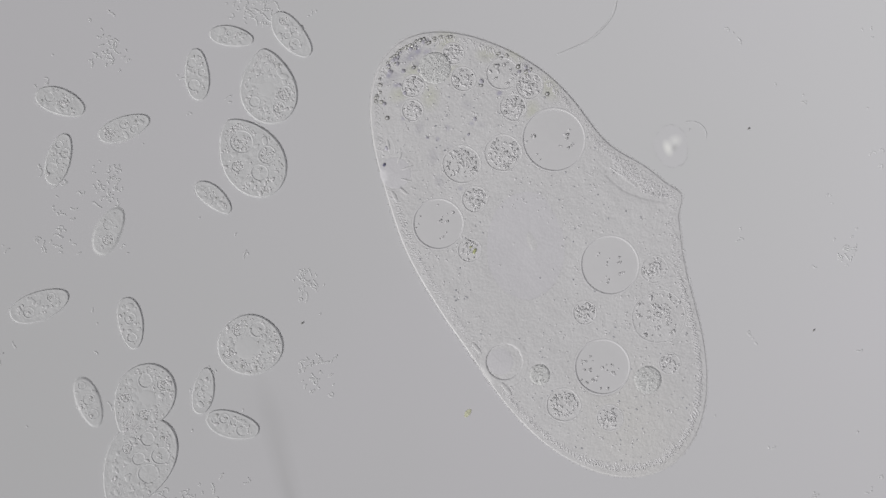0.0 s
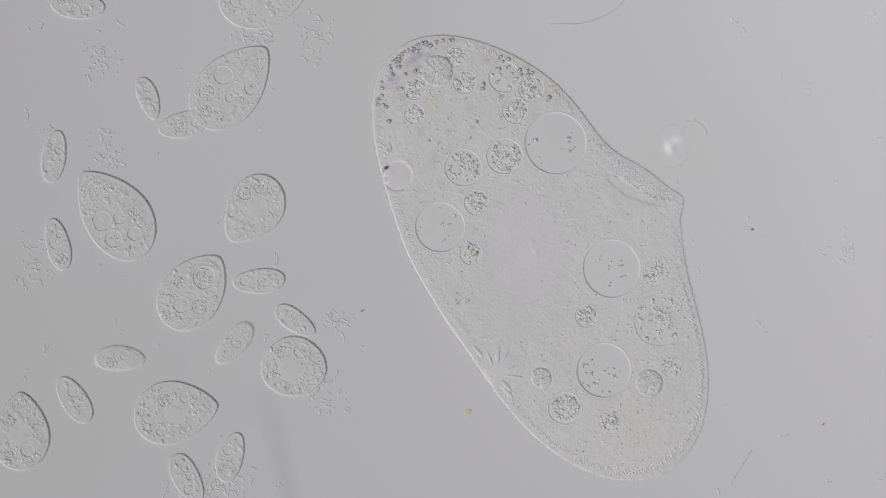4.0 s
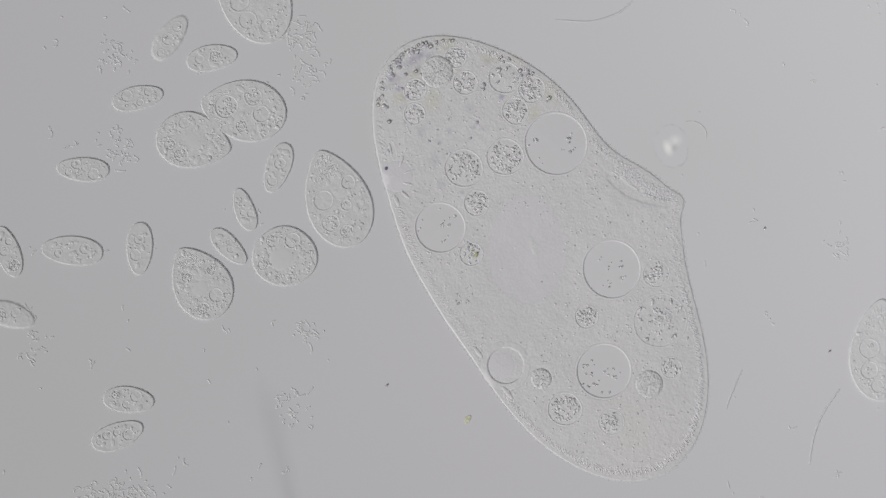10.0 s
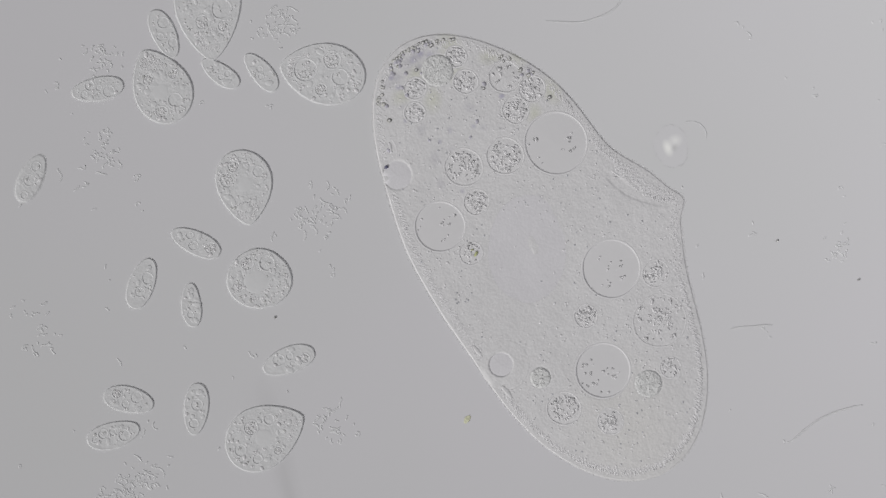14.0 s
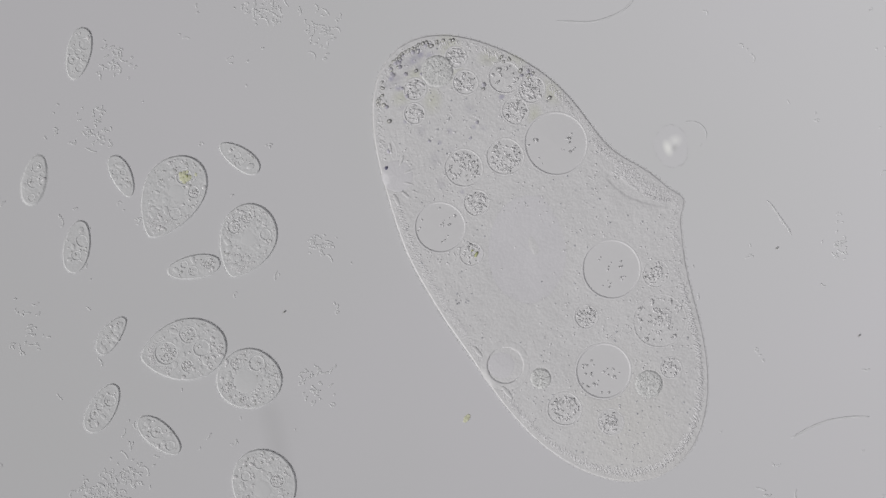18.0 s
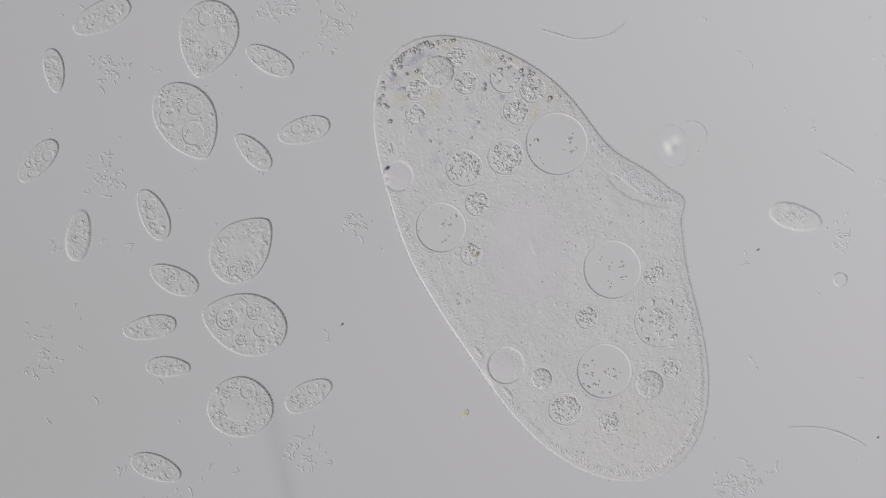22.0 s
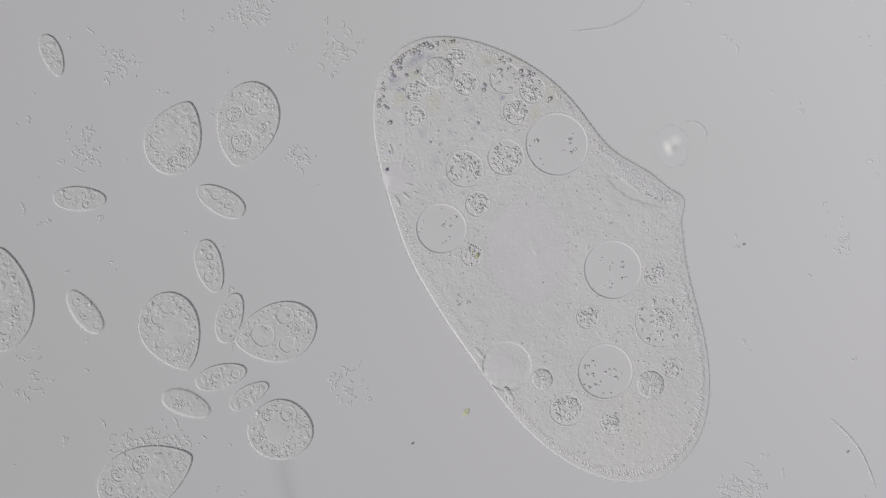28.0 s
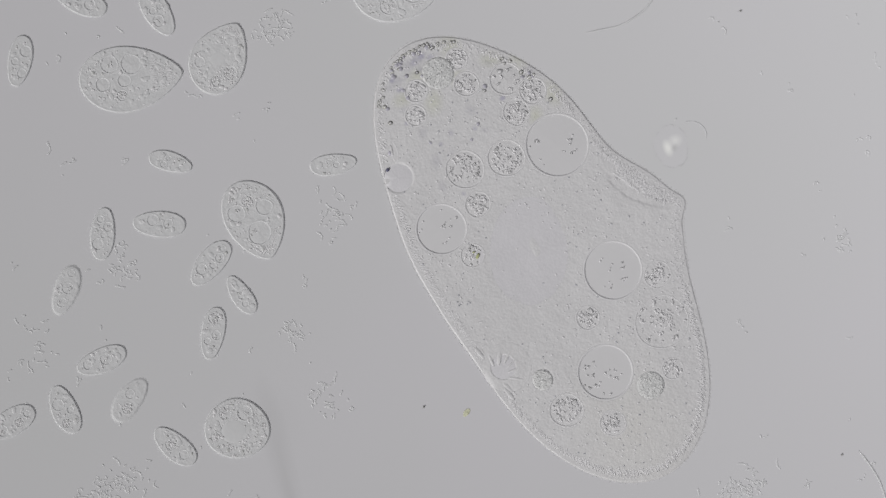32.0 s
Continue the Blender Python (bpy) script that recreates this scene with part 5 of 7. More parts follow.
    walk(CELLS["oval"][3], [(0, at(-1.182, 0.064, 65)), (0.5, at(-1.186, 0.07, 65)), (1, at(-1.116, -0.128, 60)), (1.25, at(-1.106, -0.087, 20)), (1.5, at(-1.096, -0.046, -20)), (2, at(-1.09, -0.044, 18)), (2.5, at(-1.338, -0.33, 60)), (2.75, at(-1.252, -0.367, 15)), (3, at(-1.166, -0.404, -30)), (3.5, at(-1.156, -0.404, -15)), (5.5, at(-1.094, -0.3, 10)), (6, at(-1.32, -0.424, -10)), (6.5, at(-1.228, -0.464, -60)), (6.75, at(-1.25, -0.472, -20)), (7, at(-1.272, -0.48, 20)), (7.5, at(-1.278, -0.464, 20)), (8, at(-1.274, -0.482, 15)), (8.5, at(-1.278, -0.482, 15)), (9, at(-1.268, -0.502, 15)), (9.5, at(-1.338, -0.408, -15)), (10, at(-1.532, -0.234, -15)), (10.5, at(-1.528, -0.198, 0)), (10.75, at(-1.54, -0.126, 42)), (11, at(-1.552, -0.054, 85)), (11.5, at(-1.548, -0.058, 85)), (12, at(-1.532, -0.068, 65)), (12.3, at(-1.718, -0.068, 65)), (20.04, at(-1.718, -0.088, 80)), (20.15, at(-1.75, -1.15, 100)), (20.27, at(-1.75, -1.15, 120)), (20.38, at(-1.328, -1.032, 140)), (20.82, at(-1.728, -1.042, 148)), (22.54, at(-1.718, 0.526, 180)), (23, at(-1.232, 0.526, 180)), (23.25, at(-1.297, 0.104, 130)), (23.5, at(-1.362, -0.318, 80)), (24, at(-1.338, -0.338, 102)), (24.5, at(-1.168, -0.572, 50)), (25, at(-1.156, -0.434, 32)), (25.83, at(-1.177, -0.47, 39)), (26.16, at(-1.189, -0.498, 44)), (26.49, at(-1.192, -0.523, 50)), (26.82, at(-1.192, -0.546, 55)), (27.15, at(-1.191, -0.562, 59)), (27.5, at(-1.188, -0.568, 60)), (27.75, at(-1.048, -0.558, 20)), (28, at(-0.908, -0.548, -20)), (28.5, at(-0.98, -0.694, -60)), (29, at(-1.016, -0.518, -105)), (29.5, at(-0.896, -0.42, -60)), (29.75, at(-0.977, -0.439, -15)), (30, at(-1.058, -0.458, 30)), (30.5, at(-0.902, -0.312, 80)), (31, at(-0.972, -0.476, 62)), (31.5, at(-0.992, -0.542, 60)), (32, at(-1.108, -0.534, 55))])
    walk(CELLS["oval"][4], [(0, at(-0.87, 0.618, 95)), (0.25, at(-0.892, 0.608, 138)), (0.5, at(-0.914, 0.598, 180)), (1, at(-0.972, 0.592, 258)), (1.5, at(-1.004, 0.604, 260)), (2, at(-1.094, 0.818, 315)), (2.3, at(-1.094, 1.032, 315)), (4.5, at(-1.728, 1.042, 266)), (5.2, at(-1.718, 0.842, 250)), (5.5, at(-1.548, 0.842, 250)), (6, at(-1.468, 0.752, 225)), (6.5, at(-1.472, 0.782, 225)), (7, at(-1.468, 0.752, 225)), (8, at(-1.424, 0.43, 290)), (8.5, at(-1.416, 0.446, 295)), (9, at(-1.538, 0.602, 355)), (9.5, at(-1.186, 0.506, 370)), (10, at(-1.08, 0.534, 372)), (10.5, at(-1.09, 0.536, 365)), (11, at(-1.088, 0.658, 435)), (11.5, at(-1.114, 0.61, 400)), (12, at(-1.178, 0.564, 385)), (12.5, at(-1.15, 0.604, 385)), (12.75, at(-1.116, 0.723, 345)), (13, at(-1.082, 0.842, 305)), (13.5, at(-1.078, 0.834, 300)), (14, at(-0.988, 0.762, 295)), (14.5, at(-1.074, 0.772, 255)), (16.5, at(-0.884, 0.892, 180)), (16.8, at(-0.884, 1.032, 180)), (18.7, at(-0.788, 1.032, 190)), (19, at(-0.788, 0.886, 190)), (19.5, at(-0.75, 0.84, 220)), (20, at(-0.762, 0.798, 235)), (20.5, at(-0.834, 0.718, 235)), (21, at(-0.806, 0.622, 210)), (21.5, at(-0.804, 0.628, 200)), (22, at(-0.614, 0.668, 152)), (22.5, at(-0.61, 0.676, 160)), (23, at(-0.608, 0.682, 158)), (23.5, at(-0.66, 0.822, 80)), (24, at(-0.634, 0.826, 88)), (24.5, at(-0.774, 0.628, 35)), (25, at(-0.772, 0.506, 5)), (25.46, at(-0.772, 1.032, 5)), (25.83, at(-0.817, 1.062, 3)), (26.16, at(-0.927, 1.09, -1)), (26.49, at(-1.084, 1.11, -6)), (26.82, at(-1.263, 1.105, -12)), (27.15, at(-1.442, 1.075, -17)), (28.09, at(-1.728, 1.042, -27)), (30.04, at(-1.718, 0.336, -50)), (30.15, at(-1.75, 1.15, -53)), (30.25, at(-1.75, 1.15, -57)), (30.36, at(-1.374, 1.032, -60)), (31.01, at(-1.728, 1.042, -79)), (31.7, at(-1.718, 0.666, -100)), (32, at(-1.498, 0.666, -100))])
    walk(CELLS["oval"][5], [(0, at(-0.536, 0.758, -50)), (0.3, at(-0.536, 1.032, -50)), (1.7, at(-1.468, 1.032, 10)), (2, at(-1.468, 0.892, 10)), (3, at(-1.294, 0.862, -8)), (3.5, at(-1.294, 0.862, -8)), (5.5, at(-1.288, 0.87, -5)), (5.8, at(-1.288, 1.032, -5)), (6.25, at(-1.728, 1.042, 1)), (8.41, at(-1.728, -1.042, 31)), (9.04, at(-1.114, -1.032, 40)), (9.25, at(-0.925, -1.032, 114)), (9.46, at(-0.736, -1.032, 188)), (10.19, at(-0.804, -1.032, 225)), (10.28, at(-1.75, -1.15, 233)), (10.37, at(-1.75, 1.15, 242)), (10.46, at(-0.584, 1.032, 250)), (10.81, at(-1.728, 1.042, 270)), (11.44, at(-1.728, -1.042, 305)), (11.7, at(-0.858, -1.032, 320)), (12, at(-0.858, -0.878, 320)), (13, at(-0.606, -0.53, 275)), (13.5, at(-0.392, -0.62, 230)), (14, at(-0.546, -0.394, 200)), (14.5, at(-0.608, -0.552, 260)), (14.83, at(-0.614, -0.544, 253)), (15.16, at(-0.633, -0.533, 237)), (15.49, at(-0.65, -0.522, 222)), (15.82, at(-0.652, -0.515, 217)), (16.15, at(-0.667, -0.509, 207)), (17, at(-0.746, -0.512, 175)), (17.46, at(-0.746, -1.032, 175)), (19.7, at(0.282, -1.032, 140)), (20, at(0.282, -0.878, 140)), (20.3, at(0.282, -1.032, 140)), (22.17, at(-1.728, -1.042, 96)), (23.04, at(-1.718, -0.106, 75)), (23.18, at(-1.75, -1.15, 70)), (23.32, at(-1.75, 1.15, 65)), (23.46, at(-1.094, 1.032, 60)), (25.83, at(-1.04, 1.02, 51)), (26.16, at(-1.024, 1.011, 50)), (26.49, at(-1.018, 1.008, 48)), (26.82, at(-1.023, 1.015, 46)), (27.15, at(-1.036, 1.024, 44)), (28.7, at(-1.058, 1.032, 40)), (29, at(-1.058, 0.814, 40)), (29.5, at(-1.078, 0.804, 10)), (30, at(-1.06, 0.814, 5)), (30.5, at(-1.064, 0.822, -20)), (31, at(-0.994, 0.808, -55)), (31.5, at(-1.004, 0.73, -60)), (32, at(-1.012, 0.842, -60))])
    walk(CELLS["oval"][6], [(0, at(-1.106, -0.262, -80)), (0.5, at(-1.022, -0.246, -10)), (1, at(-0.882, -0.132, -82)), (1.5, at(-0.854, -0.094, -10)), (1.75, at(-0.829, -0.171, 35)), (2, at(-0.804, -0.248, 80)), (2.5, at(-0.658, 0.076, 155)), (3, at(-0.64, 0.042, 155)), (3.5, at(-0.618, -0.078, 195)), (3.83, at(-0.631, -0.099, 190)), (4.16, at(-0.68, -0.133, 177)), (4.49, at(-0.749, -0.172, 161)), (4.82, at(-0.831, -0.201, 144)), (5.15, at(-0.905, -0.206, 131)), (5.5, at(-0.946, -0.194, 125)), (6, at(-0.912, -0.216, 195)), (6.5, at(-0.974, -0.542, 180)), (7, at(-0.86, -0.512, 255)), (7.5, at(-0.896, -0.22, 260)), (8, at(-0.82, -0.146, 335)), (8.5, at(-0.72, -0.148, 320)), (8.75, at(-0.739, -0.113, 280)), (9, at(-0.758, -0.078, 240)), (9.5, at(-0.58, 0.154, 210)), (10, at(-0.584, 0.288, 250)), (10.5, at(-0.804, -0.754, 225)), (11, at(-0.798, -0.758, 238)), (11.5, at(-0.804, -0.754, 230)), (12, at(-0.772, -0.674, 260)), (12.5, at(-0.816, -0.664, 260)), (13, at(-0.858, -0.562, 265)), (13.5, at(-0.866, -0.554, 265)), (14, at(-0.874, -0.566, 265)), (14.5, at(-1.08, -0.842, 335)), (16.5, at(-1.004, -0.68, 315)), (17, at(-1.014, -0.668, 320)), (17.5, at(-1.004, -0.658, 320)), (18, at(-1.004, -0.66, 320)), (18.5, at(-1.004, -0.658, 310)), (19, at(-1, -0.668, 310)), (19.5, at(-1.022, -0.682, 330)), (20, at(-1.146, -0.702, 260)), (20.25, at(-1.13, -0.719, 300)), (20.5, at(-1.114, -0.736, 340)), (21, at(-1.194, -0.752, 335)), (22, at(-1.016, -0.774, 340)), (22.5, at(-0.944, -0.766, 385)), (23, at(-0.96, -0.752, 368)), (23.5, at(-0.992, -0.67, 375)), (24, at(-0.964, -0.59, 372)), (24.5, at(-0.878, -0.5, 365)), (25, at(-0.838, -0.506, 345)), (27.5, at(-0.818, -0.532, 365)), (28, at(-0.786, -0.452, 375)), (28.5, at(-0.834, -0.584, 370)), (28.75, at(-1.076, -0.504, 435)), (29, at(-1.318, -0.424, 500)), (29.5, at(-1.344, -0.378, 500)), (30, at(-1.378, -0.362, 495)), (30.25, at(-1.373, -0.419, 538)), (30.5, at(-1.368, -0.476, 580)), (31, at(-1.362, -0.478, 585)), (31.5, at(-1.356, -0.47, 585)), (32, at(-1.208, -0.394, 562))])
    walk(CELLS["oval"][7], [(0, at(-1.254, -0.542, -70)), (0.5, at(-1.266, -0.432, -40)), (1, at(-1.21, -0.352, -100)), (1.5, at(-1.174, -0.33, -45)), (2, at(-1.154, -0.326, -35)), (2.5, at(-0.944, -0.452, -105)), (3, at(-0.77, -0.45, -155)), (3.5, at(-0.72, -0.348, -120)), (3.83, at(-0.732, -0.338, -125)), (4.16, at(-0.745, -0.328, -137)), (4.49, at(-0.757, -0.321, -152)), (4.82, at(-0.753, -0.321, -168)), (5.15, at(-0.747, -0.338, -180)), (5.5, at(-0.738, -0.356, -185)), (6, at(-0.678, -0.122, -175)), (6.25, at(-0.69, 0.138, -102)), (6.5, at(-0.702, 0.398, -30)), (7, at(-0.786, 0.484, -105)), (7.5, at(-0.822, 0.518, -95)), (8, at(-0.714, 0.422, -30)), (8.5, at(-0.66, 0.458, 0)), (9, at(-0.772, 0.522, -25)), (9.5, at(-1.066, 0.658, 30)), (10, at(-0.966, 0.748, 55)), (10.5, at(-1.138, 0.772, 20)), (11, at(-1.298, 0.602, -40)), (11.5, at(-1.216, 0.458, 10)), (12, at(-1.428, 0.332, 60)), (12.5, at(-1.472, 0.258, 60)), (13, at(-1.468, 0.25, 65)), (13.5, at(-1.458, 0.258, 65)), (14, at(-1.458, 0.25, 65)), (14.5, at(-1.458, 0.248, 68)), (16.5, at(-1.448, 0.244, 75)), (17, at(-1.448, 0.242, 75)), (17.5, at(-1.446, 0.246, 75)), (18, at(-1.446, 0.244, 78)), (18.5, at(-1.44, 0.246, 78)), (19, at(-1.44, 0.238, 75)), (19.5, at(-1.434, 0.246, 75)), (20, at(-1.404, 0.186, 75)), (20.5, at(-1.446, -0.014, 60)), (21, at(-1.28, 0.04, 98)), (21.5, at(-1.278, 0.052, 80)), (22, at(-1.29, 0.048, 82)), (22.5, at(-1.24, -0.148, 110)), (23, at(-1.272, -0.158, 120)), (23.5, at(-1.228, -0.124, 110)), (24, at(-1.332, -0.148, 40)), (24.5, at(-1.198, -0.16, 110)), (25, at(-1.196, -0.17, 105)), (27.5, at(-1.462, -0.15, 168)), (28, at(-1.268, -0.222, 128)), (28.5, at(-1.296, -0.208, 135)), (29, at(-1.342, -0.108, 205)), (29.5, at(-1.362, -0.118, 230)), (30, at(-1.374, -0.128, 235)), (30.5, at(-1.356, -0.13, 240)), (31, at(-1.334, -0.144, 245)), (31.5, at(-1.338, -0.136, 245)), (32, at(-1.334, -0.146, 250))])
    walk(CELLS["oval"][8], [(0, at(-0.744, -0.622, -15)), (0.5, at(-0.944, -0.632, -60)), (1, at(-0.944, -0.658, -65)), (1.5, at(-0.89, -0.638, -80)), (2, at(-0.886, -0.65, -82)), (2.5, at(-0.89, -0.634, -75)), (3, at(-0.874, -0.666, -88)), (3.5, at(-0.908, -0.762, -65)), (5.5, at(-0.898, -0.848, -60)), (6, at(-1.18, -0.828, -65)), (7, at(-1.036, -0.822, -75)), (7.5, at(-1.016, -0.814, -70)), (8, at(-1.032, -0.818, -65)), (8.5, at(-1.144, -0.664, 0)), (9, at(-1.148, -0.618, 0)), (9.5, at(-1.168, -0.608, 60)), (10, at(-1.152, -0.66, 20)), (10.5, at(-1.15, -0.652, 10)), (11, at(-1.168, -0.656, 20)), (11.5, at(-1.162, -0.646, 15)), (12, at(-1.168, -0.656, 10)), (12.5, at(-1.156, -0.652, 10)), (13, at(-1.166, -0.656, 10)), (13.5, at(-1.168, -0.64, 5)), (14, at(-1.166, -0.658, 15)), (14.5, at(-1.168, -0.66, 15)), (16.5, at(-1.19, -0.568, 60)), (17, at(-1.196, -0.566, 60)), (17.5, at(-1.198, -0.56, 55)), (18, at(-1.206, -0.564, 60)), (18.5, at(-1.272, -0.706, 70)), (19, at(-1.268, -0.726, 65)), (19.5, at(-1.296, -0.706, 65)), (20, at(-1.328, -0.688, 140)), (20.5, at(-1.258, -0.088, 80)), (21, at(-1.102, -0.024, 85)), (21.5, at(-1.022, 0.136, 115)), (22, at(-1.026, 0.122, 115)), (22.5, at(-1.022, 0.13, 120)), (23, at(-1.094, 0.42, 60)), (23.5, at(-0.884, -0.106, 75)), (24, at(-0.77, 0.052, 80)), (24.25, at(-0.781, 0.061, 122)), (24.5, at(-0.792, 0.07, 165)), (25, at(-0.884, -0.044, 215)), (27.5, at(-0.896, 0.008, 230)), (28, at(-0.826, -0.06, 285)), (28.5, at(-0.81, -0.19, 325)), (29, at(-0.958, -0.306, 250)), (29.5, at(-1.016, -0.27, 325)), (30, at(-1.054, -0.278, 330)), (30.5, at(-1.066, -0.282, 330)), (31, at(-1.074, -0.296, 325)), (31.5, at(-1.01, -0.372, 250)), (32, at(-0.822, -0.05, 230))])
    walk(CELLS["oval"][9], [(0, at(-1.718, -0.4, -18)), (0.65, at(-1.718, -0.4, -18)), (1, at(-1.4, -0.4, -18)), (1.5, at(-1.338, -0.426, 5)), (2, at(-1.394, -0.428, 38)), (2.25, at(-1.354, -0.476, 79)), (2.5, at(-1.314, -0.524, 120)), (3, at(-1.31, -0.598, 80)), (3.5, at(-1.286, -0.578, 105)), (5.5, at(-1.508, -0.422, 180)), (5.75, at(-1.548, -0.495, 220)), (6, at(-1.588, -0.568, 260)), (6.5, at(-1.538, -0.3, 260)), (7, at(-1.564, -0.224, 260)), (7.5, at(-1.422, 0.076, 260)), (8, at(-1.402, 0.07, 278)), (8.5, at(-1.404, 0.07, 278)), (9, at(-1.392, 0.072, 275)), (9.5, at(-1.368, 0.082, 260)), (10, at(-1.074, 0.002, 268)), (10.5, at(-1.138, -0.136, 240)), (11, at(-1.132, -0.144, 220)), (11.5, at(-1.132, -0.13, 210)), (12, at(-1.076, -0.114, 135)), (12.5, at(-0.884, -0.22, 150)), (13, at(-0.878, -0.216, 150)), (13.5, at(-0.878, -0.19, 160)), (13.75, at(-0.972, -0.156, 115)), (14, at(-1.066, -0.122, 70)), (14.25, at(-1.017, -0.295, 114)), (14.5, at(-0.968, -0.468, 158)), (16.5, at(-1.114, -0.304, 132)), (17, at(-1.342, -0.088, 120)), (17.5, at(-1.314, 0.016, 80)), (18, at(-1.296, 0.008, 80)), (18.5, at(-1.308, 0.064, 105)), (19, at(-1.306, 0.05, 65)), (19.25, at(-0.928, 0.224, 122)), (19.5, at(-0.55, 0.398, 180)), (20, at(-0.392, 0.562, 235)), (20.5, at(-0.398, 0.598, 225)), (21, at(-0.394, 0.584, 232)), (21.5, at(-0.404, 0.592, 230)), (22, at(-0.492, 0.42, 195)), (22.5, at(-0.446, 0.47, 125)), (23, at(-0.59, 0.434, 135)), (23.5, at(-0.744, 0.348, 135)), (24, at(-0.648, 0.146, 120)), (24.5, at(-0.804, 0.324, 85)), (25, at(-0.702, 0.362, 65)), (25.83, at(-0.758, 0.34, 79)), (26.16, at(-0.81, 0.297, 89)), (26.49, at(-0.866, 0.24, 99)), (26.82, at(-0.921, 0.19, 108)), (27.15, at(-0.966, 0.154, 115)), (27.5, at(-0.99, 0.136, 118)), (28, at(-0.786, 0.17, 152)), (28.5, at(-0.902, 0.166, 165)), (29, at(-0.916, 0.154, 175)), (29.5, at(-0.986, 0.136, 150)), (30, at(-0.996, 0.086, 158)), (30.5, at(-0.992, 0.088, 160)), (31, at(-1.008, 0.088, 172)), (31.5, at(-1.004, 0.088, 180)), (32, at(-1.004, 0.088, 177))])
    walk(CELLS["oval"][10], [(0, at(-0.774, -1.032, 78)), (0.59, at(-0.774, -1.032, 78)), (1, at(-0.774, -0.662, 78)), (1.5, at(-0.756, -0.658, 80)), (2, at(-0.744, -0.672, 85)), (2.5, at(-0.744, -0.664, 85)), (3, at(-0.744, -0.672, 85)), (3.5, at(-0.74, -0.744, 80)), (5.5, at(-0.872, -0.662, 70)), (6, at(-0.902, -0.642, 80)), (6.5, at(-0.822, -0.784, 130)), (7, at(-0.812, -0.762, 185)), (7.5, at(-0.756, -0.736, 205)), (8, at(-0.698, -0.628, 210)), (8.25, at(-0.712, -0.561, 168)), (8.5, at(-0.726, -0.494, 125)), (9, at(-0.736, -0.382, 188)), (9.25, at(-0.925, -0.408, 114)), (9.5, at(-1.114, -0.434, 40)), (10, at(-1.112, -0.534, -5)), (10.5, at(-1.12, -0.53, -10)), (11, at(-1.112, -0.534, -10)), (11.5, at(-1.114, -0.524, -5)), (12, at(-1.112, -0.534, -10)), (12.5, at(-1.096, -0.524, -5)), (13, at(-1.112, -0.534, -12)), (13.5, at(-1.12, -0.524, -10)), (14, at(-1.112, -0.534, -12)), (14.5, at(-1.364, -0.448, -12)), (14.89, at(-1.718, -0.448, -12)), (16.51, at(-1.728, -1.042, 11)), (20.04, at(-0.428, -1.032, 60)), (20.5, at(-0.428, -0.008, 60)), (21, at(-0.448, -0.118, 15)), (21.5, at(-0.404, -0.432, 50)), (22, at(-0.476, -0.518, 30)), (22.25, at(-0.598, -0.657, 72)), (22.5, at(-0.72, -0.796, 115)), (23, at(-0.878, -0.63, 135)), (23.5, at(-0.86, -0.608, 130)), (23.75, at(-0.391, -0.673, 90)), (24, at(0.078, -0.738, 50)), (24.33, at(0.078, -1.032, 50)), (31.2, at(-1.296, -1.032, 110)), (31.5, at(-1.296, -0.766, 110)), (32, at(-1.338, -0.568, 115))])
    walk(CELLS["oval"][11], [(0, at(-0.526, -1.032, 60)), (1.04, at(-0.526, -1.032, 60)), (1.46, at(-0.852, -1.032, 95)), (5.11, at(-0.642, -1.032, 130)), (5.5, at(-0.642, -0.678, 130)), (6, at(-0.99, -0.808, 85)), (6.5, at(-1.004, -0.802, 80)), (7, at(-0.658, -0.848, 40)), (7.5, at(-0.834, -0.512, 80)), (8, at(-0.894, -0.67, 70)), (8.5, at(-0.804, -0.62, 0)), (9, at(-0.768, -0.782, 15)), (9.3, at(-0.768, -1.032, 15)), (10.12, at(-0.472, -1.032, -40)), (10.5, at(-0.472, -0.694, -40)), (11, at(-0.296, -0.552, -118)), (11.5, at(-0.266, -0.27, -110)), (12, at(-0.366, 0.026, -105)), (12.25, at(-0.473, 0.084, -65)), (12.5, at(-0.58, 0.142, -25)), (13, at(-0.564, 0.142, -25)), (13.5, at(-0.508, 0.118, 5)), (13.96, at(-0.3, 1.032, 5)), (14.71, at(-1.75, 1.15, 10)), (15.45, at(1.75, 1.15, 15)), (16.2, at(1.72, 0.6, 20)), (16.5, at(1.456, 0.562, 20)), (16.7, at(1.24, 0.6, 40)), (16.85, at(1.09, 0.3, 65)), (17, at(0.956, 0.014, 80)), (17.25, at(1, -0.12, 85)), (17.5, at(0.94, 0.142, 75)), (17.75, at(1.216, 0.45, 25)), (18.1, at(1.72, 0.6, 10)), (18.9, at(1.72, -0.8, -10)), (19.25, at(1.416, -0.726, -30)), (19.6, at(1.72, -0.3, -20)), (20, at(1.72, 0.7, -30)), (20.25, at(1.448, 0.762, -50)), (20.5, at(1.3, 1.032, -60)), (21.05, at(0.65, 1.032, -90)), (21.25, at(0.584, 0.786, -90)), (21.5, at(0.7, 0.66, -70)), (21.75, at(0.832, 0.33, -60)), (22, at(1.248, 0.114, -15)), (22.5, at(1.272, 0.45, 25)), (22.75, at(0.928, 0.17, 80)), (22.88, at(1.16, -0.014, 128)), (23, at(1.392, -0.198, 175)), (23.36, at(1.718, -0.198, 175)), (26.24, at(1.718, -0.198, 115)), (29.12, at(1.718, -0.198, 55)), (32, at(1.718, -0.198, -5))])
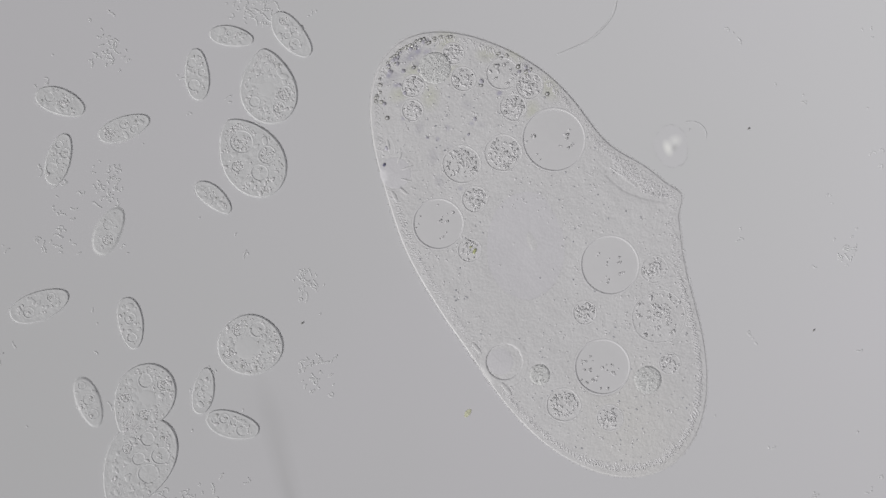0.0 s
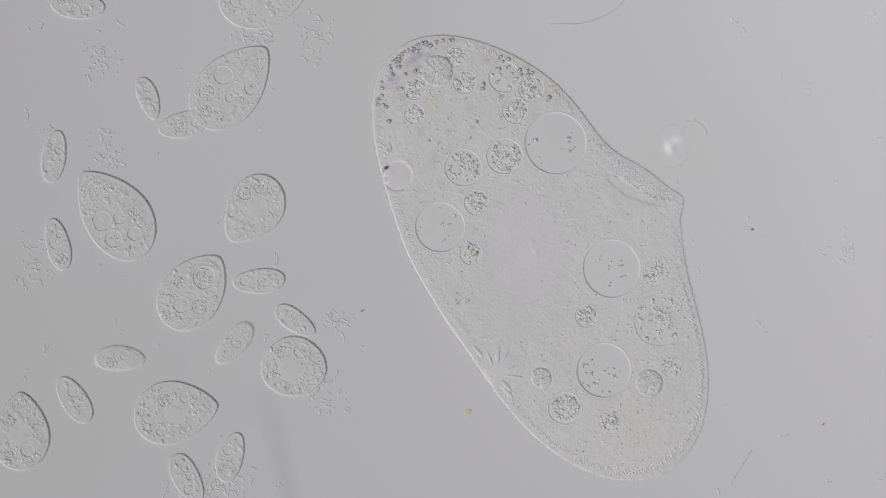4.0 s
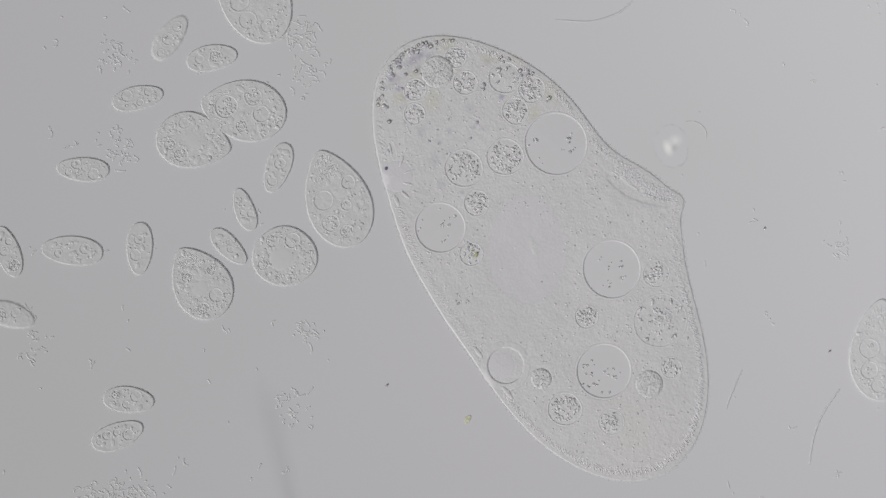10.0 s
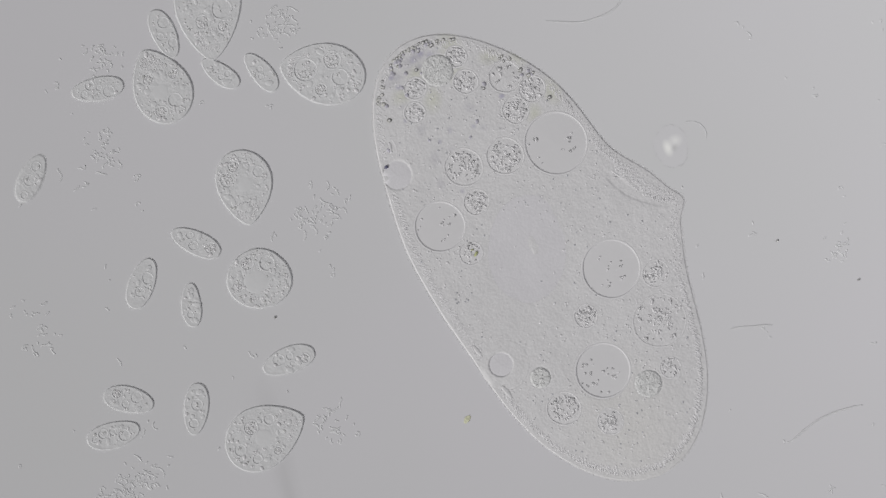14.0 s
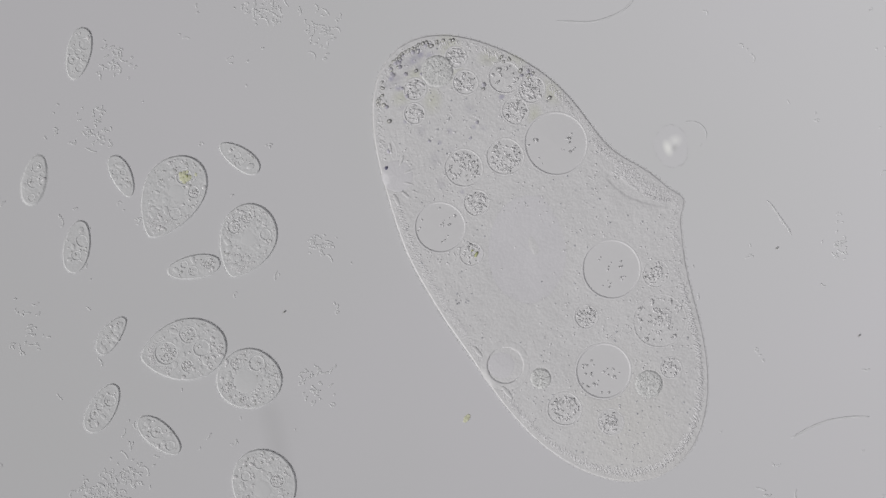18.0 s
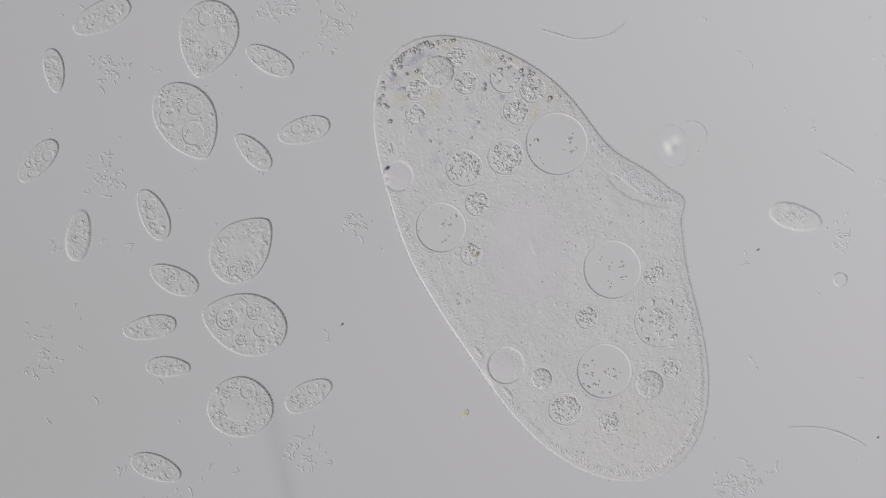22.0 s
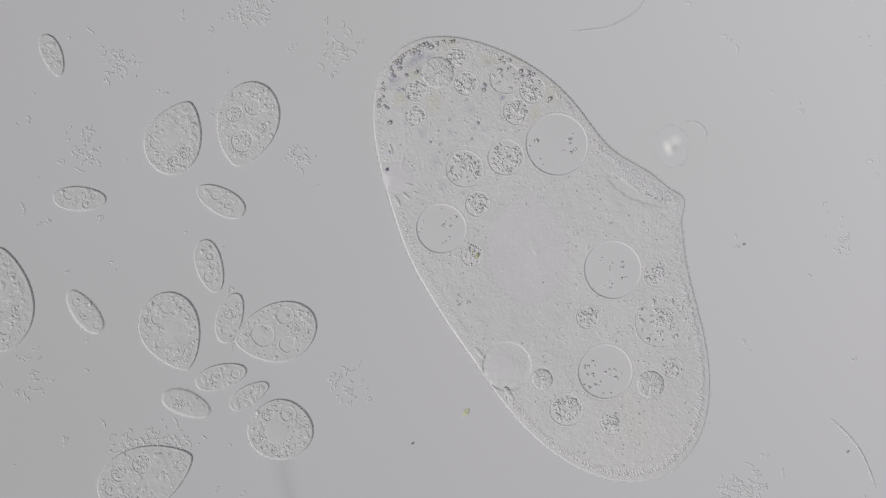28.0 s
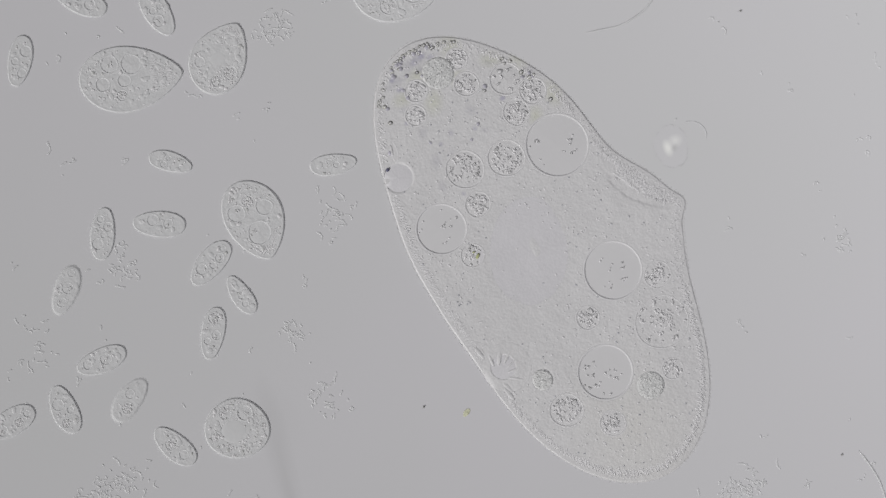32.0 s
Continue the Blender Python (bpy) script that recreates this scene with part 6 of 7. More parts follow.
    walk(CELLS["oval"][12], [(0, at(-1.718, -0.318, 80)), (3.83, at(-1.718, -0.331, 80)), (4.16, at(-1.718, -0.337, 80)), (4.49, at(-1.718, -0.339, 80)), (4.82, at(-1.718, -0.338, 80)), (5.15, at(-1.718, -0.333, 80)), (23.1, at(-1.718, -0.318, 80)), (23.28, at(-1.718, 0.104, 130)), (23.46, at(-1.718, 0.526, 180)), (28.58, at(-1.718, 0.454, 175)), (29, at(-1.336, 0.454, 175)), (30, at(-1.048, 0.546, 160)), (30.5, at(-0.998, 0.446, 140)), (31, at(-0.988, 0.408, 135)), (32, at(-1.278, 0.874, 160))])
    walk(CELLS["oval"][13], [(0, at(0.078, -1.032, 50)), (23.67, at(0.078, -1.032, 50)), (23.82, at(-0.391, -1.032, 90)), (23.96, at(-0.86, -1.032, 130)), (27.82, at(-1.728, -1.042, 180)), (29.7, at(-1.718, -0.618, 205)), (30, at(-1.518, -0.618, 205)), (30.5, at(-1.538, -0.614, 200)), (31, at(-1.524, -0.618, 200)), (31.5, at(-1.518, -0.602, 205)), (32, at(-1.528, -0.614, 210))])
    walk(CELLS["slim"][0], [(0, at(-0.812, 0.182, -40)), (0.5, at(-0.81, 0.186, -40)), (1, at(-0.812, 0.178, -42)), (1.5, at(-0.956, 0.398, -75)), (2, at(-1.074, 0.582, -70)), (2.5, at(-1.078, 0.592, -70)), (3, at(-1.074, 0.582, -72)), (3.5, at(-1.074, 0.582, -72)), (3.83, at(-1.061, 0.554, -71)), (4.16, at(-1.022, 0.513, -69)), (4.49, at(-0.97, 0.469, -66)), (4.82, at(-0.909, 0.443, -63)), (5.15, at(-0.866, 0.446, -61)), (5.5, at(-0.85, 0.466, -60)), (6, at(-0.878, 0.436, -75)), (6.5, at(-0.902, 0.446, -85)), (7, at(-0.898, 0.548, -95)), (7.5, at(-1.126, 0.7, -105)), (7.87, at(-1.126, 1.032, -105)), (8.52, at(-1.728, 1.042, -117)), (10.78, at(-1.728, -1.042, -157)), (12.04, at(-0.562, -1.032, -180)), (12.5, at(-0.562, -0.33, -180)), (13, at(-0.738, -0.382, -220)), (13.5, at(-0.732, -0.36, -230)), (14, at(-0.89, -0.198, -265)), (14.5, at(-0.788, -0.33, -215)), (16.5, at(-0.91, -0.282, -202)), (17, at(-1.138, -0.086, -240)), (17.5, at(-1.174, -0.3, -310)), (18, at(-1.174, -0.306, -305)), (18.5, at(-1.156, -0.402, -345)), (19, at(-1.094, -0.41, -340)), (19.5, at(-0.858, -0.318, -330)), (20, at(-0.876, -0.324, -335)), (20.5, at(-0.974, -0.408, -360)), (21, at(-0.976, -0.418, -365)), (21.5, at(-0.98, -0.408, -365)), (22, at(-0.972, -0.418, -363)), (22.5, at(-1.046, -0.464, -440)), (23, at(-1.072, -0.608, -390)), (23.5, at(-1.09, -0.378, -460)), (24, at(-1.092, -0.386, -462)), (24.5, at(-1.016, -0.342, -400)), (25, at(-1.006, -0.328, -405)), (25.83, at(-0.961, -0.35, -391)), (26.16, at(-0.924, -0.371, -380)), (26.49, at(-0.912, -0.407, -370)), (26.82, at(-0.929, -0.443, -360)), (27.15, at(-0.959, -0.465, -353)), (27.5, at(-0.992, -0.474, -350)), (28, at(-0.686, -0.518, -328)), (28.46, at(-0.686, -1.032, -328)), (29.01, at(-1.728, -1.042, -338)), (29.54, at(-1.718, -0.044, -348)), (30, at(-0.778, -0.044, -348)), (30.5, at(-0.732, -0.196, -300)), (31, at(-0.772, -0.23, -305)), (31.5, at(-0.774, -0.232, -320)), (31.75, at(-0.744, -0.197, -278)), (32, at(-0.714, -0.162, -235))])
    walk(CELLS["slim"][1], [(0, at(-0.748, 0.752, -10)), (0.31, at(-0.748, 1.032, -10)), (3.83, at(-0.729, 1.045, -23)), (4.16, at(-0.726, 1.046, -25)), (4.49, at(-0.721, 1.044, -26)), (4.82, at(-0.715, 1.041, -28)), (5.15, at(-0.709, 1.036, -29)), (6.04, at(-0.702, 1.032, -30)), (6.18, at(-1.75, 1.15, -78)), (6.32, at(-1.75, -1.15, -127)), (6.46, at(-0.678, -1.032, -175)), (7.54, at(-0.688, -1.032, -235)), (8, at(-0.688, -0.466, -235)), (8.5, at(-0.64, -0.312, -285)), (9, at(-0.618, -0.184, -285)), (10, at(-0.702, 0.14, -250)), (10.25, at(-0.702, 0.141, -292)), (10.5, at(-0.702, 0.142, -335)), (11, at(-0.728, 0.144, -348)), (11.5, at(-0.678, 0.136, -335)), (12, at(-0.724, 0.118, -335)), (12.5, at(-0.896, 0.246, -280)), (13, at(-0.978, 0.562, -260)), (14, at(-0.788, 0.622, -215)), (14.5, at(-0.984, 0.302, -155)), (16.5, at(-1.054, 0.25, -142)), (17, at(-1.05, 0.246, -140)), (17.5, at(-1.034, 0.258, -130)), (18, at(-1.138, 0.258, -65)), (18.25, at(-1.077, 0.297, -20)), (18.5, at(-1.016, 0.336, 25)), (18.75, at(-1.081, 0.351, -15)), (19, at(-1.146, 0.366, -55)), (20, at(-1.142, 0.81, -8)), (21, at(-1.26, 0.702, -85)), (21.5, at(-1.38, 0.628, -85)), (22, at(-1.378, 0.632, -80)), (22.5, at(-1.38, 0.64, -80)), (23, at(-1.388, 0.638, -85)), (23.5, at(-1.386, 0.688, -75)), (24, at(-1.386, 0.688, -70)), (24.5, at(-1.38, 0.688, -70)), (25, at(-1.384, 0.688, -68)), (27.5, at(-1.384, 0.686, -68)), (28, at(-1.384, 0.686, -68)), (28.5, at(-1.386, 0.682, -70)), (29, at(-1.388, 0.69, -70)), (29.5, at(-1.392, 0.7, -65)), (30, at(-1.374, 0.706, -60)), (30.5, at(-1.108, 0.336, -50)), (31, at(-1.036, 0.288, -15)), (31.5, at(-1.022, 0.312, -15)), (32, at(-0.964, 0.308, -15))])
    walk(CELLS["slim"][2], [(0, at(-0.848, -0.502, 80)), (0.5, at(-0.854, -0.47, 110)), (1, at(-0.852, -0.492, 95)), (1.5, at(-0.526, -0.148, 60)), (2, at(-0.568, -0.14, 10)), (2.5, at(-0.562, -0.136, 10)), (3, at(-0.568, -0.142, 10)), (3.5, at(-0.468, -0.218, -35)), (3.83, at(-0.493, -0.235, -35)), (4.16, at(-0.562, -0.284, -35)), (4.49, at(-0.652, -0.362, -35)), (4.82, at(-0.756, -0.435, -35)), (5.15, at(-0.841, -0.478, -35)), (5.5, at(-0.882, -0.488, -35)), (6, at(-0.862, -0.388, 20)), (6.5, at(-0.884, -0.372, 20)), (7, at(-0.898, -0.372, 20)), (7.5, at(-0.866, -0.378, 30)), (8, at(-0.842, -0.314, -30)), (8.5, at(-0.774, -0.3, -35)), (9, at(-0.708, -0.252, -50)), (9.5, at(-0.702, -0.19, -80)), (10, at(-0.758, 0.008, -45)), (10.25, at(-0.908, 0.097, -2)), (10.5, at(-1.058, 0.186, 40)), (11, at(-1.056, 0.472, 105)), (11.46, at(-1.056, 1.032, 105)), (12.66, at(-0.68, 1.032, 177)), (13, at(-0.68, 0.73, 177)), (13.5, at(-0.756, 0.73, 150)), (14, at(-0.644, 0.626, 130)), (14.5, at(-0.802, 0.352, 170)), (16.5, at(-0.836, 0.43, 115)), (17, at(-0.836, 0.43, 115)), (17.5, at(-0.732, 0.336, 130)), (18, at(-0.72, 0.322, 145)), (18.5, at(-0.726, 0.318, 145)), (19, at(-0.724, 0.314, 145)), (19.5, at(-0.66, 0.276, 130)), (20, at(-0.666, 0.39, 168)), (20.5, at(-0.684, 0.386, 165)), (21, at(-0.684, 0.38, 165)), (21.5, at(-0.684, 0.38, 165)), (22, at(-0.672, 0.344, 135)), (22.5, at(-0.678, 0.5, 130)), (22.75, at(-0.801, 0.624, 170)), (23, at(-0.924, 0.748, 210)), (23.25, at(-1.001, 0.73, 168)), (23.5, at(-1.078, 0.712, 125)), (24, at(-1.074, 0.684, 105)), (24.5, at(-1.078, 0.718, 105)), (25, at(-1.118, 0.812, 140)), (25.3, at(-1.118, 1.032, 140)), (25.83, at(-1.137, 1.026, 131)), (26.16, at(-1.147, 1.019, 120)), (26.49, at(-1.154, 1.014, 109)), (26.82, at(-1.155, 1.02, 101)), (27.15, at(-1.156, 1.028, 99)), (28.7, at(-1.208, 1.032, 60)), (29, at(-1.208, 0.872, 60)), (30, at(-0.698, 0.872, 0)), (30.3, at(-0.698, 1.032, 0)), (31.54, at(-0.388, 1.032, 8)), (32, at(-0.388, 0.3, 8))])
    walk(CELLS["long"][0], [(0, at(-1.428, -0.2, 20)), (0.5, at(-1.44, -0.196, 20)), (1, at(-1.428, -0.2, 22)), (1.32, at(-1.718, -0.2, 22)), (3.83, at(-1.718, -0.196, 42)), (4.16, at(-1.718, -0.193, 46)), (4.49, at(-1.718, -0.193, 51)), (4.82, at(-1.718, -0.195, 55)), (5.15, at(-1.718, -0.202, 60)), (7.7, at(-1.718, -0.224, 80)), (8, at(-1.56, -0.224, 80)), (8.5, at(-1.56, -0.208, 80)), (9, at(-1.548, -0.224, 85)), (9.25, at(-1.464, -0.222, 128)), (9.5, at(-1.38, -0.22, 170)), (10, at(-1.312, -0.006, 175)), (10.5, at(-1.314, -0.002, 175)), (11, at(-1.24, -0.01, 172)), (11.5, at(-1.234, -0.04, 200)), (12, at(-1.318, -0.14, 260)), (12.44, at(-1.718, -0.14, 260)), (18.87, at(-1.728, 1.042, 222)), (21.7, at(-1.208, 1.032, 205)), (22, at(-1.208, 0.822, 205)), (22.5, at(-1.186, 0.852, 210)), (23, at(-1.232, 0.832, 218)), (23.3, at(-1.232, 1.032, 218)), (25.83, at(-1.265, 1.022, 218)), (26.16, at(-1.284, 1.012, 218)), (26.49, at(-1.291, 1.002, 218)), (26.82, at(-1.288, 0.996, 218)), (27.15, at(-1.27, 1.01, 218)), (32, at(-1.232, 1.032, 218))])
    walk(CELLS["green"][0], [(0, at(-1.092, 1.142, -65)), (16.66, at(-1.092, 1.142, -65)), (17, at(-1.092, 0.832, -65)), (17.5, at(-0.95, 0.548, -65)), (18, at(-0.962, 0.182, -120)), (18.5, at(-1.156, -0.028, -120)), (19, at(-1.258, -0.278, -110)), (19.5, at(-1.034, -0.482, -65)), (20, at(-0.924, -0.788, -90)), (20.5, at(-0.84, -0.868, -120)), (20.67, at(-0.886, -0.821, -63)), (20.83, at(-0.932, -0.775, -7)), (21, at(-0.978, -0.728, 50)), (21.5, at(-1.168, -0.664, 60)), (21.96, at(-1.168, -1.142, 60)), (32, at(-1.168, -1.142, 60))])
    walk(BIG, [(0, at(0.318, -0.010, 0.25)), (1, at(0.318, -0.010, 0.25)), (2, at(0.319, -0.012, 0.2)), (3, at(0.320, -0.015, 0.15)), (3.5, at(0.3215, -0.018, 0.15)), (5.5, at(0.330, -0.034, 0.35)), (6, at(0.331, -0.036, 0.4)), (7, at(0.332, -0.037, 0.4)), (8, at(0.327, -0.029, 0.25)), (8.5, at(0.3245, -0.025, 0.15)), (10, at(0.324, -0.024, 0.1)), (12, at(0.3227, -0.021, 0)), (14, at(0.323, -0.0213, -0.1)), (16.5, at(0.3237, -0.0225, -0.15)), (18, at(0.3235, -0.0235, 0)), (20, at(0.3235, -0.0235, -0.05)), (22, at(0.326, -0.0245, -0.03)), (25, at(0.3281, -0.026, 0)), (28, at(0.3276, -0.0265, 0.2)), (30, at(0.3282, -0.0275, 0.15)), (32, at(0.329, -0.0285, 0.2))])
    still = PULSES[0].matrix_basis.translation.copy()
    walk(PULSES[0], [(t, Matrix.Translation((still.x, still.y, still.z + z))) for t, z in ((0, -0.003), (3, -0.003), (3.3, 0), (4.3, 0), (5, -0.0026), (6, -0.003), (11.4, -0.003), (11.7, 0), (13, 0), (13.6, -0.0016), (14, -0.0028), (15, -0.003), (29.6, -0.003), (29.9, 0), (31.2, 0), (32, -0.0010))])
    for ring, rows in zip(MARGINS, (((0, -0.003), (3, -0.003), (3.3, 0), (5.2, 0), (6, -0.0008), (7, -0.003), (11.4, -0.003), (11.7, 0), (14.2, 0), (15.5, -0.0026), (17, -0.003), (29.6, -0.003), (29.9, 0), (32, 0)),
                                    ((0, 0), (21.5, 0), (23, -0.0008), (24.5, -0.003), (29.6, -0.003), (29.9, 0), (32, 0)))):
        still = ring.matrix_basis.translation.copy()
        walk(ring, [(t, Matrix.Translation((still.x, still.y, still.z + z))) for t, z in rows])
    still = PULSES[1].matrix_basis.translation.copy()
    walk(PULSES[1], [(t, Matrix.Translation((still.x, still.y, still.z + z))) for t, z in ((0, -0), (1, -0), (1.5, -0.0015), (2, -0.0023), (3, -0.0029), (3.5, -0.003), (5.5, -0.003), (7, -0.003), (7.6, -0.003), (8, -0.0026), (8.4, -0), (10, -0), (10.5, -0.0016), (11, -0.0025), (12, -0.0029), (13, -0.003), (14, -0.003), (16.5, -0.003), (17, -0.0021), (17.3, -0), (19.2, -0), (20, -0.0024), (21, -0.0028), (22, -0.003), (23, -0.003), (25, -0.003), (26.5, -0.003), (27.2, -0), (28.2, -0), (29, -0.0021), (30, -0.0027), (31, -0.0029), (32, -0.003))])
    walk(CLUMPS[0], [(0, at(-1.178, 0.706, 0)), (1, at(-1.198, 0.706, 17)), (2, at(-1.198, 0.698, 34)), (3, at(-1.198, 0.682, 11)), (3.5, at(-1.208, 0.672, 28)), (5.5, at(-1.218, 0.692, 5)), (6, at(-1.188, 0.682, 22)), (7, at(-1.188, 0.698, 39)), (8, at(-1.228, 0.692, 16)), (9, at(-1.158, 0.686, 33)), (10, at(-1.158, 0.692, 10)), (11, at(-1.188, 0.692, 27)), (12, at(-1.198, 0.692, 4)), (13, at(-1.208, 0.702, 21)), (14, at(-1.208, 0.682, 38)), (14.5, at(-1.208, 0.672, 15)), (17, at(-1.158, 0.686, 32)), (18, at(-1.158, 0.672, 9)), (19, at(-1.168, 0.672, 26)), (20, at(-1.148, 0.652, 3)), (21, at(-1.148, 0.662, 20)), (22, at(-1.184, 0.642, 37)), (23, at(-1.188, 0.672, 14)), (24, at(-1.188, 0.652, 31)), (25, at(-1.178, 0.672, 8)), (28, at(-1.148, 0.662, 25)), (29, at(-1.144, 0.672, 2)), (30, at(-1.138, 0.662, 19)), (32, at(-1.118, 0.642, 36))])
    walk(CLUMPS[1], [(0, at(-1.188, 0.222, 0)), (1, at(-1.218, 0.202, 17)), (2, at(-1.178, 0.242, 34)), (3, at(-1.158, 0.262, 11)), (3.5, at(-1.168, 0.362, 28)), (5.5, at(-1.238, 0.202, 5)), (7, at(-1.208, 0.362, 22)), (8, at(-1.178, 0.402, 39)), (9, at(-1.118, 0.432, 16)), (10, at(-1.148, 0.352, 33)), (11, at(-1.168, 0.342, 10)), (12, at(-1.168, 0.362, 27)), (13, at(-1.258, 0.362, 4)), (14, at(-1.198, 0.342, 21)), (17, at(-1.208, 0.342, 38)), (18, at(-1.228, 0.422, 15)), (20, at(-1.158, 0.282, 32)), (21, at(-1.168, 0.262, 9)), (22, at(-1.188, 0.262, 26)), (23, at(-1.238, 0.302, 3)), (24, at(-1.228, 0.302, 20)), (25, at(-1.238, 0.342, 37)), (28, at(-1.268, 0.352, 14)), (29, at(-1.238, 0.302, 31)), (30, at(-1.108, 0.022, 8)), (32, at(-1.138, -0.058, 25))])
    walk(CLUMPS[2], [(0, at(-0.668, 0.852, 0)), (1, at(-0.608, 0.832, 17)), (2, at(-0.628, 0.852, 34)), (3, at(-0.638, 0.852, 11)), (3.5, at(-0.648, 0.782, 28)), (5.5, at(-0.768, 0.752, 5)), (6, at(-0.738, 0.752, 22)), (7, at(-0.688, 0.692, 39)), (8, at(-0.608, 0.722, 16)), (9, at(-0.498, 0.722, 33)), (10, at(-0.518, 0.762, 10)), (11, at(-0.448, 0.782, 27)), (12, at(-0.678, 0.762, 4)), (13, at(-0.578, 0.832, 21)), (14, at(-0.588, 0.792, 38)), (14.5, at(-0.528, 0.802, 15)), (17, at(-0.638, 0.832, 32)), (18, at(-0.638, 0.852, 9)), (19, at(-0.568, 0.832, 26)), (20, at(-0.568, 0.852, 3)), (21, at(-0.558, 0.852, 20)), (22, at(-0.588, 0.862, 37)), (23, at(-0.568, 0.852, 14)), (25, at(-0.438, 0.802, 31)), (27.5, at(-0.448, 0.802, 8)), (28, at(-0.688, 0.842, 25)), (30, at(-0.528, 0.842, 2)), (31, at(-0.408, 0.862, 19)), (32, at(-0.608, 0.782, 36))])
    walk(CLUMPS[3], [(0, at(-0.448, 1.002, 0)), (2, at(-0.468, 0.842, 17)), (3, at(-0.488, 0.662, 34)), (5.5, at(-0.398, 0.862, 11)), (7, at(-0.408, 0.762, 28)), (9, at(-0.548, 0.532, 5)), (11, at(-0.418, 0.692, 22)), (13, at(-0.418, 0.242, 39)), (14, at(-0.408, 0.122, 16)), (16.5, at(-0.468, 0.742, 33)), (17, at(-0.448, 0.732, 10)), (18, at(-0.428, 0.752, 27)), (19, at(-0.418, 0.752, 4)), (20, at(-0.398, 0.792, 21)), (21, at(-0.398, 0.772, 38)), (22, at(-0.388, 0.772, 15)), (23, at(-0.398, 0.752, 32)), (24, at(-0.388, 0.782, 9)), (25, at(-0.428, 0.822, 26)), (27.5, at(-0.368, 0.822, 3)), (29, at(-0.408, 0.262, 20)), (30, at(-0.428, 0.222, 37)), (32, at(-0.388, 0.102, 14))])
    walk(CLUMPS[4], [(0, at(-0.478, -0.118, 0)), (1, at(-0.448, -0.198, 17)), (2, at(-0.398, -0.198, 34)), (3, at(-0.348, -0.228, 11)), (3.5, at(-0.328, -0.238, 28)), (5.5, at(-0.608, -0.338, 5)), (8, at(-0.528, -0.078, 22)), (9, at(-0.458, -0.058, 39)), (10, at(-0.478, -0.298, 16)), (11, at(-0.478, 0.202, 33)), (12, at(-0.468, 0.242, 10)), (13, at(-0.418, 0.222, 27)), (14, at(-0.488, 0.102, 4)), (17, at(-0.388, 0.122, 21)), (18, at(-0.428, 0.012, 38)), (19, at(-0.328, -0.008, 15)), (20, at(-0.288, -0.058, 32)), (21, at(-0.258, 0.022, 9)), (22, at(-0.308, 0.082, 26)), (23, at(-0.328, 0.042, 3)), (24, at(-0.308, -0.058, 20)), (25, at(-0.288, -0.158, 37)), (28, at(-0.508, 0.322, 14)), (30, at(-0.408, 0.242, 31)), (32, at(-0.528, -0.298, 8))])
    walk(CLUMPS[5], [(0, at(-0.448, -0.438, 0)), (3, at(-0.368, -0.518, 17)), (7, at(-0.678, -0.518, 34)), (8, at(-0.528, -0.518, 11)), (9, at(-0.438, -0.598, 28)), (10, at(-0.528, -0.558, 5)), (11, at(-0.458, -0.498, 22)), (12, at(-0.368, -0.498, 39)), (13, at(-0.348, -0.518, 16)), (14, at(-0.388, -0.618, 33)), (14.5, at(-0.448, -0.618, 10)), (17, at(-0.418, -0.518, 27)), (18, at(-0.448, -0.478, 4)), (19, at(-0.428, -0.538, 21)), (20, at(-0.448, -0.518, 38)), (21, at(-0.428, -0.638, 15)), (22, at(-0.488, -0.718, 32)), (23, at(-0.398, -0.638, 9)), (24, at(-0.388, -0.698, 26)), (25, at(-0.468, -0.718, 3)), (28, at(-0.338, -0.478, 20)), (30, at(-0.388, -0.478, 37)), (31, at(-0.448, -0.518, 14)), (32, at(-0.408, -0.528, 31))])
    walk(CLUMPS[6], [(0, at(-0.908, -0.918, 0)), (1, at(-1.008, -0.818, 17)), (3, at(-0.688, -0.838, 34)), (5.5, at(-1.108, -0.898, 11)), (8, at(-1.048, -0.938, 28)), (11, at(-1.188, -0.858, 5)), (13, at(-1.188, -0.858, 22)), (14, at(-1.108, -0.854, 39)), (17, at(-1.168, -0.848, 16)), (18, at(-1.168, -0.838, 33)), (19, at(-1.108, -0.848, 10)), (20, at(-1.208, -0.848, 27)), (21, at(-0.968, -0.958, 4)), (23, at(-0.988, -0.838, 21)), (24, at(-0.908, -0.678, 38)), (25, at(-0.808, -0.718, 15)), (27.5, at(-1.028, -0.648, 32)), (28, at(-1.028, -0.698, 9)), (29, at(-0.988, -0.758, 26)), (30, at(-0.908, -0.818, 3)), (31, at(-0.788, -0.838, 20)), (32, at(-1.188, -0.862, 37))])
    walk(CLUMPS[7], [(0, at(1.432, -0.008, 0)), (3, at(1.432, -0.018, 17)), (6, at(1.412, 0.002, 34)), (14, at(1.406, 0.006, 11)), (19, at(1.402, 0.012, 28)), (23, at(1.412, 0.042, 5)), (28, at(1.412, 0.022, 22)), (32, at(1.412, 0.032, 39))])
    walk(CLUMPS[8], [(0, at(1.092, -0.978, 0)), (20, at(1.112, -0.928, 17)), (21, at(1.072, -0.798, 34)), (22, at(1.042, -0.838, 11)), (23, at(1.052, -0.842, 28)), (25, at(1.062, -0.85, 5)), (32, at(1.062, -0.854, 22))])
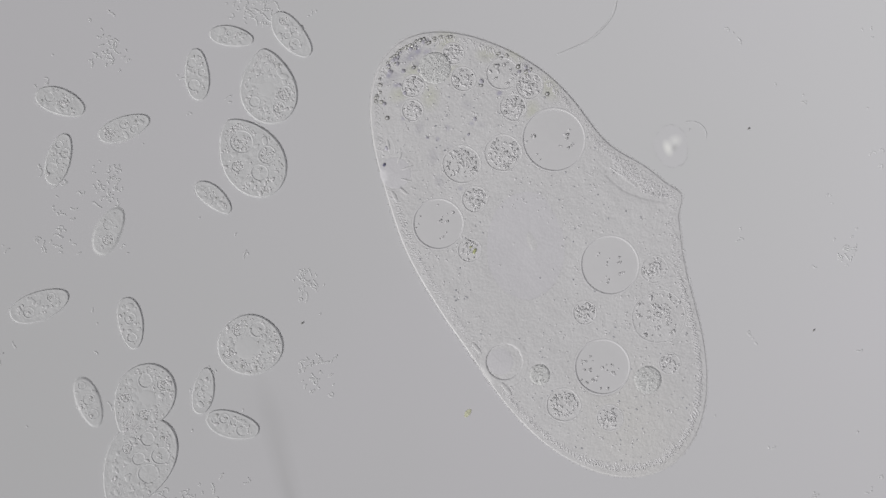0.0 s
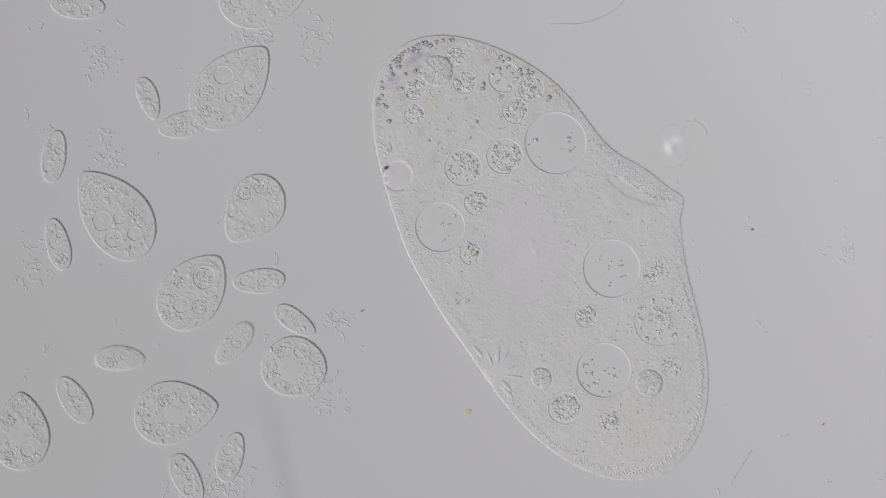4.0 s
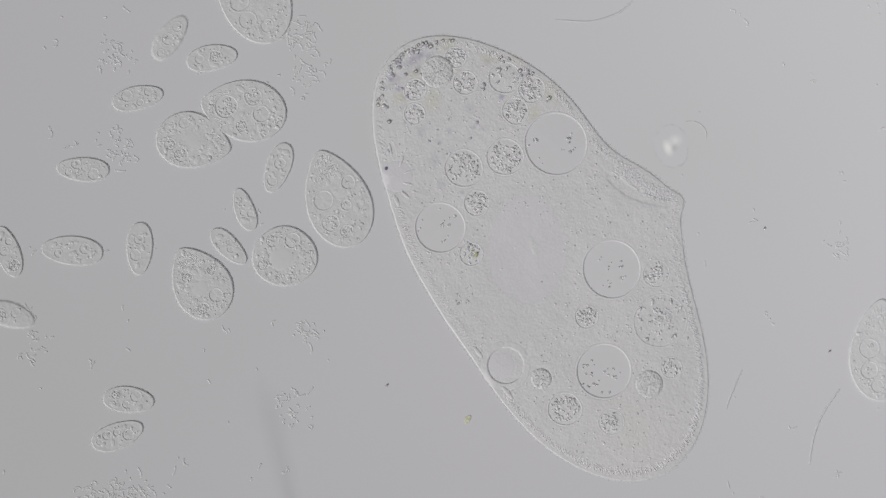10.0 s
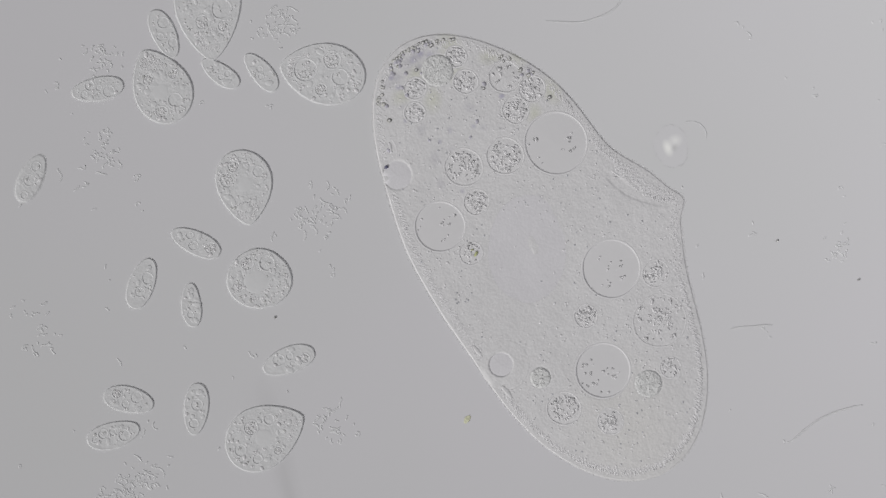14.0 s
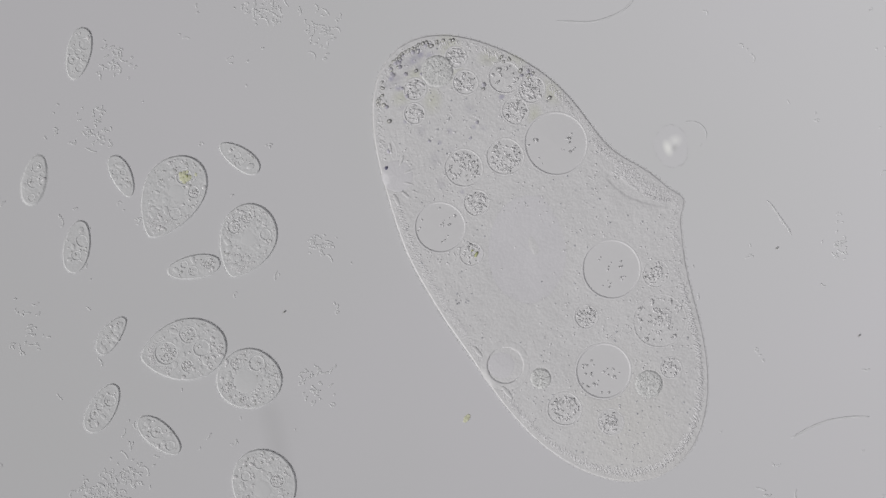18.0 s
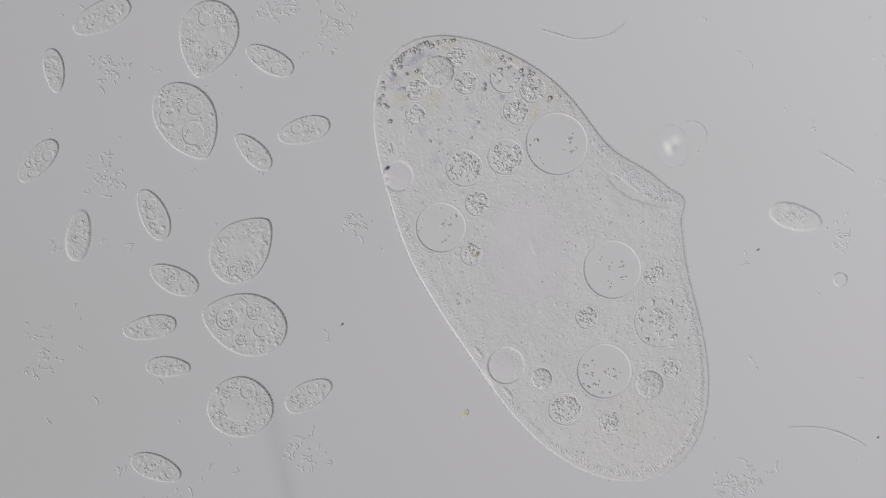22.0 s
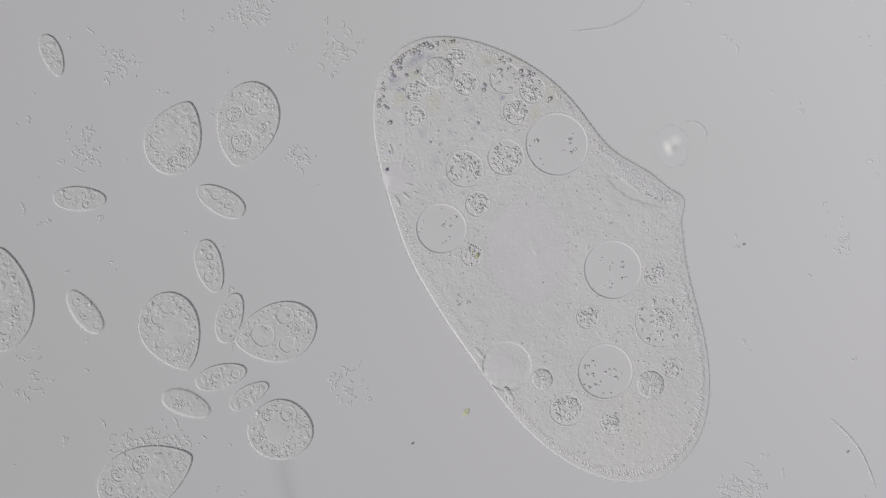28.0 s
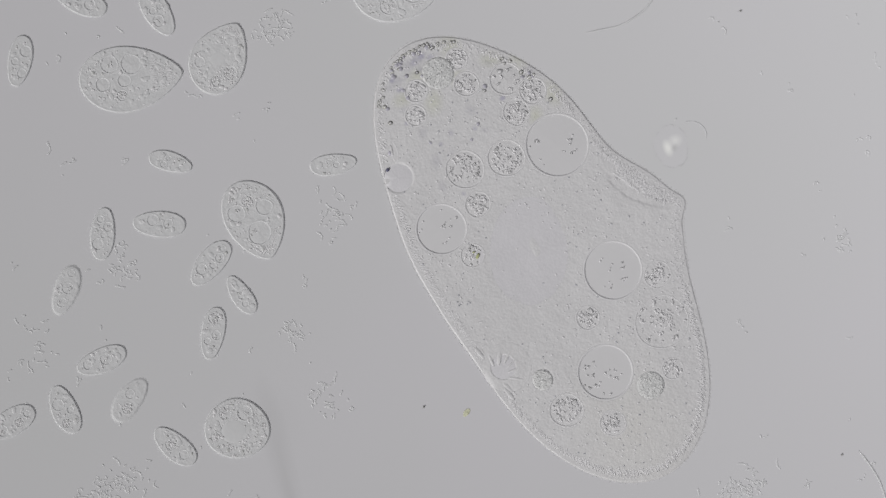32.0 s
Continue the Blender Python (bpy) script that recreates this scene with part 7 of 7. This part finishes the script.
    walk(CLUMPS[9], [(0, at(-1.358, 0.052, 0)), (1, at(-1.368, 0.042, 17)), (2, at(-1.358, 0.082, 34)), (3, at(-1.448, 0.062, 11)), (6, at(-1.428, -0.338, 28)), (8, at(-1.458, -0.318, 5)), (9, at(-1.488, -0.368, 22)), (10, at(-1.448, -0.318, 39)), (11, at(-1.418, -0.238, 16)), (12, at(-1.378, -0.298, 33)), (13, at(-1.398, -0.258, 10)), (14, at(-1.418, -0.298, 27)), (17, at(-1.428, -0.258, 4)), (18, at(-1.458, -0.298, 21)), (20, at(-1.358, -0.238, 38)), (21, at(-1.388, -0.318, 15)), (23, at(-1.418, -0.398, 32)), (25, at(-1.388, -0.398, 9)), (28, at(-1.448, -0.458, 26)), (30, at(-1.508, -0.418, 3)), (32, at(-1.428, -0.358, 20))])
    walk(LONG_THREAD, [(0, at(1.182, -1.098, -50)), (5.5, at(1.092, -0.978, -50)), (6.5, at(1.152, -0.718, -60)), (7, at(1.182, -0.594, -65)), (8, at(1.296, -0.602, -90)), (9, at(1.336, -0.594, -110)), (10, at(1.336, -0.622, -112)), (11, at(1.356, -0.618, -122)), (12, at(1.356, -0.606, -123)), (13, at(1.352, -0.602, -145)), (14, at(1.352, -0.602, -153)), (17, at(1.364, -0.61, -163)), (19, at(1.372, -0.622, -165)), (20, at(1.384, -0.626, -166)), (21, at(1.362, -0.614, -180)), (22, at(1.362, -0.648, -193)), (23, at(1.352, -0.648, -200)), (25, at(1.362, -0.638, -203)), (27.5, at(1.452, -0.694, -232)), (28, at(1.464, -0.712, -237)), (29, at(1.472, -0.762, -242)), (30, at(1.504, -0.774, -243)), (31, at(1.522, -0.794, -245)), (32, at(1.542, -0.838, -247))])
    walk(HAIR_THREAD, [(0, at(0.402, 0.688, 27)), (1, at(0.392, 0.738, 22)), (2, at(0.322, 0.806, -6)), (3, at(0.376, 0.792, 8)), (3.5, at(0.372, 0.794, 6)), (6, at(0.372, 0.802, 1)), (8, at(0.382, 0.822, -1)), (10, at(0.398, 0.812, 0)), (12, at(0.362, 0.816, 0)), (14, at(0.362, 0.808, 1)), (17, at(0.392, 0.810, 1)), (19, at(0.408, 0.802, 2)), (20, at(0.382, 0.794, 2)), (21, at(0.342, 0.784, -20)), (22, at(0.346, 0.778, -13)), (23, at(0.372, 0.782, 4)), (25, at(0.438, 0.786, 8)), (28, at(0.456, 0.770, 10)), (29, at(0.492, 0.778, 10)), (31, at(0.500, 0.770, 14)), (32, at(0.504, 0.766, 15))])
    walk(SHORT_THREAD, [(0, at(1.152, -0.998, 60)), (5.5, at(1.042, -0.638, 58)), (7, at(1.042, -0.508, 55)), (8, at(1.038, -0.498, 65)), (10, at(1.028, -0.498, 68)), (12, at(1.032, -0.498, 65)), (13, at(1.048, -0.382, 90)), (14, at(1.092, -0.274, 5)), (14.5, at(1.056, -0.242, 25)), (16.5, at(1.088, -0.014, -50)), (17, at(1.166, 0.046, -72)), (18, at(1.192, 0.112, -55)), (19, at(1.228, 0.192, -35)), (20, at(1.242, 0.252, -28)), (21, at(1.306, 0.282, -25)), (22, at(1.392, 0.308, -30)), (23, at(1.432, 0.322, -25)), (24, at(1.522, 0.306, -30)), (25, at(1.752, 0.302, -30)), (32, at(1.832, 0.302, -30))])
    walk(CYST, [(0, at(0.992, -1.118)), (17.8, at(0.992, -1.098)), (19, at(1.078, -0.298)), (20, at(1.192, -0.148)), (21, at(1.282, -0.084)), (22, at(1.406, -0.108)), (23, at(1.548, -0.062)), (24, at(1.712, -0.018)), (32, at(1.832, 0.042))])
    walk(SPECK, [(0, at(0.088, -0.58)), (3, at(0.088, -0.58)), (5.5, at(0.088, -0.578)), (7, at(0.088, -0.58)), (8, at(0.086, -0.602)), (9, at(0.088, -0.602)), (14, at(0.086, -0.602)), (19, at(0.084, -0.598)), (21, at(0.082, -0.594)), (22, at(0.08, -0.582)), (32, at(0.084, -0.578))])
    walk(GRAINS[0], [(0, at(-0.498, -0.262, 0)), (1, at(-0.744, -0.188, 30)), (2, at(-0.698, -0.222, 60)), (3, at(-0.388, -0.214, 10)), (5.5, at(-0.258, -0.308, 40)), (6, at(-0.268, -0.408, 70)), (7, at(-0.318, -0.238, 20)), (8, at(-0.252, -0.362, 50)), (9, at(-0.188, -0.438, 0)), (10, at(-0.198, -0.482, 30)), (11, at(-0.208, -0.368, 60)), (12, at(-0.184, -0.422, 10)), (13, at(-0.078, -0.418, 40)), (14, at(-0.594, -0.242, 70)), (14.5, at(-0.592, -0.228, 20)), (16.5, at(-0.558, -0.218, 50)), (17, at(-0.584, -0.302, 0)), (19, at(-0.534, -0.144, 30)), (20, at(-0.518, -0.192, 60)), (21, at(-0.368, -0.244, 10)), (22, at(-0.358, -0.268, 40)), (23, at(-0.428, -0.272, 70)), (24, at(-0.374, -0.384, 20)), (25, at(-0.282, -0.414, 50)), (28, at(-0.108, -0.688, 0)), (29, at(-0.092, -0.748, 30)), (30, at(-0.038, -0.85, 60)), (31, at(-0.018, -0.758, 10)), (32, at(-0.068, -0.558, 40))])
    walk(GRAINS[1], [(0, at(1.082, 0.426, 0)), (3, at(1.028, -0.04, 30)), (3.5, at(1.082, 0.062, 60)), (8, at(1.122, 0.082, 10)), (16, at(1.192, 0.012, 40)), (24, at(1.064, -0.004, 70)), (25, at(1.046, 0.192, 20)), (29, at(1.068, -0.016, 50)), (30, at(1.012, 0.208, 0)), (31, at(1.216, 0.612, 30)), (32, at(1.052, 0.842, 60))])
    walk(GRAINS[2], [(0, at(1.312, -0.288, 0)), (1, at(1.422, -0.208, 30)), (3, at(1.388, -0.648, 60)), (7, at(1.248, -0.462, 10)), (8, at(1.422, -0.448, 40)), (9, at(1.312, -0.388, 70)), (10, at(1.368, -0.362, 20)), (12, at(1.464, -0.082, 50)), (21, at(1.482, -0.558, 0)), (22, at(1.538, -0.668, 30)), (23, at(1.492, -0.768, 60)), (28, at(1.432, -0.718, 10)), (32, at(1.412, -0.728, 40))])
    walk(DRIFT[0], [(0, at(0, 0)), (8, at(0.10, 0.05, 4)), (16, at(0.02, 0.12, -3)), (24, at(-0.08, 0.03, 3)), (32, at(0.03, -0.06, 0))])
    walk(DRIFT[1], [(0, at(0, 0)), (5, at(-0.08, 0.10, -5)), (12, at(0.08, 0.16, 4)), (20, at(0.10, -0.04, 8)), (27, at(-0.06, -0.12, 2)), (32, at(0.02, 0.03, -2))])
    walk(DRIFT[2], [(0, at(0, 0)), (10, at(0.05, 0.03, 2)), (21, at(0.02, -0.05, -2)), (32, at(-0.04, 0.02, 1))])
    for c, which in RAYS:
        still = c.matrix_basis.translation.copy()
        walk(c, [(t, Matrix.Translation((still.x, still.y, still.z + z))) for t, z in (((0, -0.008), (1, -0.008), (3, -0.008), (3.3, 0), (4.3, 0), (5.5, -0.008), (6, -0.008), (7, -0.008), (8, -0.008), (11, -0.008), (11.4, -0.008), (11.7, 0), (13, 0), (13.6, -0.008), (14, -0.008), (14.5, -0.008), (16.5, -0.008), (18, -0.008), (23, -0.008), (24, -0.008), (25, -0.008), (27.5, -0.008), (29, -0.008), (29.6, -0.008), (29.9, 0), (31.2, 0), (32, -0.0008)), ((0, 0), (1, 0), (1.5, -0.008), (2, -0.008), (3, -0.008), (3.5, -0.008), (5.5, -0.008), (7, -0.008), (7.6, -0.008), (8, -0.008), (8.4, 0), (10, 0), (10.5, -0.008), (11, -0.008), (12, -0.008), (13, -0.008), (14, -0.008), (16.5, -0.008), (17, -0.008), (17.3, 0), (19.2, 0), (20, -0.008), (21, -0.008), (22, -0.008), (23, -0.008), (25, -0.008), (26.5, -0.008), (27.2, 0), (28.2, 0), (29, -0.008), (30, -0.008), (31, -0.008), (32, -0.008)))[which]])


motions()
